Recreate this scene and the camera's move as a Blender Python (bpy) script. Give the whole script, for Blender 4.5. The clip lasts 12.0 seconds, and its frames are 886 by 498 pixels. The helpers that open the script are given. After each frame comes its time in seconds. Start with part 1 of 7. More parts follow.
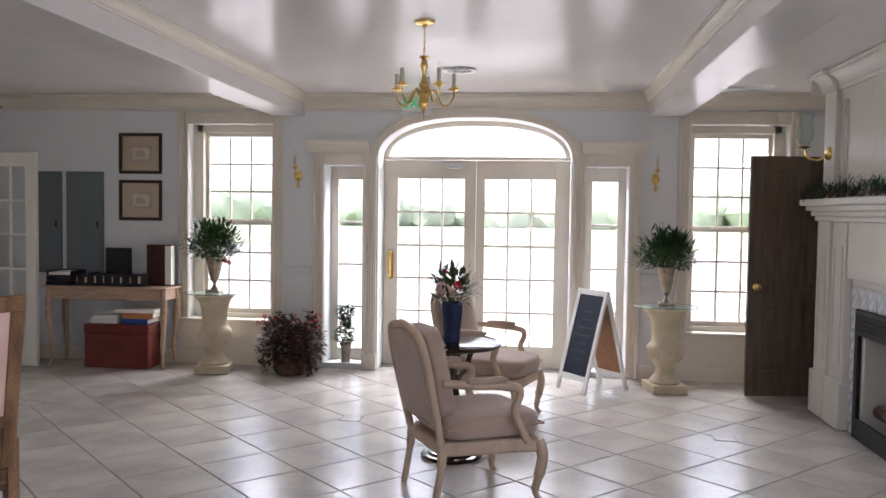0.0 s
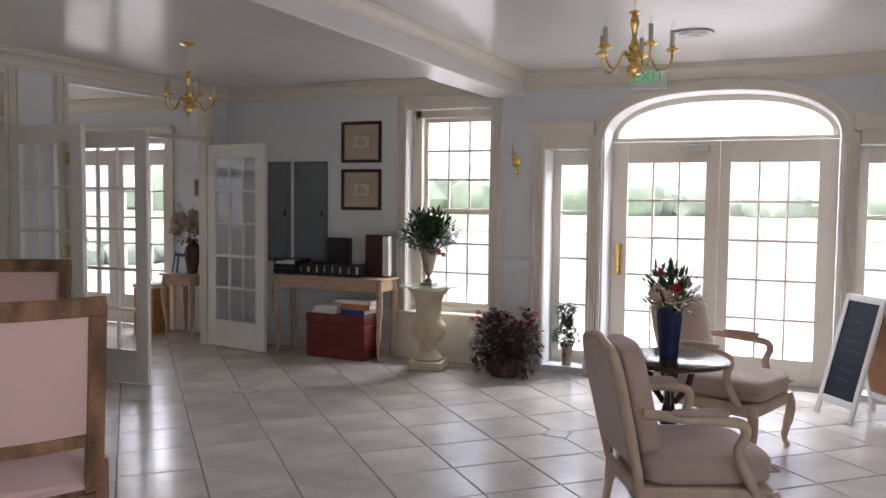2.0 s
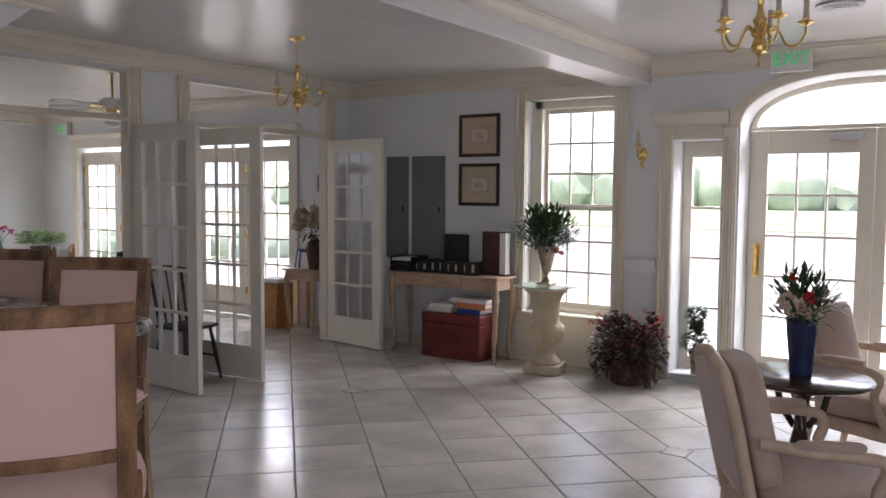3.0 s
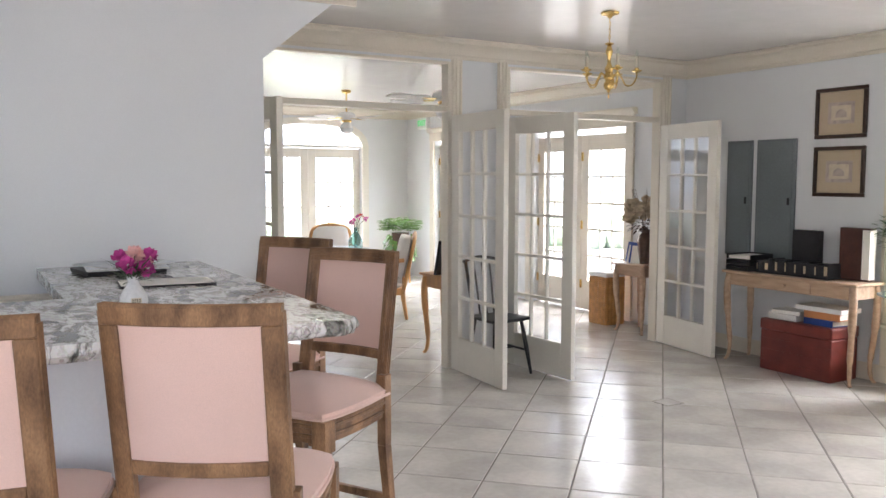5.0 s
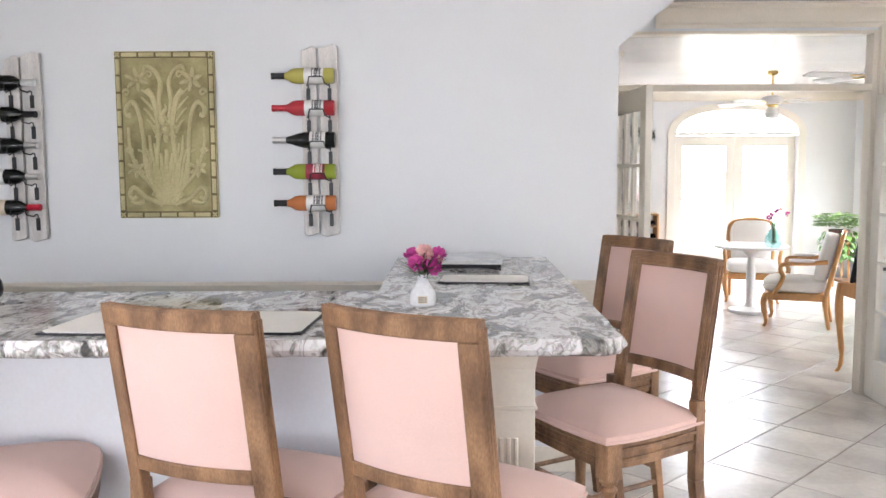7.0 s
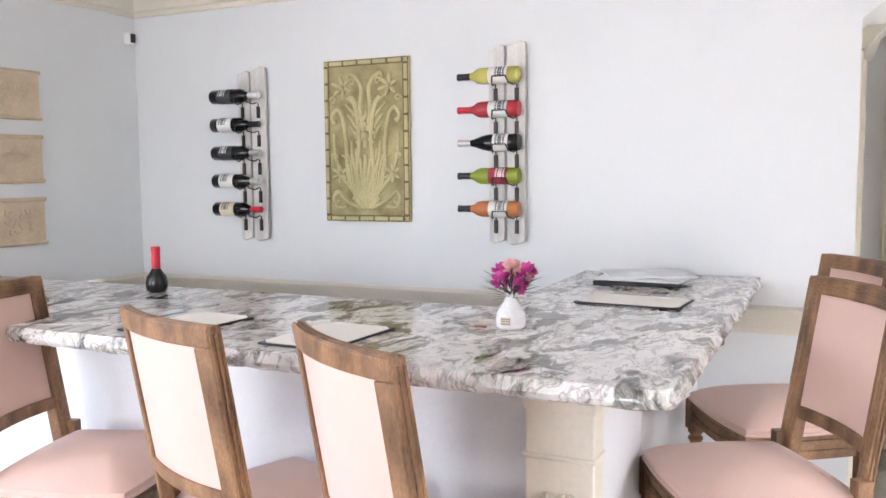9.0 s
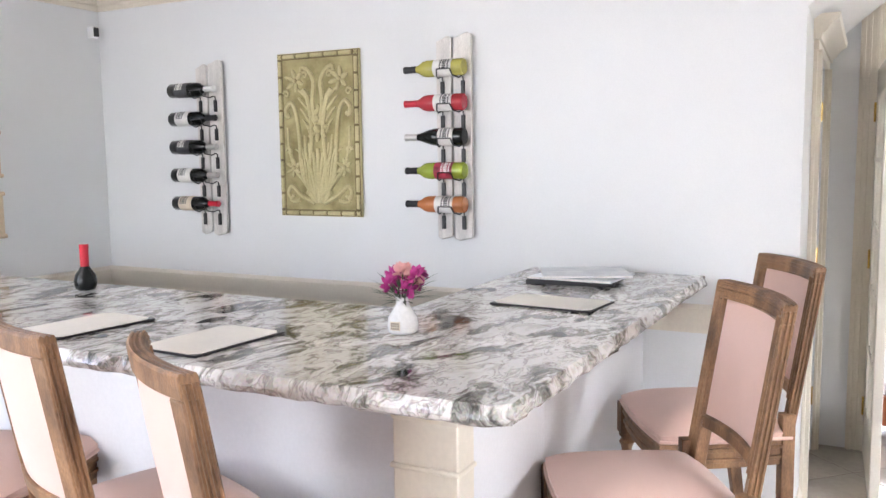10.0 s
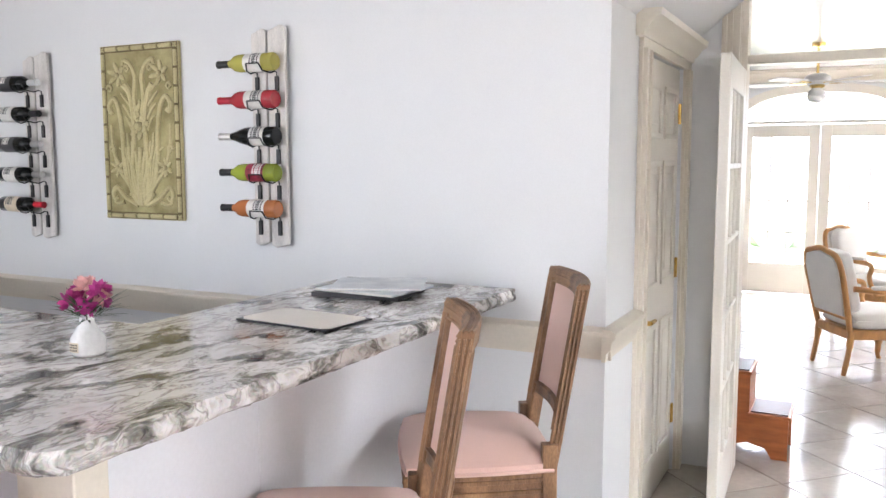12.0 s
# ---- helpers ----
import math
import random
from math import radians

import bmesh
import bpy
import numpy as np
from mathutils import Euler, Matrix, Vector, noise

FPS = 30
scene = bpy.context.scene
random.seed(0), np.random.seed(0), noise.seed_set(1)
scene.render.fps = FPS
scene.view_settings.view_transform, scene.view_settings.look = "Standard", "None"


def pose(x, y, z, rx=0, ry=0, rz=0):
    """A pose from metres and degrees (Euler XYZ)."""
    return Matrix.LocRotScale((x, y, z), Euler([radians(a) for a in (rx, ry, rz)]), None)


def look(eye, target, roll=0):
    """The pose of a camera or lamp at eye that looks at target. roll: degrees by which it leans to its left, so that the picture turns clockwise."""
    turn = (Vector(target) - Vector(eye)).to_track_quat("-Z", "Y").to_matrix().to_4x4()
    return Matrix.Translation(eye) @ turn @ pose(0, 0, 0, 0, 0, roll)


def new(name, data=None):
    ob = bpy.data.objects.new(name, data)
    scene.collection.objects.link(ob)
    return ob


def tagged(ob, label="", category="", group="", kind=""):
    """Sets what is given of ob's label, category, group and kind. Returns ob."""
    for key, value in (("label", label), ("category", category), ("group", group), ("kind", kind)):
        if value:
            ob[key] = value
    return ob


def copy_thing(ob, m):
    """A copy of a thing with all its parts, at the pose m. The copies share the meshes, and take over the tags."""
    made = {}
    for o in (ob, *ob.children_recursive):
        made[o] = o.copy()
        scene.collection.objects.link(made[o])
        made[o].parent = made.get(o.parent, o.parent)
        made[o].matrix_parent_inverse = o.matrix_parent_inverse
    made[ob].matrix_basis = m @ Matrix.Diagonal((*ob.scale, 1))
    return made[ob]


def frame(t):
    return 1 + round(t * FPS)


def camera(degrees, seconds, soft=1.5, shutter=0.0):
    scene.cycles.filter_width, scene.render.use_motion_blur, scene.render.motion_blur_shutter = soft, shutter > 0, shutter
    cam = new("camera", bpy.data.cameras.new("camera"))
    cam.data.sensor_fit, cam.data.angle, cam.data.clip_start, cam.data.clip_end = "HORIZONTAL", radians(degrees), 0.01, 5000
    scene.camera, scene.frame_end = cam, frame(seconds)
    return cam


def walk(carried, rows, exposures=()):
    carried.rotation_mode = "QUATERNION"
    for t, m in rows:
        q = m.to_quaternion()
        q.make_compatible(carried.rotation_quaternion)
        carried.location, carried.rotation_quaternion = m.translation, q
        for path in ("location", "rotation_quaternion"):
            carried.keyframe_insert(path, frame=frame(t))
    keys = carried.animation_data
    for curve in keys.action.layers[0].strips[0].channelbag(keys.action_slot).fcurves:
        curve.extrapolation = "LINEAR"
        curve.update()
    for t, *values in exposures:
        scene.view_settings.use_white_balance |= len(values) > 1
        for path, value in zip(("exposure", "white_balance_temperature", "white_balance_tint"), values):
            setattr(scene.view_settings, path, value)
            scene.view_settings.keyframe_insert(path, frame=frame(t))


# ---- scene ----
cam = camera(56.1, 12.0)
PATH = [
    (0, (0.619, -7.86, 1.532), (0.391, -5.875, 1.443), 0.8),
    (0.5, (0.665, -7.662, 1.519), (0.305, -5.697, 1.425), 0.8),
    (1, (0.683, -7.49, 1.531), (0.182, -5.557, 1.426), 0.8),
    (1.5, (0.709, -7.321, 1.549), (0.055, -5.435, 1.431), 0.7),
    (2, (0.78, -7.096, 1.531), (-0.042, -5.276, 1.409), 0.6),
    (2.5, (0.818, -6.892, 1.516), (-0.157, -5.15, 1.391), 0.5),
    (3, (0.839, -6.712, 1.54), (-0.281, -5.061, 1.402), 0.4),
    (5, (0.826, -6.048, 1.537), (-0.895, -5.043, 1.371), 0.1),
    (5.5, (0.881, -5.897, 1.537), (-0.959, -5.131, 1.371), -0.3),
    (6, (0.82, -5.765, 1.528), (-1.103, -5.245, 1.359), -0.4),
    (6.5, (0.795, -5.663, 1.546), (-1.177, -5.383, 1.368), -0.1),
    (7, (0.728, -5.479, 1.569), (-1.262, -5.493, 1.377), -0.3),
    (7.5, (0.617, -5.279, 1.558), (-1.352, -5.577, 1.373), -0.3),
    (9.5, (0.158, -4.562, 1.583), (-1.618, -5.459, 1.388), -0.7),
    (10, (0.035, -4.391, 1.608), (-1.733, -5.301, 1.395), -0.7),
    (10.5, (-0.123, -4.234, 1.601), (-1.888, -5.15, 1.389), -0.6),
    (11, (-0.282, -4.093, 1.596), (-2.049, -5.007, 1.385), -0.5),
    (11.5, (-0.439, -3.957, 1.595), (-2.206, -4.87, 1.385), -0.5),
    (12, (-0.529, -3.821, 1.613), (-2.308, -4.71, 1.399), -0.1),
]
walk(cam, [(t, look(e, g, r)) for t, e, g, r in PATH],
     [(0, 1.42, 6350, 19), (3, 1.16, 6350, 19), (5, 2.36, 6400, 14), (7.5, 2.98, 6350, 15), (9.5, 3.30, 6350, 15), (12, 3.14, 6300, 15)])

# ---- world, sun, large lights ----
ZC = 2.64                      # ceiling height
XB, YB = -3.48, -4.634          # bar wall plane and its free corner
XF = -4.93                     # wall with the two french openings
YR = -4.63                     # short return wall with the closet door
XR, YK = 3.2, -8.45            # fireplace wall, back wall
XW, YN = -11.1, 0.25           # sunroom far wall, sunroom north wall

world = bpy.data.worlds.new("world")
world.use_nodes = True
scene.world = world
_wn = world.node_tree.nodes
_sky = _wn.new("ShaderNodeTexSky")
_sky.sky_type = "NISHITA"
_sky.sun_disc = False
_sky.sun_elevation = radians(70)
_sky.sun_rotation = radians(-132)
_sky.dust_density = 3.0
world.node_tree.links.new(_sky.outputs[0], _wn["Background"].inputs[0])
_wn["Background"].inputs[1].default_value = 0.15

sun = new("sun", bpy.data.lights.new("sun", "SUN"))
sun.data.energy, sun.data.angle, sun.data.color = 2.4, radians(0.6), (1.0, 0.95, 0.88)
sun.matrix_world = look((-4, -3.6, 15.0), (0, 0, 0))


def sky_lamp(name, eye, target, w, h, watts, col=(0.93, 0.97, 1.0)):
    """Stands in for the open sky outside a window, above the line of sight."""
    d = bpy.data.lights.new(name, "AREA")
    d.shape, d.size, d.size_y, d.energy, d.color = "RECTANGLE", w, h, watts, col
    ob = new(name, d)
    ob.matrix_world = look(eye, target)
    return ob


sky_lamp("sky_over_entrance", (0.0, 3.2, 3.9), (0.0, 0.2, 1.3), 7.0, 2.4, 680)
sky_lamp("sky_over_sunroom_west", (-14.2, -2.8, 3.9), (-11.2, -2.8, 1.3), 6.0, 2.4, 410)
sky_lamp("sky_over_sunroom_north", (-8.0, 3.4, 3.9), (-8.0, 0.4, 1.3), 5.0, 2.4, 360)
sky_lamp("sky_in_back_window", (3.3, -6.35, 1.55), (0.0, -6.35, 1.35), 1.9, 1.5, 8.0)
sky_lamp("sky_in_rear_window", (0.4, -8.55, 1.55), (-1.2, -5.0, 1.2), 1.7, 1.5, 2.8)


# ---- materials ----
def mat(name, col, rough=0.5, metal=0.0, var=0.10, scale=3.0, bump=0.04, bscale=90.0, spec=0.5, coat=0.0, trans=0.0, ior=1.45, stretch=None, alt=None, rand=0.0, sheen=0.0, fine=0.06):
    m = bpy.data.materials.new(name)
    m.use_nodes = True
    nt = m.node_tree
    N, L = nt.nodes, nt.links
    p = N["Principled BSDF"]
    tc = N.new("ShaderNodeTexCoord")
    src = tc.outputs["Object"]
    if stretch:
        mp = N.new("ShaderNodeMapping")
        mp.inputs["Scale"].default_value = stretch
        L.new(src, mp.inputs[0])
        src = mp.outputs[0]
    n1 = N.new("ShaderNodeTexNoise")
    n1.inputs["Scale"].default_value, n1.inputs["Detail"].default_value = scale, 6.0
    L.new(src, n1.inputs[0])
    n2 = N.new("ShaderNodeTexNoise")
    n2.inputs["Scale"].default_value, n2.inputs["Detail"].default_value = bscale, 3.0
    L.new(src, n2.inputs[0])
    c = Vector(col)
    lo = tuple(c * (1 - var)) + (1,)
    hi = tuple(alt) + (1,) if alt else tuple(min(1.0, v * (1 + var)) for v in col) + (1,)
    ramp = N.new("ShaderNodeMapRange")
    ramp.inputs[1].default_value, ramp.inputs[2].default_value = 0.3, 0.7
    L.new(n1.outputs[0], ramp.inputs[0])
    mx = N.new("ShaderNodeMix")
    mx.data_type = "RGBA"
    mx.inputs[6].default_value, mx.inputs[7].default_value = lo, hi
    L.new(ramp.outputs[0], mx.inputs[0])
    out = mx.outputs[2]
    hs = N.new("ShaderNodeHueSaturation")
    mr = N.new("ShaderNodeMapRange")
    mr.inputs[1].default_value, mr.inputs[2].default_value = 0.3, 0.7
    mr.inputs[3].default_value, mr.inputs[4].default_value = 1 - fine, 1 + fine
    L.new(n2.outputs[0], mr.inputs[0])
    val = mr.outputs[0]
    if rand:
        oi = N.new("ShaderNodeObjectInfo")
        rr = N.new("ShaderNodeMapRange")
        rr.inputs[3].default_value, rr.inputs[4].default_value = 1 - rand, 1 + rand
        L.new(oi.outputs["Random"], rr.inputs[0])
        mu = N.new("ShaderNodeMath")
        mu.operation = "MULTIPLY"
        L.new(val, mu.inputs[0])
        L.new(rr.outputs[0], mu.inputs[1])
        val = mu.outputs[0]
    L.new(val, hs.inputs["Value"])
    L.new(out, hs.inputs["Color"])
    L.new(hs.outputs[0], p.inputs["Base Color"])
    r2 = N.new("ShaderNodeMapRange")
    r2.inputs[3].default_value, r2.inputs[4].default_value = max(0.0, rough - 0.05), min(1.0, rough + 0.07)
    L.new(n1.outputs[0], r2.inputs[0])
    L.new(r2.outputs[0], p.inputs["Roughness"])
    p.inputs["Metallic"].default_value = metal
    p.inputs["Specular IOR Level"].default_value = spec
    p.inputs["Coat Weight"].default_value = coat
    p.inputs["Coat Roughness"].default_value = 0.08
    p.inputs["Transmission Weight"].default_value = trans
    p.inputs["IOR"].default_value = ior
    p.inputs["Sheen Weight"].default_value = sheen
    if bump:
        b = N.new("ShaderNodeBump")
        b.inputs["Strength"].default_value, b.inputs["Distance"].default_value = bump * 4, 0.002
        L.new(n2.outputs[0], b.inputs["Height"])
        L.new(b.outputs[0], p.inputs["Normal"])
    return m


def glow(name, col, strength):
    m = bpy.data.materials.new(name)
    m.use_nodes = True
    p = m.node_tree.nodes["Principled BSDF"]
    p.inputs["Base Color"].default_value = (*col, 1)
    p.inputs["Emission Color"].default_value = (*col, 1)
    p.inputs["Emission Strength"].default_value = strength
    return m


def pane_glass(name, tint=(1, 1, 1), rough=0.0, low=0.035):
    """Clear pane: see-through, with a mirror gloss that grows towards grazing."""
    m = bpy.data.materials.new(name)
    m.use_nodes = True
    N, L = m.node_tree.nodes, m.node_tree.links
    N.remove(N["Principled BSDF"])
    t, g, f, x = N.new("ShaderNodeBsdfTransparent"), N.new("ShaderNodeBsdfGlossy"), N.new("ShaderNodeLayerWeight"), N.new("ShaderNodeMixShader")
    t.inputs[0].default_value = (*tint, 1)
    g.inputs["Roughness"].default_value = rough
    f.inputs[0].default_value = 0.5
    p = N.new("ShaderNodeMath")
    p.operation = "POWER"
    p.inputs[1].default_value = 4.0
    r = N.new("ShaderNodeMapRange")
    r.inputs[3].default_value, r.inputs[4].default_value = low, 0.75
    L.new(f.outputs["Facing"], p.inputs[0])
    L.new(p.outputs[0], r.inputs[0])
    L.new(r.outputs[0], x.inputs[0])
    L.new(t.outputs[0], x.inputs[1])
    L.new(g.outputs[0], x.inputs[2])
    L.new(x.outputs[0], N["Material Output"].inputs[0])
    return m


def granite(name):
    m = bpy.data.materials.new(name)
    m.use_nodes = True
    N, L = m.node_tree.nodes, m.node_tree.links
    p = N["Principled BSDF"]
    tc = N.new("ShaderNodeTexCoord")
    mp = N.new("ShaderNodeMapping")
    mp.inputs["Scale"].default_value = (1.0, 1.9, 1.4)
    mp.inputs["Rotation"].default_value = (0, 0, radians(28))
    L.new(tc.outputs["Object"], mp.inputs[0])
    warp = N.new("ShaderNodeTexNoise")
    warp.inputs["Scale"].default_value, warp.inputs["Detail"].default_value = 2.6, 4.0
    L.new(mp.outputs[0], warp.inputs[0])
    add = N.new("ShaderNodeVectorMath")
    add.operation = "MULTIPLY_ADD"
    add.inputs[1].default_value = (0.75, 0.75, 0.75)
    L.new(warp.outputs["Color"], add.inputs[0])
    L.new(mp.outputs[0], add.inputs[2])
    big = N.new("ShaderNodeTexNoise")
    big.inputs["Scale"].default_value, big.inputs["Detail"].default_value, big.inputs["Distortion"].default_value = 4.6, 11.0, 0.5
    big.inputs["Roughness"].default_value = 0.62
    L.new(add.outputs[0], big.inputs[0])
    r = N.new("ShaderNodeValToRGB")
    e = r.color_ramp.elements
    e[0].position, e[0].color = 0.30, (0.03, 0.028, 0.03, 1)
    e[1].position, e[1].color = 0.72, (0.50, 0.47, 0.43, 1)
    for pos, c in ((0.38, (0.085, 0.08, 0.07, 1)), (0.43, (0.30, 0.285, 0.25, 1)), (0.475, (0.62, 0.59, 0.55, 1)), (0.52, (0.82, 0.80, 0.78, 1)), (0.58, (0.76, 0.74, 0.72, 1)), (0.63, (0.62, 0.58, 0.54, 1))):
        k = e.new(pos)
        k.color = c
    L.new(big.outputs[0], r.inputs[0])
    vein = N.new("ShaderNodeTexNoise")
    vein.inputs["Scale"].default_value, vein.inputs["Detail"].default_value, vein.inputs["Distortion"].default_value = 7.5, 9.0, 0.8
    L.new(add.outputs[0], vein.inputs[0])
    vr = N.new("ShaderNodeValToRGB")
    ve = vr.color_ramp.elements
    ve[0].position, ve[0].color = 0.44, (1, 1, 1, 1)
    ve[1].position, ve[1].color = 0.53, (1, 1, 1, 1)
    k = ve.new(0.49)
    k.color = (0.30, 0.25, 0.23, 1)
    L.new(vein.outputs[0], vr.inputs[0])
    fl = N.new("ShaderNodeTexNoise")
    fl.inputs["Scale"].default_value = 120.0
    L.new(tc.outputs["Object"], fl.inputs[0])
    mul = N.new("ShaderNodeMix")
    mul.data_type, mul.blend_type = "RGBA", "MULTIPLY"
    mul.inputs[0].default_value = 0.68
    L.new(r.outputs[0], mul.inputs[6])
    L.new(vr.outputs[0], mul.inputs[7])
    fm = N.new("ShaderNodeMix")
    fm.data_type, fm.blend_type = "RGBA", "OVERLAY"
    fm.inputs[0].default_value = 0.25
    L.new(mul.outputs[2], fm.inputs[6])
    L.new(fl.outputs["Color"], fm.inputs[7])
    hs = N.new("ShaderNodeHueSaturation")
    hs.inputs["Saturation"].default_value = 0.8
    L.new(fm.outputs[2], hs.inputs["Color"])
    L.new(hs.outputs[0], p.inputs["Base Color"])
    p.inputs["Roughness"].default_value = 0.07
    return m


WALL = mat("wall_paint", (0.745, 0.752, 0.758), 0.45, var=0.025, scale=1.2, bump=0.03, bscale=220, fine=0.02)
TRIM = mat("cream_gloss_trim", (0.74, 0.68, 0.58), 0.3, var=0.04, scale=2.5, bump=0.012, bscale=70, fine=0.03)
CEIL = mat("ceiling_gloss_paint", (0.72, 0.70, 0.685), 0.2, var=0.03, scale=0.8, bump=0.012, bscale=6, fine=0.02, spec=0.75)
DOORW = mat("white_door_paint", (0.78, 0.74, 0.66), 0.33, var=0.04, bump=0.02, fine=0.03)
TILE = mat("floor_tile", (0.49, 0.45, 0.405), 0.20, var=0.13, scale=2.2, bump=0.025, bscale=26, rand=0.05, alt=(0.60, 0.555, 0.50), fine=0.05)
GROUT = mat("grout", (0.17, 0.145, 0.125), 0.85, var=0.25, scale=8, bump=0.1)
GRANITE = granite("polished_granite")
BRASS = mat("polished_brass", (0.80, 0.56, 0.20), 0.2, metal=1.0, var=0.12, scale=12, bump=0.01)
STEEL = mat("brushed_steel", (0.6, 0.6, 0.58), 0.3, metal=1.0, var=0.06, bump=0.02)
BLACK = mat("black_metal", (0.018, 0.017, 0.018), 0.4, var=0.2, scale=15, bump=0.03)
GLASS = pane_glass("window_pane")
CLEAR = pane_glass("clear_glass", (0.93, 0.97, 0.95))
SILVER = mat("old_mirror", (0.86, 0.87, 0.87), 0.03, metal=1.0, var=0.02, bump=0)
GRASS = mat("lawn", (0.38, 0.44, 0.28), 0.9, var=0.2, scale=0.4, bump=0.2, bscale=20)
GRAVEL = mat("pale_gravel", (0.50, 0.485, 0.455), 0.95, var=0.12, scale=0.5, bump=0.2, bscale=30)
# green paled so that the base colour carries the distance haze
HAZEHILL = mat("hazed_far_wood", (0.40, 0.47, 0.35), 0.95, var=0.2, scale=0.5, bump=0.2, bscale=3)
DARKDOOR = mat("dark_stained_door", (0.12, 0.085, 0.058), 0.42, var=0.3, scale=3, stretch=(9, 9, 1), bump=0.05)


# ---- building helpers ----
def bx(bm, x0, x1, y0, y1, z0, z1, m=None):
    """A box from corner to corner."""
    co = [(x, y, z) for z in (z0, z1) for y in (y0, y1) for x in (x0, x1)]
    v = [bm.verts.new(m @ Vector(c) if m else c) for c in co]
    for f in ((0, 2, 3, 1), (4, 5, 7, 6), (0, 1, 5, 4), (1, 3, 7, 5), (3, 2, 6, 7), (2, 0, 4, 6)):
        bm.faces.new([v[i] for i in f])
    return bm


def prism(bm, poly, a, b, m=None):
    """A polygon (u, v) in the local xy plane, pulled from z=a to z=b."""
    lo = [bm.verts.new((m @ Vector((x, y, a))) if m else (x, y, a)) for x, y in poly]
    hi = [bm.verts.new((m @ Vector((x, y, b))) if m else (x, y, b)) for x, y in poly]
    n = len(poly)
    for i in range(n):
        bm.faces.new((lo[i], lo[(i + 1) % n], hi[(i + 1) % n], hi[i]))
    bm.faces.new(lo[::-1])
    bm.faces.new(hi)
    return bm


def lathe(bm, prof, n=24, m=None, squash=1.0):
    """A profile of (radius, z) turned about z; ends close where the radius is nought."""
    rings = []
    for r, z in prof:
        if r < 1e-5:
            rings.append([bm.verts.new((m @ Vector((0, 0, z))) if m else (0, 0, z))])
        else:
            rings.append([bm.verts.new((m @ Vector((r * math.cos(6.28318 * i / n), squash * r * math.sin(6.28318 * i / n), z))) if m else (r * math.cos(6.28318 * i / n), squash * r * math.sin(6.28318 * i / n), z)) for i in range(n)])
    for a, b in zip(rings, rings[1:]):
        for i in range(n):
            j = (i + 1) % n
            if len(a) == 1 and len(b) == 1:
                continue
            if len(a) == 1:
                bm.faces.new((a[0], b[j], b[i]))
            elif len(b) == 1:
                bm.faces.new((a[i], a[j], b[0]))
            else:
                bm.faces.new((a[i], a[j], b[j], b[i]))
    return bm


def tube(bm, pts, r, n=8, m=None, flat=1.0, cap=True):
    """A round bar along points; r is one radius or one for each point."""
    P = [Vector(p) for p in pts]
    R = r if isinstance(r, (list, tuple)) else [r] * len(P)
    rings, up = [], None
    for i, p in enumerate(P):
        d = (P[min(i + 1, len(P) - 1)] - P[max(i - 1, 0)]).normalized()
        if up is None:
            up = Vector((0, 0, 1)) if abs(d.z) < 0.9 else Vector((1, 0, 0))
        s = d.cross(up).normalized()
        up = s.cross(d).normalized()
        ring = []
        for k in range(n):
            a = 6.28318 * k / n
            q = p + s * (R[i] * math.cos(a)) + up * (R[i] * flat * math.sin(a))
            ring.append(bm.verts.new(m @ q if m else q))
        rings.append(ring)
    for a, b in zip(rings, rings[1:]):
        for k in range(n):
            bm.faces.new((a[k], a[(k + 1) % n], b[(k + 1) % n], b[k]))
    if cap:
        bm.faces.new(rings[0][::-1])
        bm.faces.new(rings[-1])
    return bm


def curve_pts(ctrl, n=6):
    """A smooth line (Catmull-Rom) through the given points."""
    P = [Vector(p) for p in ctrl]
    P = [2 * P[0] - P[1]] + P + [2 * P[-1] - P[-2]]
    out = []
    for i in range(1, len(P) - 2):
        for k in range(n):
            t = k / n
            a, b, c, d = P[i - 1], P[i], P[i + 1], P[i + 2]
            out.append(0.5 * ((2 * b) + (c - a) * t + (2 * a - 5 * b + 4 * c - d) * t * t + (3 * b - a - 3 * c + d) * t ** 3))
    return out + [P[-2]]


def part(name, bm, material, parent=None, label="", smooth=True, bevel=0.0, seg=2, at=None):
    """Links a bmesh as one mesh object, under a thing or a part."""
    bmesh.ops.recalc_face_normals(bm, faces=bm.faces)
    for f in bm.faces:
        f.smooth = smooth
    if smooth:
        for e in bm.edges:
            if len(e.link_faces) == 2 and e.calc_face_angle(0) > 0.7:
                e.smooth = False
    me = bpy.data.meshes.new(name)
    bm.to_mesh(me)
    bm.free()
    me.materials.append(material)
    ob = new(name, me)
    if parent:
        ob.parent = parent
    if at is not None:
        ob.matrix_basis = at
    if bevel:
        b = ob.modifiers.new("bevel", "BEVEL")
        b.width, b.segments, b.limit_method, b.angle_limit = bevel, seg, "ANGLE", radians(40)
    if label:
        ob["label"] = label
    return ob


def piece(name, me, parent, at):
    """One more object on a shared mesh."""
    ob = new(name, me)
    ob.parent = parent
    ob.matrix_basis = at
    return ob


def thing(name, m, label, category, group="", kind=""):
    e = new(name)
    e.empty_display_size = 0.1
    e.matrix_basis = m
    return tagged(e, label, category, group, kind)


def B():
    return bmesh.new()


def setting(name, bm, material, label, category, smooth=True, bevel=0.0):
    return tagged(part(name, bm, material, None, "", smooth, bevel), label, category, "", "structure")


def arch_line(half, z0, rise, n=28, p=2.5, q=2.1):
    """Points of a flat basket arch from right to left."""
    out = []
    for i in range(n + 1):
        a = math.pi * i / n
        c, s = math.cos(a), math.sin(a)
        out.append((half * math.copysign(abs(c) ** (2 / p), c), z0 + rise * abs(s) ** (2 / q)))
    return out


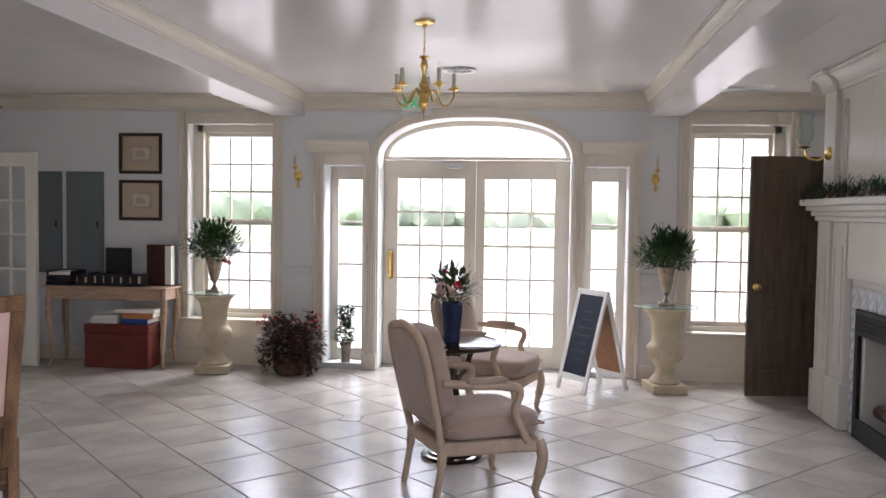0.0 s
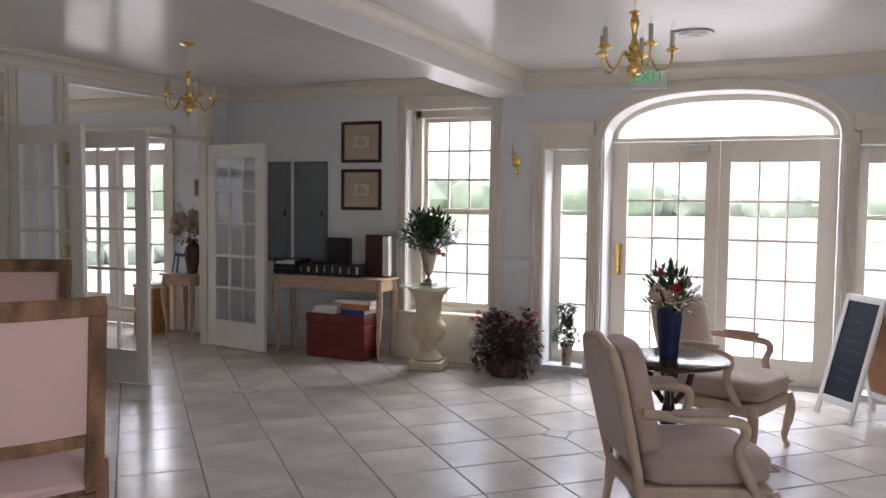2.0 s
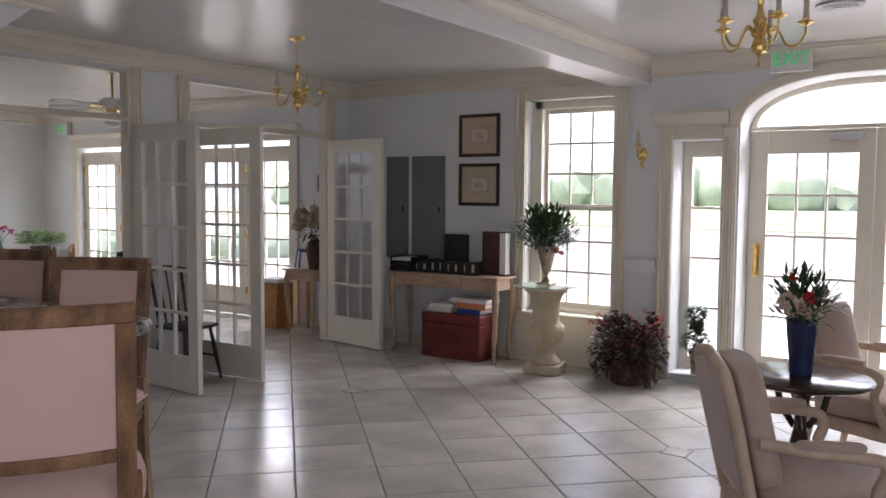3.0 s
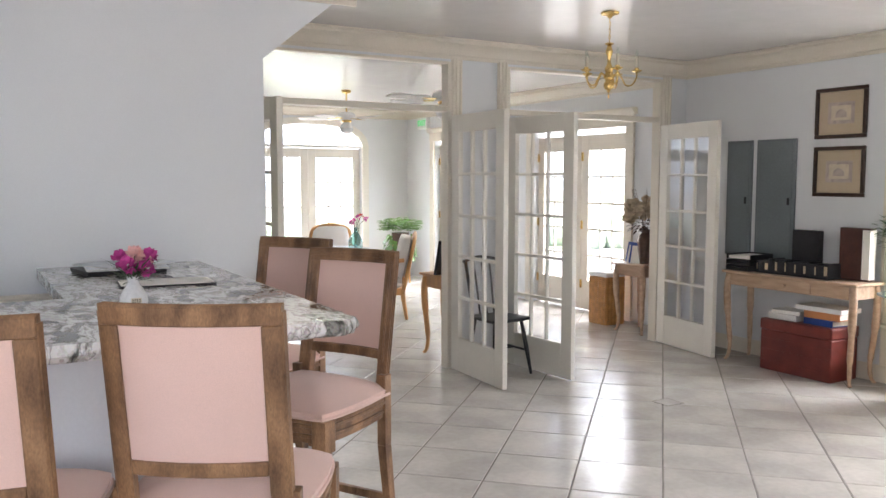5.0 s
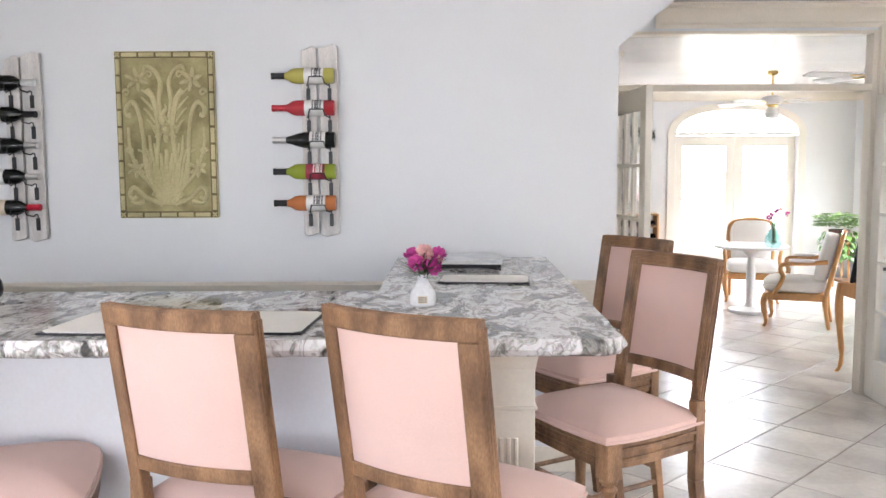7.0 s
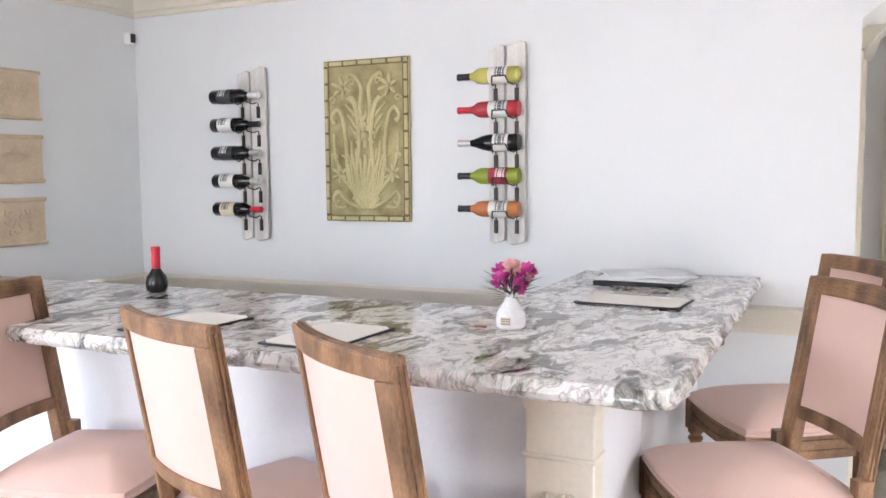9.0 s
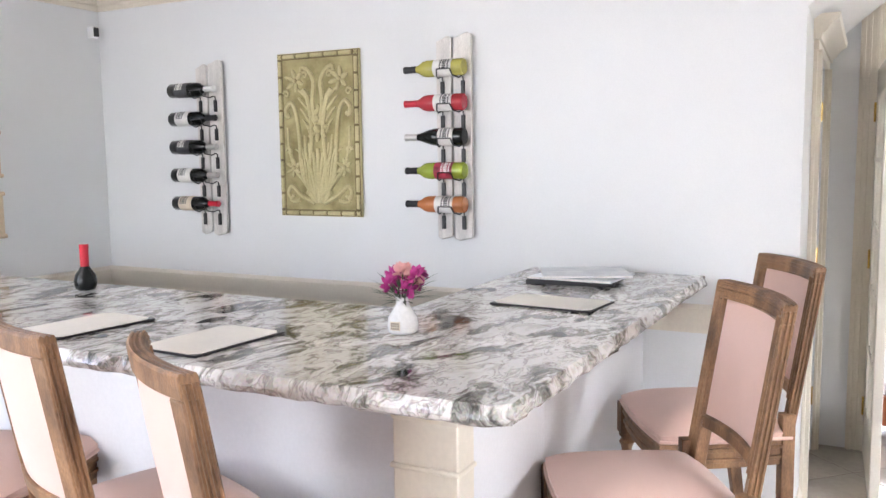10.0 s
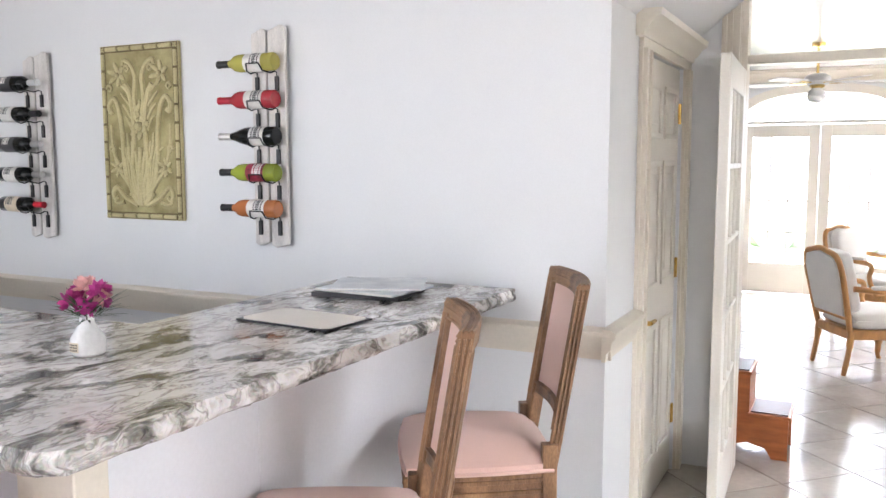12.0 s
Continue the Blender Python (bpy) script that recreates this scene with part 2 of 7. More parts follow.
XZ = Matrix(((1, 0, 0, 0), (0, 0, -1, 0), (0, 1, 0, 0), (0, 0, 0, 1)))      # local xy -> world xz, local z -> -y


def run(bm, prof, p0, p1, out):
    """A moulding: profile of (outwards, up) swept from p0 to p1; out is the unit vector away from the wall."""
    p0, p1, o = Vector(p0), Vector(p1), Vector(out)
    a = [bm.verts.new(p0 + o * u + Vector((0, 0, v))) for u, v in prof]
    b = [bm.verts.new(p1 + o * u + Vector((0, 0, v))) for u, v in prof]
    n = len(prof)
    for i in range(n):
        bm.faces.new((a[i], a[(i + 1) % n], b[(i + 1) % n], b[i]))
    bm.faces.new(a[::-1])
    bm.faces.new(b)
    return bm


CROWN = [(0, 0), (0, -0.15), (0.018, -0.15), (0.022, -0.125), (0.035, -0.118), (0.045, -0.085), (0.075, -0.05), (0.10, -0.038), (0.104, -0.02), (0.12, -0.016), (0.12, 0)]
RAIL = [(0, 0.06), (0, -0.06), (0.014, -0.06), (0.018, -0.03), (0.034, -0.012), (0.036, 0.012), (0.05, 0.03), (0.052, 0.048), (0.03, 0.06)]
BASE = [(0, 0), (0.016, 0), (0.016, 0.10), (0.010, 0.115), (0.006, 0.13), (0, 0.13)]

# ---- the shell of the place ----
bm = B()
T = 0.45   # depth of the entrance wall
for a, b, z0, z1 in ((XF - 0.15, -2.80, 0, ZC), (-2.80, -1.96, 0, 0.45), (-2.80, -1.96, 2.36, ZC), (-1.96, -1.44, 0, ZC), (-1.44, -1.05, 1.97, ZC), (-1.44, -1.05, -0.05, 0.05),
                     (-1.05, -0.915, 0, ZC), (0.915, 1.05, 0, ZC), (1.05, 1.44, 1.97, ZC), (1.05, 1.44, -0.05, 0.05), (1.44, 1.99, 0, ZC), (1.99, 2.85, 0, 0.45), (1.99, 2.85, 2.36, ZC), (2.85, XR + 0.2, 0, ZC)):
    bx(bm, a, b, 0, T, z0, z1)
prism(bm, arch_line(0.915, 2.05, 0.375) + [(-0.915, ZC), (0.915, ZC)], -T, 0, XZ)
entry_wall = setting("wall_north", bm, WALL, "white painted entrance wall with deep window and door openings", "wall", False)

bm = B()
bx(bm, XB - 0.12, XB, YK, YB, 0, ZC)
setting("wall_bar", bm, WALL, "plain white painted wall behind the bar", "wall", False)

bm = B()   # short return wall, with the closet door's opening, closed behind
bx(bm, -4.03, XB - 0.12, YR - 0.10, YR, 0, ZC)
bx(bm, -4.93, -4.82, YR - 0.10, YR, 0, ZC)
bx(bm, -4.82, -4.03, YR - 0.10, YR, 2.055, ZC)
bx(bm, -5.05, XB - 0.12, YR - 0.25, YR - 0.10, 0, ZC)
bx(bm, XB - 0.12, XB, YB, YR, 0, ZC)
setting("wall_return", bm, WALL, "short white painted return wall beside the closet door", "wall", False)

# sloped soffit over the closet door, flush with the bar wall
bm = B()
prism(bm, [(YR - 0.02, 2.155), (YR - 0.02, ZC), (-4.10, ZC), (-4.10, 2.60), (-4.16, 2.55)], XF, XB - 0.001, Matrix(((0, 0, 1, 0), (1, 0, 0, 0), (0, 1, 0, 0), (0, 0, 0, 1))))
setting("soffit", bm, WALL, "sloping white painted soffit over the closet door", "soffit", False)

bm = B()   # wall with the two french openings
for a, b, z0, z1 in ((YR, -4.37, 0, ZC), (-4.37, -2.62, 2.47, ZC), (-2.62, -2.08, 0, ZC), (-2.08, -0.32, 2.47, ZC), (-0.32, 0.0, 0, ZC)):
    bx(bm, XF - 0.08, XF, a, b, z0, z1)
setting("wall_west", bm, WALL, "white wall with two wide french door openings", "wall", False)

bm = B()   # walls that close the lobby, with the windows behind the camera
bx(bm, XR, XR + 0.2, -5.3, 0.0, 0, ZC)
bx(bm, XR, XR + 0.2, YK, -7.4, 0, ZC)
bx(bm, XR, XR + 0.2, -7.4, -5.3, 0, 0.7)
bx(bm, XR, XR + 0.2, -7.4, -5.3, 2.4, ZC)
setting("wall_east", bm, WALL, "plain white painted wall beside the fireplace", "wall", False)
bm = B()
bx(bm, XB - 0.12, -0.6, YK - 0.2, YK, 0, ZC)
bx(bm, 1.4, XR + 0.2, YK - 0.2, YK, 0, ZC)
bx(bm, -0.6, 1.4, YK - 0.2, YK, 0, 0.7)
bx(bm, -0.6, 1.4, YK - 0.2, YK, 2.4, ZC)
setting("wall_south", bm, WALL, "plain white painted back wall of the bar", "wall", False)

bm = B()
bx(bm, XF - 0.15, XR + 0.2, YK - 0.2, T, ZC, ZC + 0.2)
setting("ceiling", bm, CEIL, "glossy off-white painted ceiling", "ceiling", False)

for i, (a, b) in enumerate(((-1.95, -1.64), (1.60, 1.92))):
    bm = B()
    bx(bm, a, b, YK, 0.0, 2.43, ZC)
    bm2 = B()
    run(bm2, [(u * 0.55, v * 0.55) for u, v in CROWN], (a, YK, ZC), (a, 0, ZC), (-1, 0, 0))
    run(bm2, [(u * 0.55, v * 0.55) for u, v in CROWN], (b, YK, ZC), (b, 0, ZC), (1, 0, 0))
    setting("beam_%d" % (i + 1), bm, CEIL, "boxed ceiling beam in glossy off-white paint", "beam", False, 0.006)
    setting("beam_trim_%d" % (i + 1), bm2, TRIM, "cream crown moulding along a boxed beam", "moulding")

bm = B()
for a, b in ((XF, -1.95), (-1.64, 1.60), (1.92, XR)):
    run(bm, CROWN, (a, 0, ZC), (b, 0, ZC), (0, -1, 0))
run(bm, CROWN, (XF, -4.10, ZC), (XF, 0, ZC), (1, 0, 0))
run(bm, CROWN, (XB, YK, ZC), (XB, -4.10, ZC), (1, 0, 0))
run(bm, CROWN, (XB, YK, ZC), (XR, YK, ZC), (0, 1, 0))
run(bm, CROWN, (XR, YK, ZC), (XR, 0, ZC), (-1, 0, 0))
setting("crown_moulding", bm, TRIM, "cream stepped crown moulding round the ceiling", "moulding")

bm = B()
for a, b in ((-1.84, -1.56), (1.56, 1.87), (2.98, 3.19)):
    run(bm, RAIL, (a, 0, 0.93), (b, 0, 0.93), (0, -1, 0))
setting("chair_rail_north", bm, WALL, "white painted chair rail between the casings", "moulding")
bm = B()
run(bm, RAIL, (XB, YK, 0.94), (XB, YB + 0.03, 0.94), (1, 0, 0))
run(bm, RAIL, (XB + 0.05, YR, 0.94), (-3.892, YR, 0.94), (0, 1, 0))
run(bm, RAIL, (XB, YK, 0.94), (XR, YK, 0.94), (0, 1, 0))
setting("chair_rail", bm, TRIM, "cream moulded chair rail along the walls", "moulding")

bm = B()
for a, b in ((XF, -1.56), (1.56, XR)):
    run(bm, BASE, (a, 0, 0), (b, 0, 0), (0, -1, 0))
run(bm, BASE, (XB, YK, 0), (XB, YB + 0.03, 0), (1, 0, 0))
run(bm, BASE, (XB + 0.016, YR, 0), (-3.892, YR, 0), (0, 1, 0))
run(bm, BASE, (XB, YK, 0), (XR, YK, 0), (0, 1, 0))
run(bm, BASE, (XR, YK, 0), (XR, -3.6, 0), (-1, 0, 0))
setting("baseboard", bm, TRIM, "cream painted baseboard", "baseboard")

# sunroom shell
bm = B()
for a, b, z0, z1 in ((-9.5 - 0.85 - 0.75, -10.2, 0, ZC), (-10.2, -8.5, 2.12, ZC), (-8.5, -7.70, 0, ZC), (-7.70, -6.0, 2.12, ZC), (-6.0, XF - 0.15, 0, ZC)):
    bx(bm, a, b, YN, YN + 0.25, z0, z1)
setting("sunroom_wall_north", bm, WALL, "white painted sunroom wall with glazed doors", "wall", False)
bm = B()
YA = (-1.42, -4.25)
ARCHH = 0.86
last = -7.4
for c in (YA[1], YA[0]):
    bx(bm, XW - 0.25, XW, last, c - ARCHH, 0, ZC)
    prism(bm, [(c + u, v) for u, v in arch_line(ARCHH, 2.03, 0.34)] + [(c - ARCHH, ZC), (c + ARCHH, ZC)], XW - 0.25, XW, Matrix(((0, 0, 1, 0), (1, 0, 0, 0), (0, 1, 0, 0), (0, 0, 0, 1))))
    last = c + ARCHH
bx(bm, XW - 0.25, XW, last, YN + 0.25, 0, ZC)
setting("sunroom_wall_west", bm, WALL, "white painted sunroom wall with two arched door openings", "wall", False)
bm = B()
bx(bm, XW - 0.25, XF - 0.15, -7.6, -7.4, 0, ZC)
bx(bm, XF - 0.15, XF - 0.02, -7.6, YR - 0.25, 0, ZC)
setting("sunroom_wall_south", bm, WALL, "plain white painted sunroom wall", "wall", False)
bm = B()
bx(bm, XW - 0.25, XF - 0.15, -7.6, YN + 0.25, ZC, ZC + 0.2)
setting("sunroom_ceiling", bm, CEIL, "glossy white sunroom ceiling", "ceiling", False)
bm = B()
run(bm, CROWN, (XW, -7.4, ZC), (XW, YN, ZC), (1, 0, 0))
run(bm, CROWN, (XW, YN, ZC), (XF - 0.15, YN, ZC), (0, -1, 0))
setting("sunroom_crown", bm, TRIM, "cream crown moulding in the sunroom", "moulding")

# outside
bm = B()
bx(bm, -900, 900, -900, 900, -0.35, -0.20)
setting("ground", bm, GRAVEL, "pale gravel parking ground outside", "ground", False)
bm = B()
bx(bm, -70, 70, 33, 84, -0.2, -0.16)
bx(bm, -30, -15.5, -30, 12, -0.2, -0.14)
setting("lawn", bm, GRASS, "mown pale green field and lawn outside", "lawn", False)
rng = random.Random(4)
bm = B()
for k in range(520):                       # wooded rise beyond the field, hazed by its pale colour, low hedge west of the sunroom
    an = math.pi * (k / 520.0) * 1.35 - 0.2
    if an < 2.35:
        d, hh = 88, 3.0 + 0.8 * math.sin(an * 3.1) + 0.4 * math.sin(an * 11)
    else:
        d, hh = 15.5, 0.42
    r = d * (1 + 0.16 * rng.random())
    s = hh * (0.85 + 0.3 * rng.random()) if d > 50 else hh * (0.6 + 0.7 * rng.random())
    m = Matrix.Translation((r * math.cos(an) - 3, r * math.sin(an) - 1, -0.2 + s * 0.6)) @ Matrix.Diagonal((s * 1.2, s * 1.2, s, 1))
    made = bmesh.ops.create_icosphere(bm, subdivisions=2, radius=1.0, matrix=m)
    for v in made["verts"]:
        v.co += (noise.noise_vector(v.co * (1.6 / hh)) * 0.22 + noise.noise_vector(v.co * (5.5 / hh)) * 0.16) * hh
ob = part("hazed_far_wood", bm, HAZEHILL)
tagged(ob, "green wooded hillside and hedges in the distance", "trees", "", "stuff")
# hazy bright sky low over the horizon
bm = B()
arc = [(130 * math.cos(a) - 3, 130 * math.sin(a) - 1) for a in (-0.3 + 4.6 * i / 40 for i in range(41))]
lower = [bm.verts.new((x, y, -0.3)) for x, y in arc]
upper = [bm.verts.new((x, y, 34.0)) for x, y in arc]
for i in range(40):
    bm.faces.new((lower[i + 1], lower[i], upper[i], upper[i + 1]))
setting("backdrop", bm, glow("hazy_sky", (0.93, 0.97, 1.0), 0.34), "bright hazy white sky at the horizon", "sky", False)

# ---- glazed doors and windows ----
def glazed(e, w, h, g, cols, rows, t, material, z0=0.0, bar=0.022):
    """Stiles, rails, glazing bars and panes of a leaf that runs along local x from 0 to w."""
    x0, x1, a, b = g
    bm = B()
    bx(bm, 0, x0, -t / 2, t / 2, z0, h)
    bx(bm, x1, w, -t / 2, t / 2, z0, h)
    bx(bm, x0, x1, -t / 2 + 0.001, t / 2 - 0.001, z0, a)
    bx(bm, x0, x1, -t / 2 + 0.001, t / 2 - 0.001, b, h)
    part("leaf_frame", bm, material, e, bevel=0.004)
    for i in range(1, cols):
        x = x0 + (x1 - x0) * i / cols
        bm = B()
        prism(bm, [(x - bar / 2, -t * 0.22), (x - bar * 0.2, -t * 0.42), (x + bar * 0.2, -t * 0.42), (x + bar / 2, -t * 0.22), (x + bar / 2, t * 0.22), (x + bar * 0.2, t * 0.42), (x - bar * 0.2, t * 0.42), (x - bar / 2, t * 0.22)], a, b)
        part("glazing_bar", bm, material, e, smooth=False)
    for j in range(1, rows):
        z = a + (b - a) * j / rows
        bm = B()
        bx(bm, x0, x1, -t * 0.40, t * 0.40, z - bar / 2, z + bar / 2)
        part("glazing_bar", bm, material, e, smooth=False, bevel=0.003)
    pw, ph = (x1 - x0) / cols, (b - a) / rows
    bm = B()
    bx(bm, -pw / 2, pw / 2, -0.002, 0.002, -ph / 2, ph / 2)
    first = None
    for i in range(cols):
        for j in range(rows):
            m = pose(x0 + pw * (i + 0.5), 0, a + ph * (j + 0.5))
            if first is None:
                first = part("pane", bm, GLASS, e, smooth=False, at=m)
                ob = first
            else:
                ob = piece("pane", first.data, e, m)
            ob.visible_shadow = False


def hinges(e, t, zs, side=-1):
    for z in zs:
        bm = B()
        tube(bm, [(0, side * (t / 2 + 0.004), z - 0.05), (0, side * (t / 2 + 0.004), z + 0.05)], 0.007, 8)
        bx(bm, 0, 0.03, side * (t / 2 + 0.002) - 0.001, side * (t / 2 + 0.002) + 0.001, z - 0.05, z + 0.05)
        part("hinge", bm, BRASS, e)


def lever(e, x, z, t, sx=1):
    bm = B()
    for s in (-1, 1):
        m = Matrix.Translation((x, s * t / 2, z)) @ pose(0, 0, 0, -90 * s)
        lathe(bm, [(0, 0), (0.026, 0), (0.026, 0.006), (0.012, 0.012), (0.010, 0.05), (0, 0.05)], 14, m)
        tube(bm, [(x, s * (t / 2 + 0.045), z), (x + sx * 0.05, s * (t / 2 + 0.05), z + 0.003), (x + sx * 0.10, s * (t / 2 + 0.045), z - 0.004)], [0.010, 0.009, 0.007])
    part("handle", bm, BRASS, e, "polished brass lever handle")


def leaf_pose(h, f):
    """Pose of a leaf from its hinge foot h to its free foot f."""
    return Matrix.Translation((h[0], h[1], 0.008)) @ pose(0, 0, 0, 0, 0, math.degrees(math.atan2(f[1] - h[1], f[0] - h[0])))


LW = 0.80
for k, (h, f, s) in enumerate((((-4.90, -4.36), (-4.07, -4.325), -1), ((-4.90, -2.605), (-4.10, -2.647), 1), ((-4.88, -2.09), (-4.01, -2.026), -1), ((-4.90, -0.335), (-4.10, -0.464), 1))):
    e = thing("door_%d" % (k + 1), leaf_pose(h, f), "open white french door with fifteen glass panes", "french door", "french doors to the sunroom", "structure")
    glazed(e, LW, 2.035, (0.115, LW - 0.115, 0.27, 1.90), 3, 5, 0.042, DOORW)
    hinges(e, 0.042, (0.25, 1.05, 1.82), s)

# frames of the two french openings, with transoms above
for k, (a, b) in enumerate(((-4.37, -2.62), (-2.08, -0.32))):
    e = thing("door_frame_%d" % (k + 1), Matrix.Identity(4), "cream door frame with a clear glass transom above", "door frame", "", "structure")
    for side, (y0, y1) in (("jamb", (a, a + 0.03)), ("jamb", (b - 0.03, b))):
        bm = B()
        bx(bm, XF - 0.09, XF + 0.012, y0, y1, 0, 2.47)
        part(side, bm, TRIM, e, smooth=False, bevel=0.003)
    bm = B()
    bx(bm, XF - 0.085, XF + 0.01, a + 0.03, b - 0.03, 2.075, 2.12)
    part("transom_bar", bm, TRIM, e, bevel=0.005)
    bm = B()
    bx(bm, XF - 0.09, XF + 0.01, a + 0.03, b - 0.03, 2.452, 2.47)
    part("head", bm, TRIM, e)
    bm = B()
    bx(bm, XF - 0.05, XF - 0.044, a + 0.03, b - 0.03, 2.12, 2.452)
    ob = part("pane", bm, GLASS, e, smooth=False)
    ob.visible_shadow = False
    for y0 in (a - 0.10, b):
        for d0, d1, px in ((0.0, 0.10, 0.015), (0.008, 0.030, 0.028), (0.042, 0.058, 0.024), (0.075, 0.094, 0.030)):
            bm = B()
            lo = y0 + d0 + (0.004 if y0 < a else 0)
            bx(bm, XF + 0.002, XF + px, max(lo, YR + 0.01), min(y0 + d1, -0.004), 0, 2.5)
            part("casing", bm, TRIM, e, smooth=False, bevel=0.003)

# closet door in the return wall
e = thing("door_5", pose(-4.815, YR - 0.035, 0.006), "closed cream six-panel closet door with brass hinges", "door", "", "structure")
bm = B()
bx(bm, 0, 0.78, -0.02, 0.02, 0, 2.045)
part("leaf", bm, DOORW, e, bevel=0.003)
for x0, x1, z0, z1 in ((0.10, 0.35, 0.2, 0.85), (0.43, 0.68, 0.2, 0.85), (0.10, 0.35, 1.02, 1.60), (0.43, 0.68, 1.02, 1.60), (0.10, 0.35, 1.70, 1.94), (0.43, 0.68, 1.70, 1.94)):
    bm = B()
    for q0, q1, w0, w1 in ((x0, x1, z0, z0 + 0.025), (x0, x1, z1 - 0.025, z1), (x0, x0 + 0.025, z0 + 0.025, z1 - 0.025), (x1 - 0.025, x1, z0 + 0.025, z1 - 0.025)):
        bx(bm, q0, q1, 0.02, 0.032, w0, w1)
    bx(bm, x0 + 0.06, x1 - 0.06, 0.02, 0.029, z0 + 0.06, z1 - 0.06)
    part("panel", bm, DOORW, e, bevel=0.004)
hinges(e, 0.046, (0.30, 1.06, 1.83), 1)
lever(e, 0.72, 0.90, 0.04, -1)
e = thing("door_frame_3", Matrix.Identity(4), "cream moulded closet door casing with a cornice", "door frame", "", "structure")
for x0, x1 in ((-4.03, -3.89), (-4.92, -4.82)):
    for d0, d1, py in ((0, x1 - x0, 0.018), (0.006, 0.03, 0.032), (x1 - x0 - 0.04, x1 - x0 - 0.008, 0.036)):
        bm = B()
        bx(bm, x0 + d0, x0 + d1, YR + 0.001, YR + py, 0, 2.055)
        part("casing", bm, TRIM, e, smooth=False, bevel=0.003)
bm = B()
bx(bm, -4.92, -3.89, YR + 0.001, YR + 0.022, 2.055, 2.10)
part("head", bm, TRIM, e, bevel=0.003)
bm = B()
run(bm, [(0, 0), (0.03, 0), (0.036, 0.02), (0.05, 0.03), (0.07, 0.06), (0.095, 0.075), (0.10, 0.10), (0, 0.10)], (-4.925, YR + 0.002, 2.095), (-3.83, YR + 0.002, 2.095), (0, 1, 0))
part("cornice", bm, TRIM, e)

# entrance: pair of glazed doors, sidelights, arched light
YD = 0.33
e = thing("entrance_frame", Matrix.Identity(4), "cream entrance frame with an arched white light above", "door frame", "", "structure")
bm = B()
bx(bm, -0.915, 0.915, YD - 0.05, YD + 0.06, 2.045, 2.075)
part("transom_bar", bm, TRIM, e, bevel=0.004)
bm = B()
prism(bm, arch_line(0.90, 2.075, 0.335), -YD - 0.014, -YD - 0.008, XZ)
ob = part("arched_pane", bm, GLASS, e, smooth=False)
ob.visible_shadow = False
bm = B()
outer, inner = arch_line(0.915, 2.05, 0.375), arch_line(0.862, 2.075, 0.30)
for i in range(len(outer) - 1):
    prism(bm, [outer[i], outer[i + 1], inner[i + 1], inner[i]], -YD - 0.03, -YD + 0.03, XZ)
part("arched_sash", bm, TRIM, e)
bm = B()
outer, inner = arch_line(1.0, 2.05, 0.455), arch_line(0.918, 2.05, 0.378)
for i in range(len(outer) - 1):
    prism(bm, [outer[i], outer[i + 1], inner[i + 1], inner[i]], 0.001, 0.022, XZ)
outer, inner = arch_line(1.0, 2.05, 0.455), arch_line(0.975, 2.05, 0.43)
for i in range(len(outer) - 1):
    prism(bm, [outer[i], outer[i + 1], inner[i + 1], inner[i]], 0.022, 0.034, XZ)
part("archivolt", bm, TRIM, e, "cream moulded arch band")
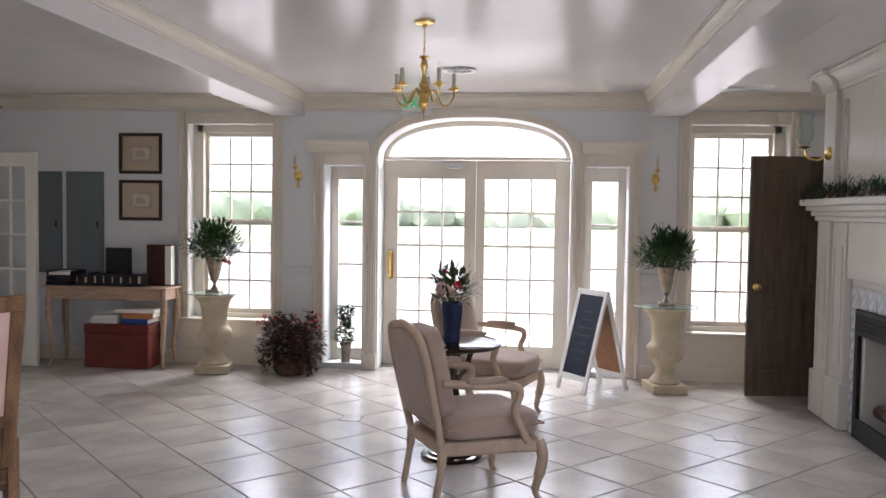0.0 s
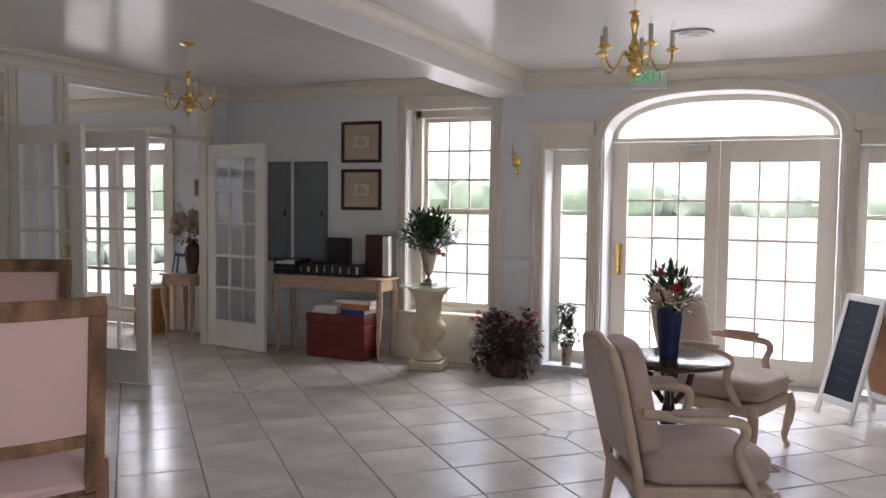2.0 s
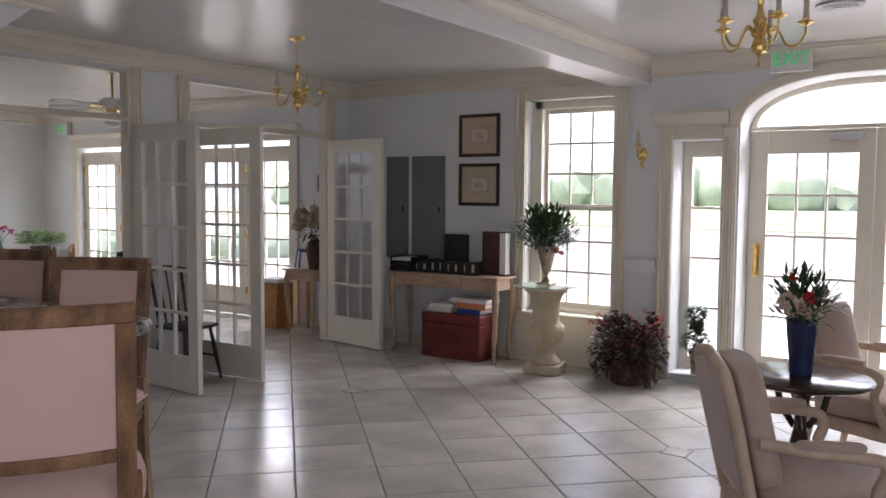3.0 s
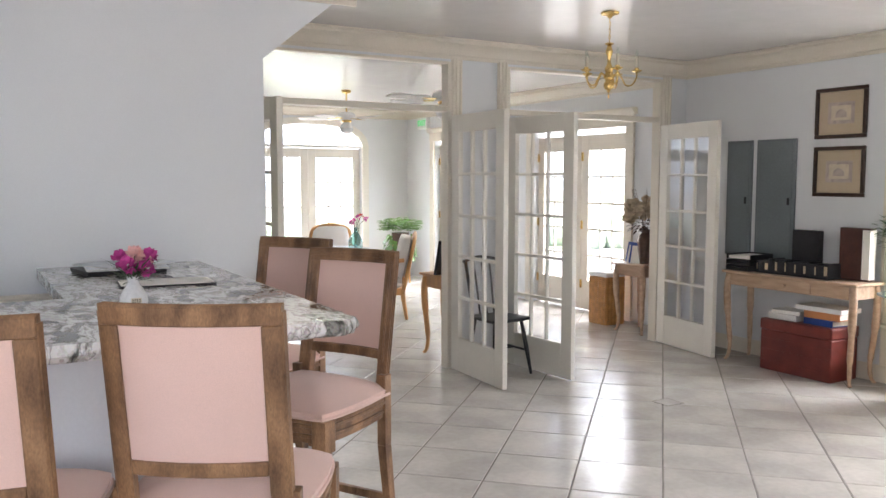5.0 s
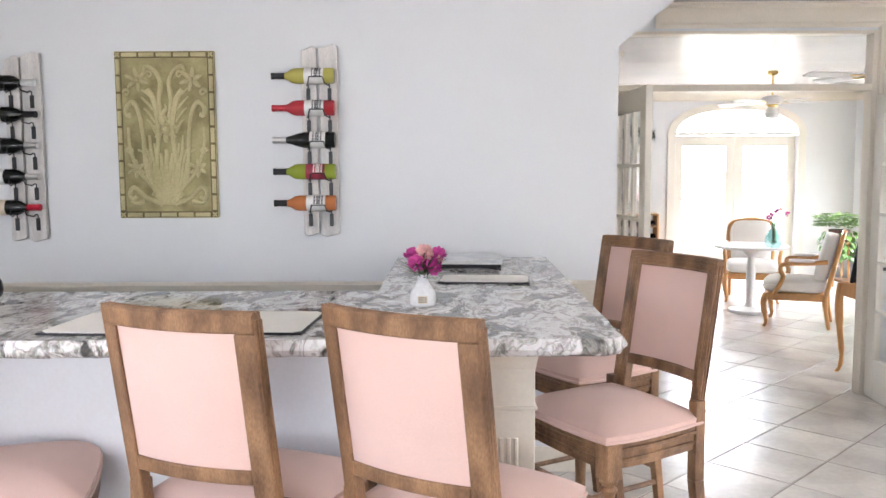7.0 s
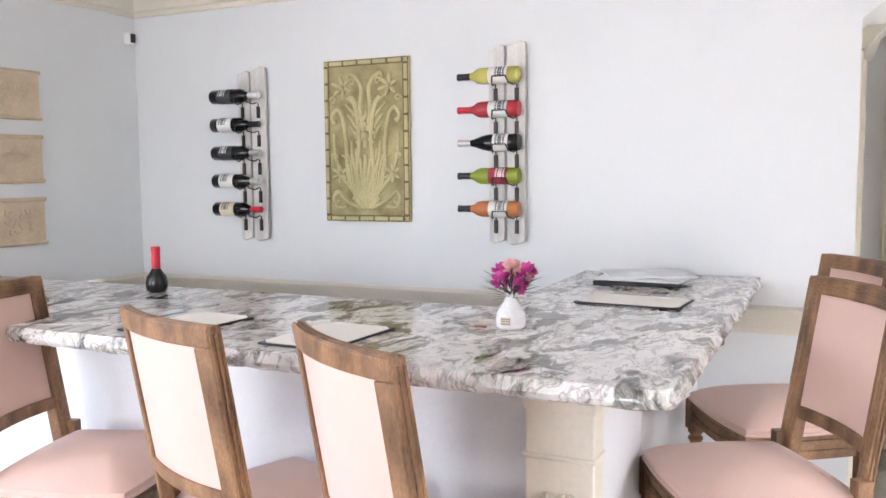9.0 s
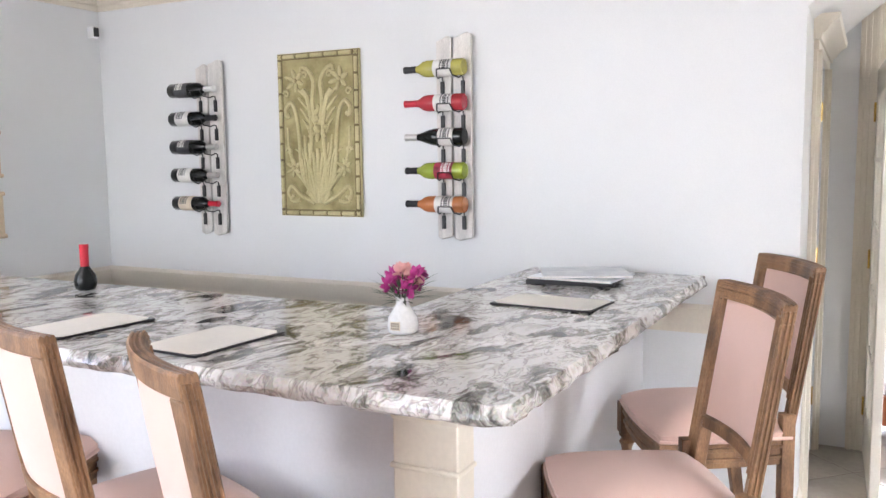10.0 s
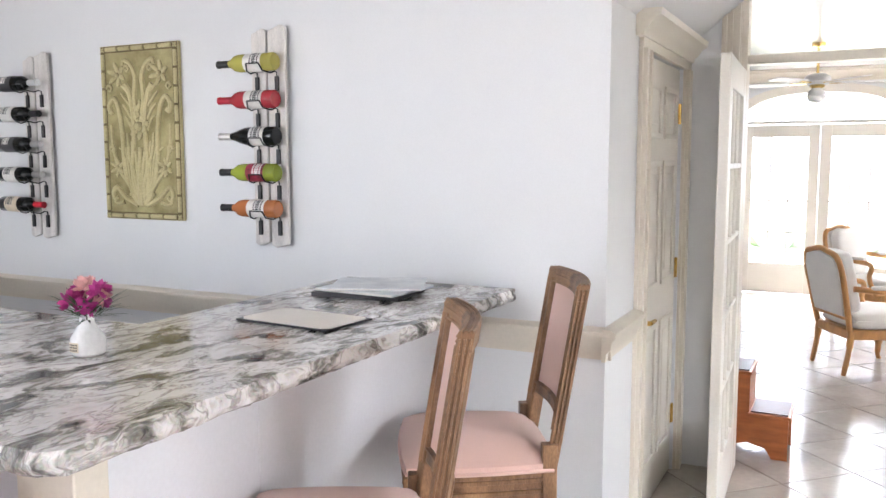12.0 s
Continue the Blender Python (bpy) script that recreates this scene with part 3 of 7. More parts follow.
for s in (-1, 1):
    bm = B()
    bx(bm, *sorted((s * 0.93, s * 1.045)), -0.03, -0.001, 0.0, 2.06)
    part("pilaster", bm, TRIM, e, bevel=0.004)
    for k in range(4):
        bm = B()
        x = s * (0.950 + 0.025 * k)
        tube(bm, [(x, -0.032, 0.2), (x, -0.032, 1.98)], 0.007, 6)
        part("flute", bm, TRIM, e)
    bm = B()
    bx(bm, *sorted((s * 0.92, s * 1.06)), -0.042, -0.001, 0.002, 0.16)
    part("plinth", bm, TRIM, e, bevel=0.006)
    for d0, d1, py in ((1.44, 1.555, 0.018), (1.445, 1.475, 0.034), (1.49, 1.508, 0.028), (1.525, 1.55, 0.038)):
        bm = B()
        bx(bm, *sorted((s * d0, s * d1)), -py, -0.001, 0.003, 2.07)
        part("casing", bm, TRIM, e, smooth=False, bevel=0.003)
    bm = B()
    bx(bm, *sorted((s * 1.05, s * 1.555)), -0.022, -0.001, 1.975, 2.085)
    part("head", bm, TRIM, e, bevel=0.003)
    bm = B()
    run(bm, [(0, 0), (0.025, 0), (0.03, 0.03), (0.05, 0.05), (0.06, 0.075), (0.085, 0.09), (0.09, 0.115), (0, 0.115)], (s * 1.0, -0.001, 2.085), (s * 1.605, -0.001, 2.085), (0, -1, 0))
    part("cornice", bm, TRIM, e)
    # sidelight sash
    w = thing("window_%d" % (1 if s < 0 else 2), pose(-1.44 if s < 0 else 1.05, YD - 0.05, 0.05), "narrow cream sidelight with four stacked panes", "window", "sidelights", "structure")
    glazed(w, 0.39, 1.92, (0.075, 0.315, 0.11, 1.79), 1, 4, 0.05, TRIM)
    # door leaf
    d = thing("door_%d" % (6 if s < 0 else 7), pose(-0.912 if s < 0 else 0.004, YD, 0.012), "cream entrance door glazed with fifteen small panes", "door", "entrance doors", "structure")
    g = (0.137, 0.80, 0.21, 1.845) if s < 0 else (0.085, 0.765, 0.21, 1.845)
    glazed(d, 0.908, 2.028, g, 3, 5, 0.05, TRIM, bar=0.021)
    if s < 0:
        bm = B()
        tube(bm, curve_pts([(0.07, -0.028, 0.88), (0.07, -0.075, 0.90), (0.07, -0.08, 1.0), (0.07, -0.075, 1.08), (0.07, -0.028, 1.10)]), 0.010, 8)
        bx(bm, 0.045, 0.095, -0.031, -0.026, 0.85, 1.13)
        part("pull_handle", bm, BRASS, d, "polished brass pull handle on a plate")
        bm = B()
        bx(bm, 0.60, 0.83, -0.085, -0.027, 1.945, 1.995)
        tube(bm, [(0.62, -0.06, 2.0), (0.48, -0.09, 2.01), (0.74, -0.03, 2.02)], 0.009, 6)
        part("door_closer", bm, STEEL, d, "grey metal door closer", bevel=0.006)
        bm = B()
        bx(bm, 0.86, 0.912, -0.03, 0.03, 0.0, 2.02)
        part("astragal", bm, TRIM, d, bevel=0.004)
bm = B()
bx(bm, -0.915, 0.915, YD - 0.16, YD + 0.12, 0.001, 0.012)
tagged(part("threshold", bm, STEEL, None, bevel=0.003), "brushed metal door threshold", "threshold", "", "structure")

# the two tall sash windows
for k, (a, b) in enumerate(((-2.80, -1.96), (1.99, 2.85))):
    e = thing("window_%d" % (3 + k), pose(a, 0, 0), "tall cream sash window with small square panes", "window", "tall sash windows", "structure")
    w = b - a
    bm = B()
    for x0, x1 in ((0.0, 0.10), (w - 0.03, w)) if k == 0 else ((0.0, 0.03), (w - 0.10, w)):
        bx(bm, x0, x1, 0.10, 0.24, 0.48, 2.36)
    bx(bm, 0.03, w - 0.03, 0.10, 0.24, 2.29, 2.36)
    bx(bm, 0.03, w - 0.03, 0.10, 0.24, 0.452, 0.50)
    part("window_frame", bm, TRIM, e, bevel=0.004)
    xa, xb = (0.10, w - 0.03) if k == 0 else (0.03, w - 0.10)
    for j, (z0, z1, yy) in enumerate(((0.50, 1.42, 0.150), (1.39, 2.29, 0.185))):
        s = new("sash")
        s.parent = e
        s.matrix_basis = pose(xa, yy, z0)
        glazed(s, xb - xa, z1 - z0, (0.035, xb - xa - 0.035, 0.045, z1 - z0 - 0.04), 3, 3, 0.03, TRIM, bar=0.020)
    bm = B()
    bx(bm, -0.14, w + 0.14, -0.055, 0.10, 0.43, 0.455)
    part("window_sill", bm, TRIM, e, bevel=0.006)
    for x0 in (-0.115, w):
        for d0, d1, py in ((0, 0.115, 0.016), (0.005, 0.03, 0.03), (0.05, 0.065, 0.024), (0.085, 0.11, 0.034)):
            bm = B()
            bx(bm, x0 + d0, x0 + d1, -py, -0.001, 0.456, 2.48)
            part("casing", bm, TRIM, e, smooth=False, bevel=0.003)
    bm = B()
    bx(bm, -0.115, w + 0.115, -0.02, -0.001, 2.36, 2.475)
    part("head", bm, TRIM, e, bevel=0.003)
    bm = B()
    bx(bm, -0.10, w + 0.10, -0.012, -0.001, 0.13, 0.43)
    part("apron", bm, TRIM, e, bevel=0.003)

# sunroom doors
n = 8
for c in YA:
    e = thing("arched_frame", Matrix.Identity(4), "white arched frame over a pair of glazed doors", "door frame", "arched sunroom frames", "structure")
    bm = B()
    bx(bm, XW - 0.14, XW - 0.04, c - ARCHH, c + ARCHH, 2.02, 2.06)
    part("transom_bar", bm, DOORW, e)
    bm = B()
    outer, inner = arch_line(ARCHH + 0.11, 2.03, 0.44), arch_line(ARCHH, 2.03, 0.342)
    YZ = Matrix(((0, 0, 1, 0), (1, 0, 0, c), (0, 1, 0, 0), (0, 0, 0, 1)))
    for i in range(len(outer) - 1):
        prism(bm, [outer[i], outer[i + 1], inner[i + 1], inner[i]], XW + 0.001, XW + 0.03, YZ)
    part("archivolt", bm, DOORW, e)
    for s in (-1, 1):
        bm = B()
        bx(bm, XW + 0.001, XW + 0.03, *sorted((c + s * ARCHH, c + s * (ARCHH + 0.11))), 0, 2.03)
        part("pilaster", bm, DOORW, e, bevel=0.004)
        d = thing("door_%d" % n, Matrix.Translation((XW - 0.10, c - ARCHH + 0.003 if s < 0 else c + 0.003, 0.01)) @ pose(0, 0, 0, 0, 0, 90), "white glazed sunroom door with small panes", "door", "sunroom doors", "structure")
        n += 1
        glazed(d, ARCHH - 0.006, 2.0, (0.12, ARCHH - 0.12, 0.36, 1.86), 3, 4, 0.045, DOORW, bar=0.022)
for c in (-9.35, -6.85):
    e = thing("sunroom_door_frame", Matrix.Identity(4), "cream moulded frame round a pair of glazed doors", "door frame", "sunroom door frames", "structure")
    for s in (-1, 1):
        bm = B()
        bx(bm, *sorted((c + s * 0.85, c + s * 0.97)), YN - 0.03, YN - 0.001, 0, 2.12)
        part("casing", bm, TRIM, e, bevel=0.005)
        d = thing("door_%d" % n, pose(c - 0.848 if s < 0 else c + 0.003, YN + 0.10, 0.01), "cream glazed sunroom door with small panes", "door", "sunroom doors", "structure")
        n += 1
        glazed(d, 0.845, 2.05, (0.12, 0.725, 0.34, 1.87), 3, 5, 0.045, TRIM, bar=0.022)
        hinges(d, 0.045, (0.3, 1.0, 1.8))
    bm = B()
    bx(bm, c - 0.97, c + 0.97, YN - 0.035, YN - 0.001, 2.12, 2.24)
    run(bm, [(0, 0), (0.04, 0), (0.08, 0.05), (0.08, 0.07), (0, 0.07)], (c - 1.0, YN - 0.001, 2.241), (c + 1.0, YN - 0.001, 2.241), (0, -1, 0))
    part("head", bm, TRIM, e)

# ---- bar ----
STOOLW = mat("weathered_oak", (0.165, 0.078, 0.036), 0.45, var=0.4, scale=5, stretch=(3, 3, 1), bump=0.1, bscale=80, alt=(0.36, 0.195, 0.095), fine=0.18)
PINK = mat("pink_linen", (0.69, 0.468, 0.395), 0.9, var=0.05, scale=4, bump=0.12, bscale=420, sheen=0.3, fine=0.05)
PANEL = mat("bar_panel_paint", (0.76, 0.765, 0.79), 0.4, var=0.03, scale=1.5, bump=0.02, fine=0.02)
WHITEWOOD = mat("whitewashed_board", (0.66, 0.63, 0.60), 0.6, var=0.18, scale=4, stretch=(5, 5, 1), bump=0.1, bscale=80, fine=0.1)
PLASTER = mat("gold_green_plaster", (0.52, 0.455, 0.23), 0.6, var=0.15, scale=6, bump=0.1, bscale=120, alt=(0.61, 0.54, 0.30), fine=0.1)
# darker plaster for the ground behind the plaque's border rods
PLASTERD = mat("dark_ground_plaster", (0.17, 0.13, 0.055), 0.65, var=0.3, scale=12, bump=0.1)
# plaque plaster with the shade of the carving's crevices put into its colour
PLASTERM = mat("crevice_shade_plaster", (0.29, 0.235, 0.09), 0.65, var=0.3, scale=9, bump=0.15, bscale=90, alt=(0.46, 0.40, 0.20))
TERRA = mat("tan_plaster", (0.62, 0.48, 0.34), 0.7, var=0.12, scale=8, bump=0.1, alt=(0.68, 0.54, 0.38))
PAPER = mat("cream_paper", (0.86, 0.83, 0.765), 0.7, var=0.03, scale=5, bump=0.02, fine=0.02)
LEATHER = mat("black_leather", (0.022, 0.02, 0.022), 0.45, var=0.2, scale=20, bump=0.1, bscale=300)
CERAMIC = mat("white_ceramic", (0.82, 0.81, 0.80), 0.12, var=0.02, bump=0.0)
LEAFLET = mat("blue_white_cover", (0.66, 0.70, 0.76), 0.3, var=0.25, scale=9, bump=0.01, alt=(0.80, 0.81, 0.82))
LABELW = mat("white_label", (0.78, 0.76, 0.72), 0.6, var=0.05, scale=20, bump=0.02)
LABELD = mat("dark_label", (0.05, 0.05, 0.055), 0.5, var=0.3, scale=40, bump=0.02)
LABELC = mat("cream_label", (0.70, 0.60, 0.46), 0.6, var=0.1, scale=20, bump=0.02)
LABELR = mat("red_black_label", (0.30, 0.03, 0.05), 0.5, var=0.8, scale=25, bump=0.02)
BARS = mat("print_ink", (0.06, 0.06, 0.065), 0.6, var=0.1, bump=0.0)
LEAF = mat("green_leaf", (0.03, 0.075, 0.022), 0.5, var=0.4, scale=9, bump=0.05, alt=(0.07, 0.14, 0.04))
MAGENTA = mat("magenta_petal", (0.52, 0.035, 0.26), 0.7, var=0.3, scale=30, bump=0.1, alt=(0.70, 0.09, 0.36))
ROSE = mat("pink_petal", (0.80, 0.45, 0.42), 0.7, var=0.15, scale=30, bump=0.1)


def bottle_mat(name, c, tr=0.75):
    return mat(name, c, 0.05, var=0.05, bump=0.0, trans=tr, ior=1.4, fine=0.0)


YELLOWB = bottle_mat("yellow_wine", (0.70, 0.64, 0.16), 0.35)
ROSEB = bottle_mat("rose_wine", (0.62, 0.06, 0.075), 0.25)
DARKB = bottle_mat("dark_bottle", (0.012, 0.013, 0.012), 0.0)
GREENB = bottle_mat("green_wine", (0.42, 0.52, 0.07), 0.3)
ORANGEB = bottle_mat("orange_wine", (0.75, 0.27, 0.10), 0.3)
REDCAP = mat("red_capsule", (0.55, 0.02, 0.04), 0.35, var=0.1, bump=0.0)
SILVERCAP = mat("silver_capsule", (0.62, 0.6, 0.58), 0.35, metal=0.7, var=0.05, bump=0.0)
WHITECAP = mat("white_capsule", (0.75, 0.75, 0.74), 0.4, var=0.05, bump=0.0)


def slab(bm, outline, z0, z1, rough):
    """A worktop whose marked edges are chipped like split rock; outline: (x, y, chipped)."""
    pts = []
    n = len(outline)
    for i in range(n):
        a, b = Vector(outline[i][:2]), Vector(outline[(i + 1) % n][:2])
        chip = outline[i][2]
        d = (b - a).normalized()
        o = Vector((d.y, -d.x))
        k = max(1, int((b - a).length / 0.022)) if chip else 1
        for j in range(k):
            pts.append((a + (b - a) * (j / k), o, chip))
    levels = ((0.0, -0.008), (0.2, 0.004), (0.45, 0.010), (0.72, 0.006), (1.0, -0.004))
    rings = []
    for f, push in levels:
        ring = []
        for p, o, chip in pts:
            q = p.copy()
            if chip:
                w = noise.noise(Vector((p.x * 26, p.y * 26, f * 2.3))) * rough + noise.noise(Vector((p.x * 70, p.y * 70, f * 5))) * rough * 0.6
                q += o * (push + w * (0.5 if f == 1.0 else 1.0))
            ring.append(bm.verts.new((q.x, q.y, z0 + (z1 - z0) * f)))
        rings.append(ring)
    for a, b in zip(rings, rings[1:]):
        for i in range(len(a)):
            j = (i + 1) % len(a)
            bm.faces.new((a[i], a[j], b[j], b[i]))
    bm.faces.new(rings[0][::-1])
    bm.faces.new(rings[-1])


ZG = 1.12
bar = thing("bar_counter", Matrix.Identity(4), "white L-shaped bar base with a fluted cream corner post", "bar counter")
bm = B()
bx(bm, -2.25, -1.74, YK + 0.01, -5.235, 0, ZG - 0.048)
bx(bm, XB + 0.004, -2.25, -5.66, -5.235, 0, ZG - 0.048)
part("base", bm, PANEL, bar, bevel=0.004)
PX0, PX1, PY0, PY1 = -1.745, -1.655, -5.405, -5.228      # corner post
bm = B()
bx(bm, PX0, PX1, PY0, PY1, 0.002, ZG - 0.05)
part("post", bm, TRIM, bar, bevel=0.004)
bm = B()
for k, (z, g) in enumerate(((0.985, 0.0), (0.995, 0.004), (1.01, 0.007), (1.03, 0.014), (1.045, 0.024), (1.055, 0.027), (ZG - 0.049, 0.028))):
    ring = [bm.verts.new(c) for c in ((PX0, PY0 - g, z), (PX1 + g, PY0 - g, z), (PX1 + g, PY1 + g * 0.6, z), (PX0, PY1 + g * 0.6, z))]
    if k:
        for i in range(4):
            bm.faces.new((last_ring[i], last_ring[(i + 1) % 4], ring[(i + 1) % 4], ring[i]))
    else:
        bm.faces.new(ring[::-1])
    last_ring = ring
bm.faces.new(last_ring)
part("capital", bm, TRIM, bar)
bm = B()
bx(bm, PX0 - 0.004, PX1 + 0.008, PY0 - 0.008, PY1 + 0.007, 0.862, 0.876)
part("band", bm, TRIM, bar, bevel=0.006)
bm = B()
bx(bm, PX0 - 0.012, PX1 + 0.016, PY0 - 0.014, PY1 + 0.014, 0.003, 0.16)
part("plinth", bm, TRIM, bar, bevel=0.01)
for k in range(4):
    bm = B()
    y = PY0 + 0.055 + 0.022 * k
    tube(bm, [(PX1 + 0.002, y, 0.22), (PX1 + 0.002, y, 0.78)], 0.007, 6)
    part("flute", bm, TRIM, bar)
bm = B()
bx(bm, -1.742, -1.725, YK + 0.01, PY0 - 0.02, 0.002, 0.12)
bx(bm, XB + 0.01, -1.78, -5.237, -5.22, 0.002, 0.12)
part("kickboard", bm, PANEL, bar, bevel=0.004)

top = thing("worktop", Matrix.Identity(4), "polished grey and white granite worktop with chipped edges", "worktop")
bm = B()
slab(bm, [(-1.435, YK + 0.005, True), (-1.435, -5.05, True), (-1.475, -5.01, True), (XB + 0.004, -4.985, False), (XB + 0.004, -5.74, False), (-2.33, -5.74, False), (-2.33, YK + 0.005, False)], ZG - 0.048, ZG, 0.011)
part("slab", bm, GRANITE, top)


def bar_stool():
    """Faces local +y, seat centre over the origin."""
    e = thing("bar_stool", Matrix.Identity(4), "weathered oak bar stool with pink linen seat and back", "bar stool", "stools at the bar")
    hw, d, zs = 0.235, 0.22, 0.70
    # seat cushion: a pillowed, slightly tapered block
    bm = B()
    nx, ny = 14, 14
    rings = []
    for j in range(ny + 1):
        v = -1 + 2 * j / ny
        row = []
        for i in range(nx + 1):
            u = -1 + 2 * i / nx
            x = (hw + 0.014) * (1.0 + 0.05 * v) * u * math.sqrt(1 - 0.13 * v * v * (1 + 0.4 * v))
            y = (d + 0.012) * v * math.sqrt(1 - 0.13 * u * u)
            edge = max(abs(u), abs(v))
            z = zs + 0.024 + 0.068 * (1 - edge ** 2.6) * (1 - 0.10 * (u * u + v * v))
            row.append(bm.verts.new((x, y, z)))
        rings.append(row)
    for j in range(ny):
        for i in range(nx):
            bm.faces.new((rings[j][i], rings[j][i + 1], rings[j + 1][i + 1], rings[j + 1][i]))
    rim = [rings[0][i] for i in range(nx + 1)] + [rings[j][nx] for j in range(1, ny + 1)] + [rings[ny][i] for i in range(nx - 1, -1, -1)] + [rings[j][0] for j in range(ny - 1, 0, -1)]
    outline = [(v.co.x, v.co.y) for v in rim]
    low = [bm.verts.new((v.co.x * 0.99, v.co.y * 0.99, zs - 0.002)) for v in rim]
    for i in range(len(rim)):
        j = (i + 1) % len(rim)
        bm.faces.new((rim[i], low[i], low[j], rim[j]))
    seat = part("seat", bm, PINK, e, "pink linen upholstered seat")
    bm = B()
    loop = [(x * 1.004, y * 1.004, zs + 0.004) for x, y in outline] + [(outline[0][0] * 1.004, outline[0][1] * 1.004, zs + 0.004)]
    tube(bm, loop, 0.006, 6)
    part("piping", bm, PINK, seat)
    # moulded apron
    bm = B()
    for z0, z1, g in ((0.612, 0.632, 0.955), (0.632, 0.646, 0.985), (0.646, 0.668, 0.965), (0.668, 0.682, 1.0), (0.682, 0.698, 0.985)):
        prism(bm, [(x * g, y * g) for x, y in outline], z0, z1)
    part("apron", bm, STOOLW, e, bevel=0.003)
    # front turned legs, back square legs
    for s in (-1, 1):
        bm = B()
        lathe(bm, [(0, 0), (0.013, 0), (0.019, 0.012), (0.019, 0.03), (0.014, 0.045), (0.017, 0.06), (0.022, 0.36), (0.025, 0.47), (0.018, 0.48), (0.028, 0.495), (0.028, 0.505), (0.018, 0.515), (0.022, 0.535), (0.030, 0.55), (0.019, 0.562), (0.030, 0.575), (0.030, 0.585), (0, 0.585)], 14, Matrix.Translation((s * 0.225, 0.195, 0)))
        bx(bm, s * 0.225 - 0.03, s * 0.225 + 0.03, 0.165, 0.226, 0.585, 0.70)
        part("leg", bm, STOOLW, e, bevel=0.003)
        bm = B()
        m = Matrix.Translation((s * 0.212, -0.205, 0))
        prism(bm, [(-0.019, -0.022), (0.019, -0.022), (0.019, 0.022), (-0.019, 0.022)], 0.5, 0.78, m)
        lo = [(s * 0.212 + a, -0.275 + b, 0.0) for a, b in ((-0.016, -0.016), (0.016, -0.016), (0.016, 0.016), (-0.016, 0.016))]
        hi = [(s * 0.212 + a, -0.205 + b, 0.5) for a, b in ((-0.019, -0.022), (0.019, -0.022), (0.019, 0.022), (-0.019, 0.022))]
        vl, vh = [bm.verts.new(c) for c in lo], [bm.verts.new(c) for c in hi]
        for i in range(4):
            bm.faces.new((vl[i], vl[(i + 1) % 4], vh[(i + 1) % 4], vh[i]))
        bm.faces.new(vl[::-1])
        bm.faces.new(vh)
        part("leg", bm, STOOLW, e, bevel=0.003)
        bm = B()
        tube(bm, [(s * 0.22, 0.19, 0.20), (s * 0.213, -0.245, 0.20)], 0.012, 8)
        part("stretcher", bm, STOOLW, e)
    for y, z in ((0.195, 0.24), (-0.24, 0.27)):
        bm = B()
        bx(bm, -0.21, 0.21, y - 0.012, y + 0.012, z - 0.016, z + 0.016)
        part("stretcher", bm, STOOLW, e, bevel=0.004)

    # raked and bowed back
    def bend(bm):
        for v in bm.verts:
            x, y, z = v.co
            v.co.y = y - 0.205 - (z - 0.70) * 0.165 - 0.040 * (1 - (x / 0.23) ** 2)

    z0, z1, w, f = 0.83, 1.25, 0.213, 0.047
    bm = B()

    def loft(rects):
        rings = [[bm.verts.new(c) for c in r] for r in rects]
        for a, b in zip(rings, rings[1:]):
            for i in range(4):
                bm.faces.new((a[i], a[(i + 1) % 4], b[(i + 1) % 4], b[i]))
        bm.faces.new(rings[0][::-1])
        bm.faces.new(rings[-1])

    for za, zb, wx in ((z1 - f, z1, w), (z0, z0 + f * 0.8, w - f)):
        xs = [-wx + 2 * wx * i / 12 for i in range(13)]
        loft([[(x, -0.019, za), (x, 0.019, za), (x, 0.019, zb), (x, -0.019, zb)] for x in xs])
    for s in (-1, 1):
        xa, xb = sorted((s * (w - f), s * w))
        zz = [0.69 + (z1 - f - 0.69) * i / 6 for i in range(7)]
        loft([[(xa, -0.0188, z), (xb, -0.0188, z), (xb, 0.0188, z), (xa, 0.0188, z)] for z in zz])
    bend(bm)
    back = part("back_frame", bm, STOOLW, e, bevel=0.004)
    bm = B()
    for s in (-1, 1):
        for q in (0.010, 0.021, 0.042):
            tube(bm, [(s * (w - q), 0.019, 0.82 + 0.4 * i / 8) for i in range(9)], 0.0042, 5)
        for q in (-0.012, 0.0, 0.012):
            tube(bm, [(s * w, q, 0.72 + 0.515 * i / 10) for i in range(11)], 0.0042, 5)
    for zz in (z1 - 0.010, z1 - 0.021, z1 - 0.042, z0 + 0.032):
        g = 0.010 if zz > z1 - 0.03 else 0.042
        tube(bm, [(-w + g + (2 * w - 2 * g) * i / 12, 0.019, zz) for i in range(13)], 0.0042, 5)
    for q in (-0.012, 0.0, 0.012):
        tube(bm, [(-w + 2 * w * i / 12, q, z1) for i in range(13)], 0.0042, 5)
    bend(bm)
    part("bead", bm, STOOLW, back)
    for y, nm in ((0.010, "backrest"), (-0.010, "back_panel")):
        bm = B()
        g = []
        for j in range(7):
            row = []
            for i in range(9):
                u, v = -1 + i / 4, -1 + j / 3
                puff = (1 - u ** 4) * (1 - v ** 4) * (0.016 if y > 0 else 0.006)
                row.append(bm.verts.new((u * (w - f + 0.002), y + math.copysign(puff, y), (z0 + z1 - f * 0.2) / 2 + v * (z1 - z0 - f * 1.8) / 2)))
            g.append(row)
        for j in range(6):
            for i in range(8):
                bm.faces.new((g[j][i], g[j][i + 1], g[j + 1][i + 1], g[j + 1][i]))
        rim = g[0] + [g[j][8] for j in range(1, 7)] + g[6][7::-1] + [g[j][0] for j in range(5, 0, -1)]
        low = [bm.verts.new((v.co.x, 0.0, v.co.z)) for v in rim]
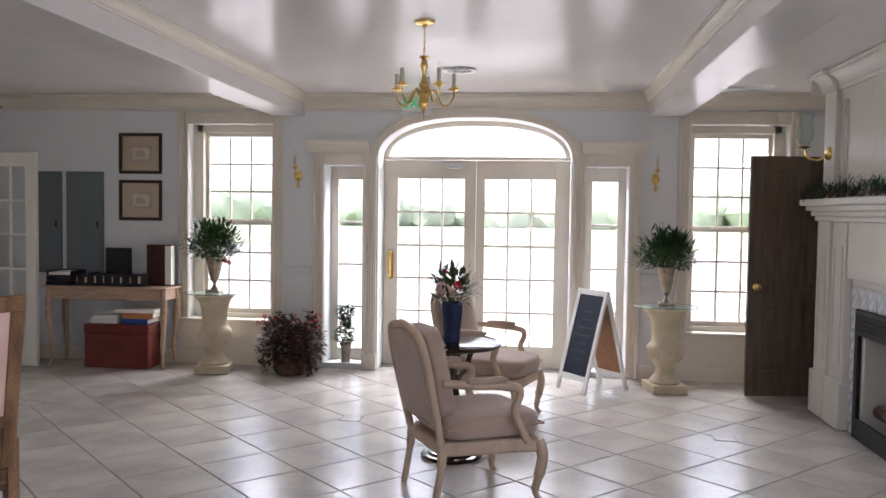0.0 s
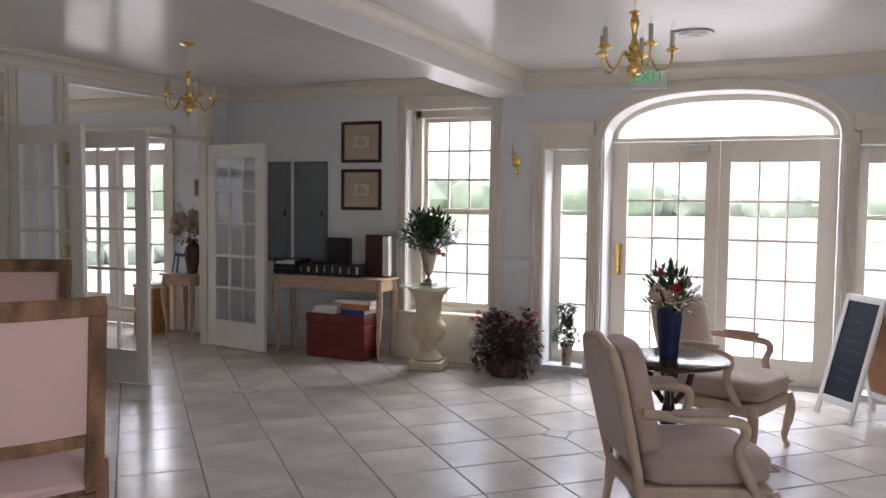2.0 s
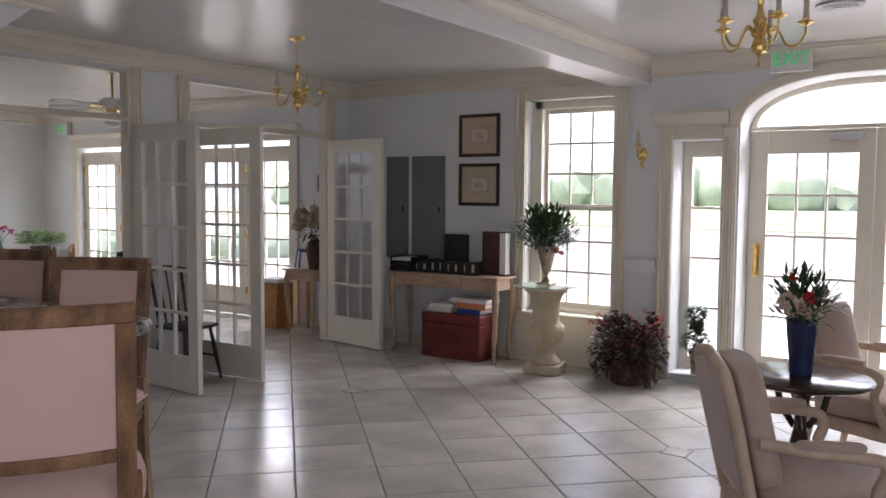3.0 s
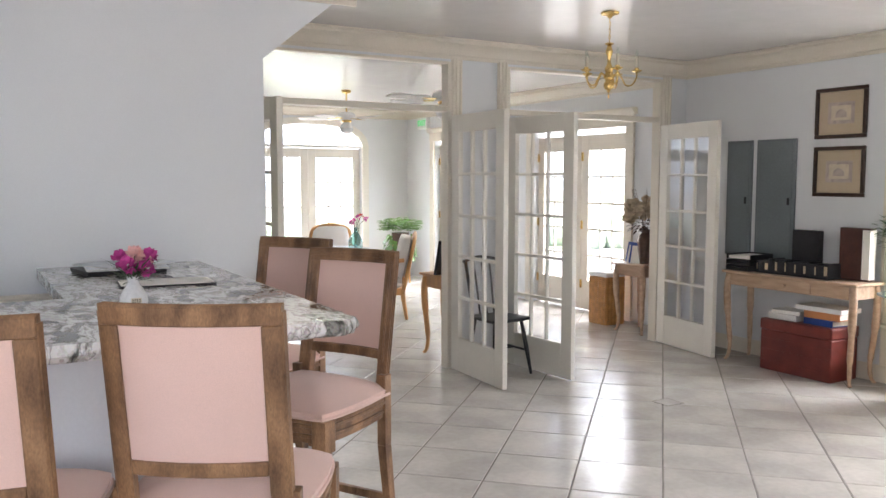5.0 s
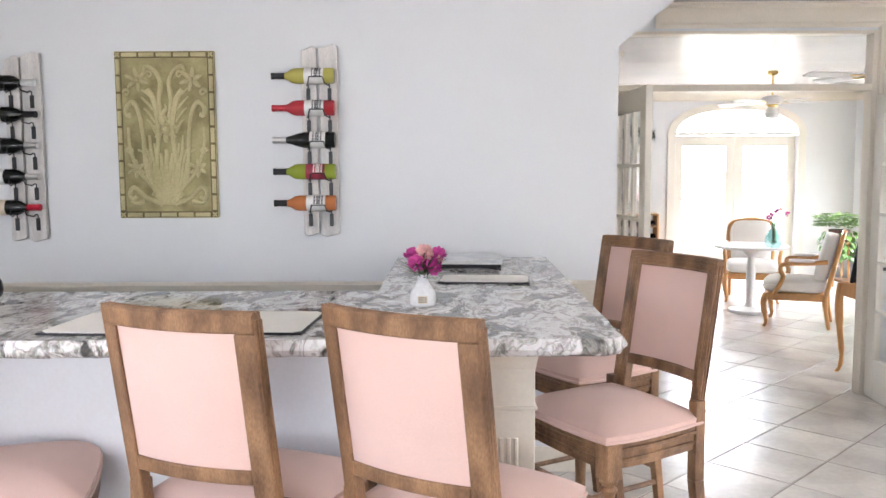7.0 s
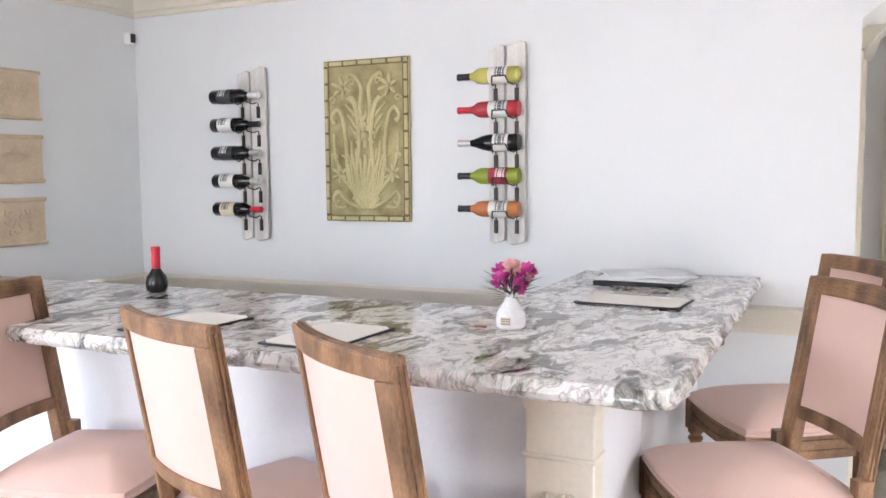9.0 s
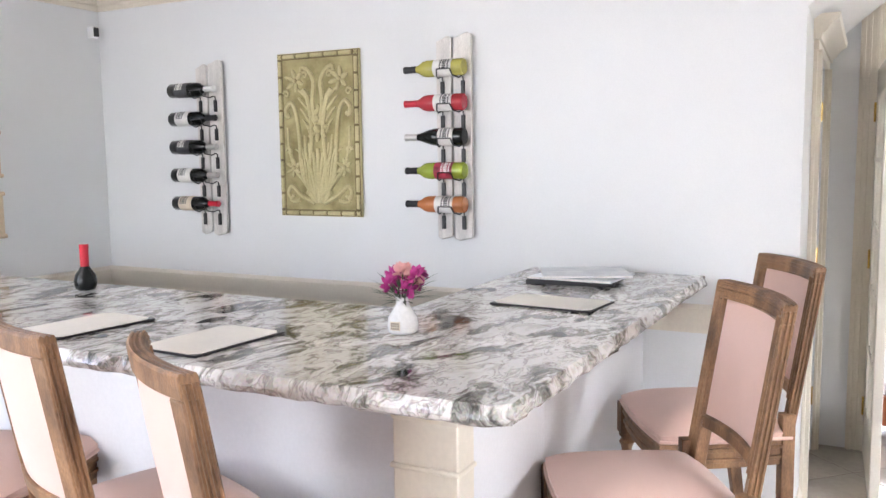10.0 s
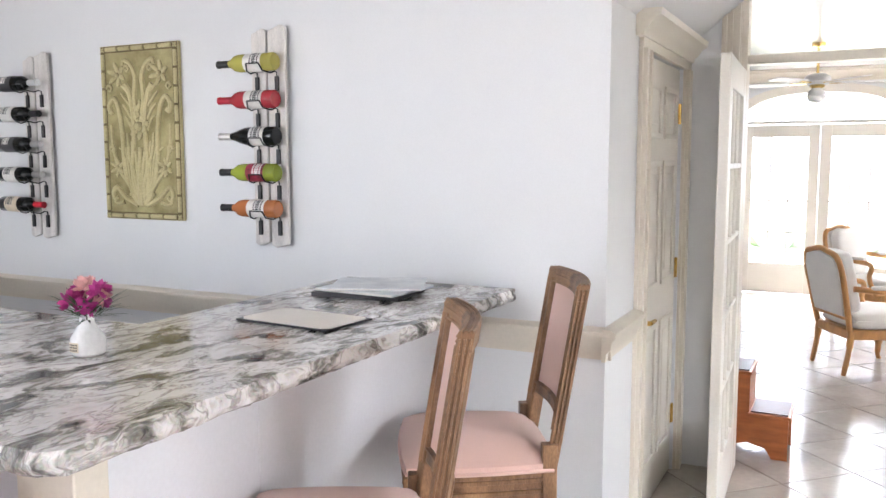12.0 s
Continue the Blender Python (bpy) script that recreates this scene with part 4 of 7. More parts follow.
        for i in range(len(rim)):
            j = (i + 1) % len(rim)
            bm.faces.new((rim[i], low[i], low[j], rim[j]))
        bend(bm)
        part(nm, bm, PINK, e)
    return e


def facing(x, y, fx, fy):
    return pose(x, y, 0, 0, 0, math.degrees(math.atan2(-fx, fy)))


STOOLS = ((-1.178, -6.11, -0.937, 0.35), (-1.107, -5.592, -0.847, 0.532), (-2.282, -4.656, 0.50, -0.866), (-3.027, -4.628, 0.505, -0.863), (-1.40, -6.99, -0.3, 0.95))
OFF = 0.302
s0 = bar_stool()
for k, (x, y, fx, fy) in enumerate(STOOLS):
    l = math.hypot(fx, fy)
    m = facing(x + OFF * fx / l, y + OFF * fy / l, fx, fy)
    if k == 0:
        s0.matrix_basis = m
    else:
        copy_thing(s0, m)

# ---- wine racks ----
PROFILE = [(0, 0), (0.034, 0.0), (0.038, 0.006), (0.038, 0.185), (0.034, 0.205), (0.020, 0.228), (0.0148, 0.245), (0.0140, 0.29), (0.0155, 0.295), (0.0155, 0.305), (0, 0.305)]
PROFILE_B = [(0, 0), (0.036, 0.0), (0.040, 0.006), (0.040, 0.150), (0.034, 0.18), (0.022, 0.215), (0.0155, 0.240), (0.0140, 0.29), (0.0155, 0.295), (0.0155, 0.305), (0, 0.305)]


def rack(y0, zs, y_body, direction, wines, tops, label):
    """Two boards with wire cradles; each bottle rests in its cradle. direction: where the necks point along y."""
    e = thing("wine_rack", pose(XB, y0, 0), label, "wine rack", "wall wine racks")
    for k, (a, b, zb, zt) in enumerate(((0.0, 0.077, tops[0], tops[1]), (0.088, 0.180, tops[2], tops[3]))):
        bm = B()
        out = [(a, zb), (a + 0.3 * (b - a), zb - 0.010), (b - 0.1 * (b - a), zb + 0.004), (b, zb + 0.008), (b, zt), (b - 0.3 * (b - a), zt + 0.010), (a + 0.25 * (b - a), zt - 0.006), (a, zt - 0.012)]
        prism(bm, out, 0.018, 0.036, Matrix(((0, 0, 1, 0), (1, 0, 0, 0), (0, 1, 0, 0), (0, 0, 0, 1))))
        part("board", bm, WHITEWOOD, e, bevel=0.004)
    for z in (tops[0] + 0.1, tops[1] - 0.1):
        bm = B()
        bx(bm, 0.0, 0.018, 0.02, 0.16, z - 0.02, z + 0.02)
        part("batten", bm, WHITEWOOD, e)
    for z, (mat_b, mat_l, mat_c, prof) in zip(zs, wines):
        bm = B()
        for y in (0.035, 0.14):
            tube(bm, [(0.037, y, z - 0.10), (0.043, y, z - 0.045), (0.060, y, z - 0.043), (0.085, y, z - 0.052), (0.125, y + (0.012 if y < 0.1 else -0.012), z - 0.044), (0.140, y + (0.02 if y < 0.1 else -0.02), z - 0.015)], 0.0032, 6)
        tube(bm, [(0.140, 0.055, z - 0.015), (0.140, 0.12, z - 0.015)], 0.0032, 6)
        part("cradle", bm, BLACK, e)
        for y in (0.035, 0.14):
            bm = B()
            bx(bm, 0.0365, 0.048, y - 0.009, y + 0.009, z - 0.125, z - 0.062)
            part("clip", bm, BLACK, e, bevel=0.002)
        w = thing("wine_bottle", Matrix.Translation((XB + 0.092, y_body, z - 0.0065)) @ pose(0, 0, 0, -90 * direction, 0, 0), wines_label[mat_b], "wine bottle", "bottles on the wall racks")
        bm = B()
        lathe(bm, prof, 20)
        part("glass", bm, mat_b, w)
        bm = B()
        lathe(bm, [(0.0388, 0.05), (0.0392, 0.052), (0.0392, 0.142), (0.0388, 0.144)] if prof is PROFILE else [(0.0408, 0.045), (0.0412, 0.047), (0.0412, 0.120), (0.0408, 0.122)], 20)
        lab = part("label", bm, mat_l, w)
        bm = B()
        r = 0.0396 if prof is PROFILE else 0.0416
        ink = LABELW if mat_l in (LABELD, LABELR) else BARS
        for q, hz in ((0.085, 0.010), (0.104, 0.004), (0.066, 0.004)):
            for i in range(7):
                a0, a1 = radians(-40 + i * 11), radians(-40 + i * 11 + 8)
                aa = [a0 - direction * 0.6, a1 - direction * 0.6]
                v = [bm.verts.new((r * math.cos(t), r * math.sin(t), zz)) for t, zz in ((aa[0], q - hz), (aa[1], q - hz), (aa[1], q + hz), (aa[0], q + hz))]
                bm.faces.new(v)
        part("print", bm, ink, lab)
        bm = B()
        lathe(bm, [(0.0150, 0.238), (0.0160, 0.242), (0.0150, 0.29), (0.0165, 0.294), (0.0165, 0.307), (0, 0.308)], 16)
        part("capsule", bm, mat_c, w)


wines_label = {YELLOWB: "pale yellow wine bottle lying on a wall rack", ROSEB: "bright red rose wine bottle lying on a rack", DARKB: "dark red wine bottle lying on a wall rack", GREENB: "green wine bottle with a dark label on a rack", ORANGEB: "orange wine bottle lying on a wall rack"}
rack(-6.206, (2.03, 1.875, 1.72, 1.565, 1.41), -6.035, -1, ((YELLOWB, LABELW, BLACK, PROFILE), (ROSEB, LABELW, REDCAP, PROFILE), (DARKB, LABELW, SILVERCAP, PROFILE_B), (GREENB, LABELR, BLACK, PROFILE), (ORANGEB, LABELW, BLACK, PROFILE)), (1.245, 2.165, 1.240, 2.175), "whitewashed wall rack holding five pale wine bottles")
rack(-7.685, (2.005, 1.852, 1.70, 1.548, 1.395), -7.81, 1, ((DARKB, LABELD, WHITECAP, PROFILE), (DARKB, LABELW, BLACK, PROFILE), (DARKB, LABELD, SILVERCAP, PROFILE), (DARKB, LABELW, SILVERCAP, PROFILE), (DARKB, LABELC, REDCAP, PROFILE)), (1.225, 2.13, 1.22, 2.148), "whitewashed wall rack holding five dark wine bottles")


# ---- carved plaque: local x runs along the wall, y up, z out ----
def wall_pose(y, z):
    return Matrix(((0, 0, 1, XB), (1, 0, 0, y), (0, 1, 0, z), (0, 0, 0, 1)))


def carved_plaque(w, h):
    e = thing("wall_plaque", wall_pose(-6.888, 1.743), "gold-green carved plaster plaque with lilies and scrolls", "wall plaque")
    bm = B()
    bx(bm, -w / 2, w / 2, -h / 2, h / 2, 0.002, 0.022)
    part("slab", bm, PLASTER, e, bevel=0.004)
    # field behind the relief, darkened in colour to stand for crevice shade
    bm = B()
    bx(bm, -w / 2 + 0.034, w / 2 - 0.034, -h / 2 + 0.034, h / 2 - 0.034, 0.022, 0.0235)
    part("field", bm, PLASTERM, e)
    f = 0.034
    rods = []
    for s in (-1, 1):
        for k in range(9):
            a, b = -h / 2 + f + (h - 2 * f) * k / 9, -h / 2 + f + (h - 2 * f) * (k + 1) / 9
            rods.append(((s * (w / 2 - f / 2), a + 0.006, 0.026), (s * (w / 2 - f / 2), b - 0.006, 0.026)))
        for k in range(5):
            a, b = -w / 2 + f + (w - 2 * f) * k / 5, -w / 2 + f + (w - 2 * f) * (k + 1) / 5
            rods.append(((a + 0.006, s * (h / 2 - f / 2), 0.026), (b - 0.006, s * (h / 2 - f / 2), 0.026)))
    bm = B()
    bx(bm, -w / 2 + 0.003, -w / 2 + f, -h / 2 + 0.003, h / 2 - 0.003, 0.022, 0.0245)
    bx(bm, w / 2 - f, w / 2 - 0.003, -h / 2 + 0.003, h / 2 - 0.003, 0.022, 0.0245)
    bx(bm, -w / 2 + f, w / 2 - f, -h / 2 + 0.003, -h / 2 + f, 0.022, 0.0245)
    bx(bm, -w / 2 + f, w / 2 - f, h / 2 - f, h / 2 - 0.003, 0.022, 0.0245)
    part("border_ground", bm, PLASTERD, e, smooth=False)
    for p, q in rods:
        bm = B()
        tube(bm, [p, q], 0.0105, 8, flat=0.75)
        part("border_rod", bm, PLASTER, e)
    for sx in (-1, 1):
        for sy in (-1, 1):
            bm = B()
            for k in range(4):
                a = radians(45 + 90 * k)
                bmesh.ops.create_icosphere(bm, subdivisions=2, radius=1, matrix=Matrix.Translation((sx * (w / 2 - f / 2) + 0.008 * math.cos(a), sy * (h / 2 - f / 2) + 0.008 * math.sin(a), 0.026)) @ Matrix.Rotation(a, 4, "Z") @ Matrix.Diagonal((0.008, 0.005, 0.006, 1)))
            part("corner_knot", bm, PLASTER, e)

    def stem(pts, r0, r1, name="stem"):
        c = curve_pts([(x, y, z) for x, y, z in pts], 7)
        bm = B()
        tube(bm, c, [1.75 * (r0 + (r1 - r0) * i / (len(c) - 1)) for i in range(len(c))], 8, flat=1.0)
        part(name, bm, PLASTER, e)

    Z = 0.024
    for s in (-1, 1):
        stem([(s * 0.01, -0.34, Z), (s * 0.05, -0.2, Z + 0.006), (s * 0.035, 0.02, Z + 0.004), (s * 0.055, 0.17, Z), (s * 0.09, 0.225, Z)], 0.006, 0.010)
        stem([(s * 0.02, -0.33, Z), (s * 0.10, -0.20, Z + 0.004), (s * 0.115, 0.0, Z + 0.005), (s * 0.135, 0.12, Z + 0.003), (s * 0.165, 0.165, Z), (s * 0.195, 0.135, Z), (s * 0.19, 0.10, Z), (s * 0.172, 0.105, Z)], 0.006, 0.008)
        stem([(s * 0.015, -0.34, Z), (s * 0.09, -0.24, Z), (s * 0.15, -0.17, Z), (s * 0.185, -0.06, Z), (s * 0.19, 0.04, Z)], 0.008, 0.004)
        stem([(s * 0.03, -0.345, Z), (s * 0.11, -0.31, Z), (s * 0.17, -0.26, Z), (s * 0.195, -0.29, Z), (s * 0.18, -0.32, Z), (s * 0.16, -0.305, Z)], 0.007, 0.006)
        stem([(s * 0.005, -0.345, Z), (s * 0.03, -0.22, Z + 0.006), (s * 0.075, -0.10, Z + 0.004), (s * 0.085, 0.0, Z)], 0.010, 0.004)
        stem([(s * 0.003, -0.345, Z + 0.004), (s * 0.012, -0.22, Z + 0.008), (s * 0.03, -0.09, Z + 0.006)], 0.010, 0.005)
        stem([(s * 0.01, 0.05, Z), (s * 0.03, 0.16, Z), (s * 0.022, 0.26, Z), (s * 0.05, 0.32, Z), (s * 0.09, 0.34, Z), (s * 0.10, 0.315, Z)], 0.008, 0.006)
        stem([(s * 0.12, -0.33, Z), (s * 0.16, -0.34, Z), (s * 0.19, -0.33, Z)], 0.007, 0.003)
        # lilies: upper and lower pairs
        for cx, cy, sc, rot in ((0.135, 0.275, 1.0, 20), (0.155, -0.165, 0.8, -150)):
            bm = B()
            for k in range(6):
                a = radians(rot + 60 * k) if s > 0 else radians(180 - rot - 60 * k)
                m = Matrix.Translation((s * cx + 0.030 * sc * math.cos(a), cy + 0.030 * sc * math.sin(a), Z + 0.003)) @ Matrix.Rotation(a, 4, "Z") @ Matrix.Rotation(-0.35, 4, "Y") @ Matrix.Diagonal((0.034 * sc, 0.013 * sc, 0.008, 1))
                bmesh.ops.create_icosphere(bm, subdivisions=2, radius=1, matrix=m)
            bmesh.ops.create_icosphere(bm, subdivisions=2, radius=0.012, matrix=Matrix.Translation((s * cx, cy, Z + 0.008)))
            part("flower", bm, PLASTER, e)
    # fan of strap leaves at the foot, side fronds and small scrolls
    for s in (-1, 1):
        for k in range(5):
            b = 0.012 + 0.013 * k
            stem([(s * b * 0.5, -0.345, Z), (s * (b + 0.014), -0.25, Z + 0.005), (s * (b * 1.5 + 0.012), -0.15 + 0.012 * k, Z + 0.004), (s * (b * 2.1 + 0.01), -0.07 + 0.03 * (k % 2), Z)], 0.006, 0.003, "leaf")
        for k in range(4):
            y = 0.06 + 0.055 * k
            stem([(s * 0.05, y - 0.05, Z), (s * (0.075 + 0.012 * k), y, Z + 0.003), (s * (0.095 + 0.012 * k), y + 0.02, Z)], 0.005, 0.003, "leaf")
        for cx, cy in ((0.19, 0.21), (0.06, -0.30), (0.185, -0.08), (0.075, 0.30)):
            stem([(s * (cx + 0.018 * math.cos(q * 0.9) * (1 - q * 0.1)), cy + 0.02 * math.sin(q * 0.9) * (1 - q * 0.1), Z + 0.002) for q in range(8)], 0.005, 0.003, "scroll")
    stem([(0, -0.345, Z + 0.006), (0.0, -0.2, Z + 0.010), (0.0, -0.07, Z + 0.006)], 0.011, 0.006)
    stem([(0, 0.07, Z), (-0.012, 0.10, Z + 0.004), (0.006, 0.13, Z + 0.004), (0.0, 0.155, Z)], 0.014, 0.003)
    bm = B()
    for k in range(7):
        a = radians(-90 + 360 / 7 * k)
        m = Matrix.Translation((0.036 * math.cos(a), 0.03 + 0.036 * math.sin(a), Z + 0.004)) @ Matrix.Rotation(a, 4, "Z") @ Matrix.Rotation(-0.3, 4, "Y") @ Matrix.Diagonal((0.034, 0.016, 0.009, 1))
        bmesh.ops.create_icosphere(bm, subdivisions=2, radius=1, matrix=m)
    lathe(bm, [(0, 0.02), (0.012, 0.02), (0.020, 0.012), (0.024, 0.0)], 14, Matrix.Translation((0, 0.03, Z + 0.006)))
    part("flower", bm, PLASTER, e)


carved_plaque(0.497, 0.828)

# three small scroll plaques and a sensor on the back wall (local x to the east, y up, z out to +y)
first = None
for k, (z0, z1) in enumerate(((1.862, 2.115), (1.542, 1.79), (1.226, 1.472))):
    m = Matrix(((-1, 0, 0, -2.635), (0, 0, 1, YK), (0, 1, 0, (z0 + z1) / 2), (0, 0, 0, 1)))
    e = thing("scroll_plaque", m, ("tan plaster scroll plaque with a carved basket", "tan plaster scroll plaque with a footed bowl", "tan plaster scroll plaque with carved foliage")[k], "wall plaque", "scroll plaques")
    h, w = z1 - z0, 0.31
    bm = B()
    bx(bm, -w / 2, w / 2, -h / 2 + 0.012, h / 2 - 0.012, 0.002, 0.018)
    part("slab", bm, TERRA, e, bevel=0.003)
    for s in (-1, 1):
        bm = B()
        tube(bm, [(-w / 2 - 0.008, s * (h / 2 - 0.012), 0.014), (0, s * (h / 2 - 0.012) - 0.003, 0.016), (w / 2 + 0.008, s * (h / 2 - 0.012), 0.014)], 0.011, 10)
        part("scroll_edge", bm, TERRA, e)
    bm = B()
    r = random.Random(20 + k)
    if k == 1:
        lathe(bm, [(0, -0.05), (0.04, -0.05), (0.012, -0.03), (0.012, -0.02), (0.07, 0.005), (0.085, 0.02), (0.03, 0.03), (0.008, 0.06), (0, 0.062)], 18, Matrix.Translation((0, 0, 0.018)) @ pose(0, 0, 0, -90, 0, 0) @ Matrix.Diagonal((1, 0.2, 1, 1)))
    else:
        for i in range(26):
            m2 = Matrix.Translation((r.uniform(-0.08, 0.08), r.uniform(-0.06, 0.05), 0.019)) @ Matrix.Rotation(r.uniform(0, 3.1), 4, "Z") @ Matrix.Diagonal((0.022, 0.010, 0.008, 1))
            bmesh.ops.create_icosphere(bm, subdivisions=1, radius=1, matrix=m2)
    part("relief", bm, TERRA, e)
e = thing("wall_sensor", pose(-3.415, YK, 2.365), "small white motion sensor with a black face", "sensor")
bm = B()
bx(bm, -0.024, 0.024, 0.0, 0.05, -0.035, 0.035)
part("case", bm, CERAMIC, e, bevel=0.012, seg=3)
bm = B()
bx(bm, -0.018, 0.018, 0.049, 0.056, -0.026, 0.026)
part("face", bm, BLACK, e, bevel=0.01)


# ---- things on the worktop ----
def leaf_card(bm, c, d, length, width, up=(0, 0, 1), curl=0.25):
    """One bent leaf from c along d."""
    d = Vector(d).normalized()
    s = d.cross(Vector(up))
    s = s.normalized() if s.length > 1e-3 else Vector((1, 0, 0))
    n = s.cross(d)
    prof = ((0, 0.15), (0.3, 1.0), (0.65, 0.8), (1.0, 0.05))
    rows = []
    for t, w in prof:
        p = Vector(c) + d * (length * t) - n * (curl * length * t * t)
        rows.append((bm.verts.new(p - s * (width * w / 2) + n * width * 0.1 * w), bm.verts.new(p), bm.verts.new(p + s * (width * w / 2) + n * width * 0.1 * w)))
    for a, b in zip(rows, rows[1:]):
        for i in range(2):
            bm.faces.new((a[i], a[i + 1], b[i + 1], b[i]))


def bloom(bm, c, r, rn, n=26):
    """A ruffled flower head of many small petals."""
    for k in range(n):
        d = Vector((rn.gauss(0, 1), rn.gauss(0, 1), rn.gauss(0.5, 0.8))).normalized()
        t = d.cross(Vector((rn.random(), rn.random(), 0.3))).normalized()
        leaf_card(bm, Vector(c) + d * r * 0.35, d + t * 0.5, r * 0.8, r * 0.75, up=t, curl=-0.3)


VX, VY = -1.99, -5.565
e = thing("bud_vase", pose(VX, VY, ZG), "small white ceramic bottle vase with a printed label", "vase")
bm = B()
lathe(bm, [(q * 1.1, w * 0.82) for q, w in [(0, 0), (0.034, 0), (0.039, 0.006), (0.041, 0.03), (0.038, 0.055), (0.024, 0.085), (0.017, 0.10), (0.017, 0.118), (0.022, 0.128), (0.018, 0.128), (0.013, 0.115), (0, 0.11)]], 28)
part("body", bm, CERAMIC, e)
bm = B()
for a0, z0, z1, w in ((0, 0.02, 0.058, 0.5),):
    for i in range(6):
        t0, t1 = -0.35 + 0.7 * i / 6, -0.35 + 0.7 * (i + 1) / 6
        v = [bm.verts.new((0.0462 * math.cos(t), 0.0462 * math.sin(t), z * 0.82)) for t, z in ((t0, 0.016), (t1, 0.016), (t1, 0.046), (t0, 0.046))]
        bm.faces.new(v)
part("label", bm, LABELC, e)
bm = B()
for zz in (0.022, 0.031, 0.039):
    for i in range(4):
        t0, t1 = -0.28 + 0.15 * i, -0.28 + 0.15 * i + 0.10
        v = [bm.verts.new((0.0467 * math.cos(t), 0.0467 * math.sin(t), z * 0.82)) for t, z in ((t0, zz - 0.0022), (t1, zz - 0.0022), (t1, zz + 0.0022), (t0, zz + 0.0022))]
        bm.faces.new(v)
part("print", bm, BARS, e)
rn = random.Random(7)
e = thing("flower_posy", pose(VX, VY, ZG + 0.085), "posy of magenta and pink carnations with ferny greens", "flowers")
for k, (dx, dy, dz, mt) in enumerate(((0.03, -0.02, 0.055, MAGENTA), (-0.012, 0.035, 0.065, ROSE), (0.03, 0.035, 0.045, MAGENTA), (-0.02, -0.035, 0.075, MAGENTA), (0.005, 0.005, 0.09, ROSE), (-0.03, 0.015, 0.055, MAGENTA), (0.0, 0.05, 0.08, MAGENTA))):
    bm = B()
    bloom(bm, (dx, dy, dz), 0.030, rn, 34)
    part("bloom", bm, mt, e)
    bm = B()
    tube(bm, [(dx * 0.15, dy * 0.15, -0.02), (dx * 0.5, dy * 0.5, dz * 0.5), (dx, dy, dz)], 0.002, 5)
    part("stalk", bm, LEAF, e)
bm = B()
for k in range(70):
    a = rn.uniform(0, 6.28)
    d = Vector((math.cos(a), math.sin(a), rn.uniform(0.1, 1.2)))
    leaf_card(bm, d * rn.uniform(0.01, 0.05), d, rn.uniform(0.04, 0.075), 0.007)
part("greens", bm, LEAF, e)


def clipboard(x, y, w, l, turn, label):
    e = thing("menu", pose(x, y, ZG + 0.001, 0, 0, turn), label, "menu", "menus on the bar")
    bm = B()
    bx(bm, -w / 2, w / 2, -l / 2, l / 2, 0, 0.006)
    part("board", bm, LEATHER, e, bevel=0.002)
    bm = B()
    a, b, c = w / 2 - 0.005, l / 2 - 0.005, 0.022
    prism(bm, [(-a + c, -b), (a - c, -b), (a, -b + c), (a, b - c), (a - c, b), (-a + c, b), (-a, b - c), (-a, -b + c)], 0.0062, 0.0078)
    part("sheet", bm, PAPER, e)


clipboard(-1.67, -6.49, 0.34, 0.225, -4, "cream menu sheet on a black board on granite")
clipboard(-1.67, -5.985, 0.34, 0.225, -3, "cream menu sheet on a black board on granite")
clipboard(-2.60, -5.335, 0.22, 0.36, -5, "cream menu sheet on a black board on granite")
for k, (dx, dy, tz, th, mt, lab) in enumerate(((0, 0, 8, 0.018, LEATHER, "black covered book on the granite worktop"), (0.01, 0.03, -4, 0.010, LEAFLET, "pale blue-white magazine lying on a book"), (-0.02, 0.03, 24, 0.008, LEAFLET, "pale blue folded leaflet lying on a magazine"))):
    e = thing("magazine", pose(-3.14 + dx, -5.43 + dy, ZG + 0.001 + (0, 0.0185, 0.029)[k], 0, 0, tz), lab, "book", "stack of magazines")
    bm = B()
    bx(bm, -0.14, 0.14, -0.17, 0.17, 0, th)
    part("cover", bm, mt, e, bevel=0.002)
    if k:
        bm = B()
        bx(bm, -0.137, 0.1412, -0.1712, 0.167, 0.002, th - 0.002)
        part("page_block", bm, LABELW, e)

e = thing("mini_wine_bottle", pose(-2.19, -7.11, ZG), "squat dark wine bottle with a bright red capsule", "wine bottle")
bm = B()
lathe(bm, [(0, 0), (0.030, 0), (0.040, 0.01), (0.043, 0.035), (0.038, 0.06), (0.022, 0.083), (0.0150, 0.095), (0.014, 0.17), (0, 0.17)], 24)
part("glass", bm, DARKB, e)
bm = B()
lathe(bm, [(0.0165, 0.09), (0.0165, 0.155), (0.0175, 0.16), (0.0175, 0.178), (0, 0.179)], 18)
part("capsule", bm, REDCAP, e)

# ---- lobby furniture ----
LIMED = mat("limed_wood", (0.56, 0.41, 0.29), 0.5, var=0.15, scale=5, stretch=(3, 3, 1), bump=0.06, fine=0.08)
BEIGE = mat("beige_upholstery", (0.47, 0.335, 0.265), 0.9, var=0.08, scale=5, bump=0.12, bscale=320, sheen=0.3, alt=(0.53, 0.39, 0.31))
HONEY = mat("honey_wood", (0.56, 0.28, 0.10), 0.4, var=0.2, scale=5, stretch=(3, 3, 1), bump=0.04)
WHITECLOTH = mat("white_upholstery", (0.80, 0.775, 0.735), 0.9, var=0.04, scale=5, bump=0.1, bscale=300, sheen=0.2)
PINE = mat("pale_pine", (0.50, 0.33, 0.215), 0.42, var=0.15, scale=5, stretch=(1, 6, 6), bump=0.05, alt=(0.58, 0.40, 0.27))
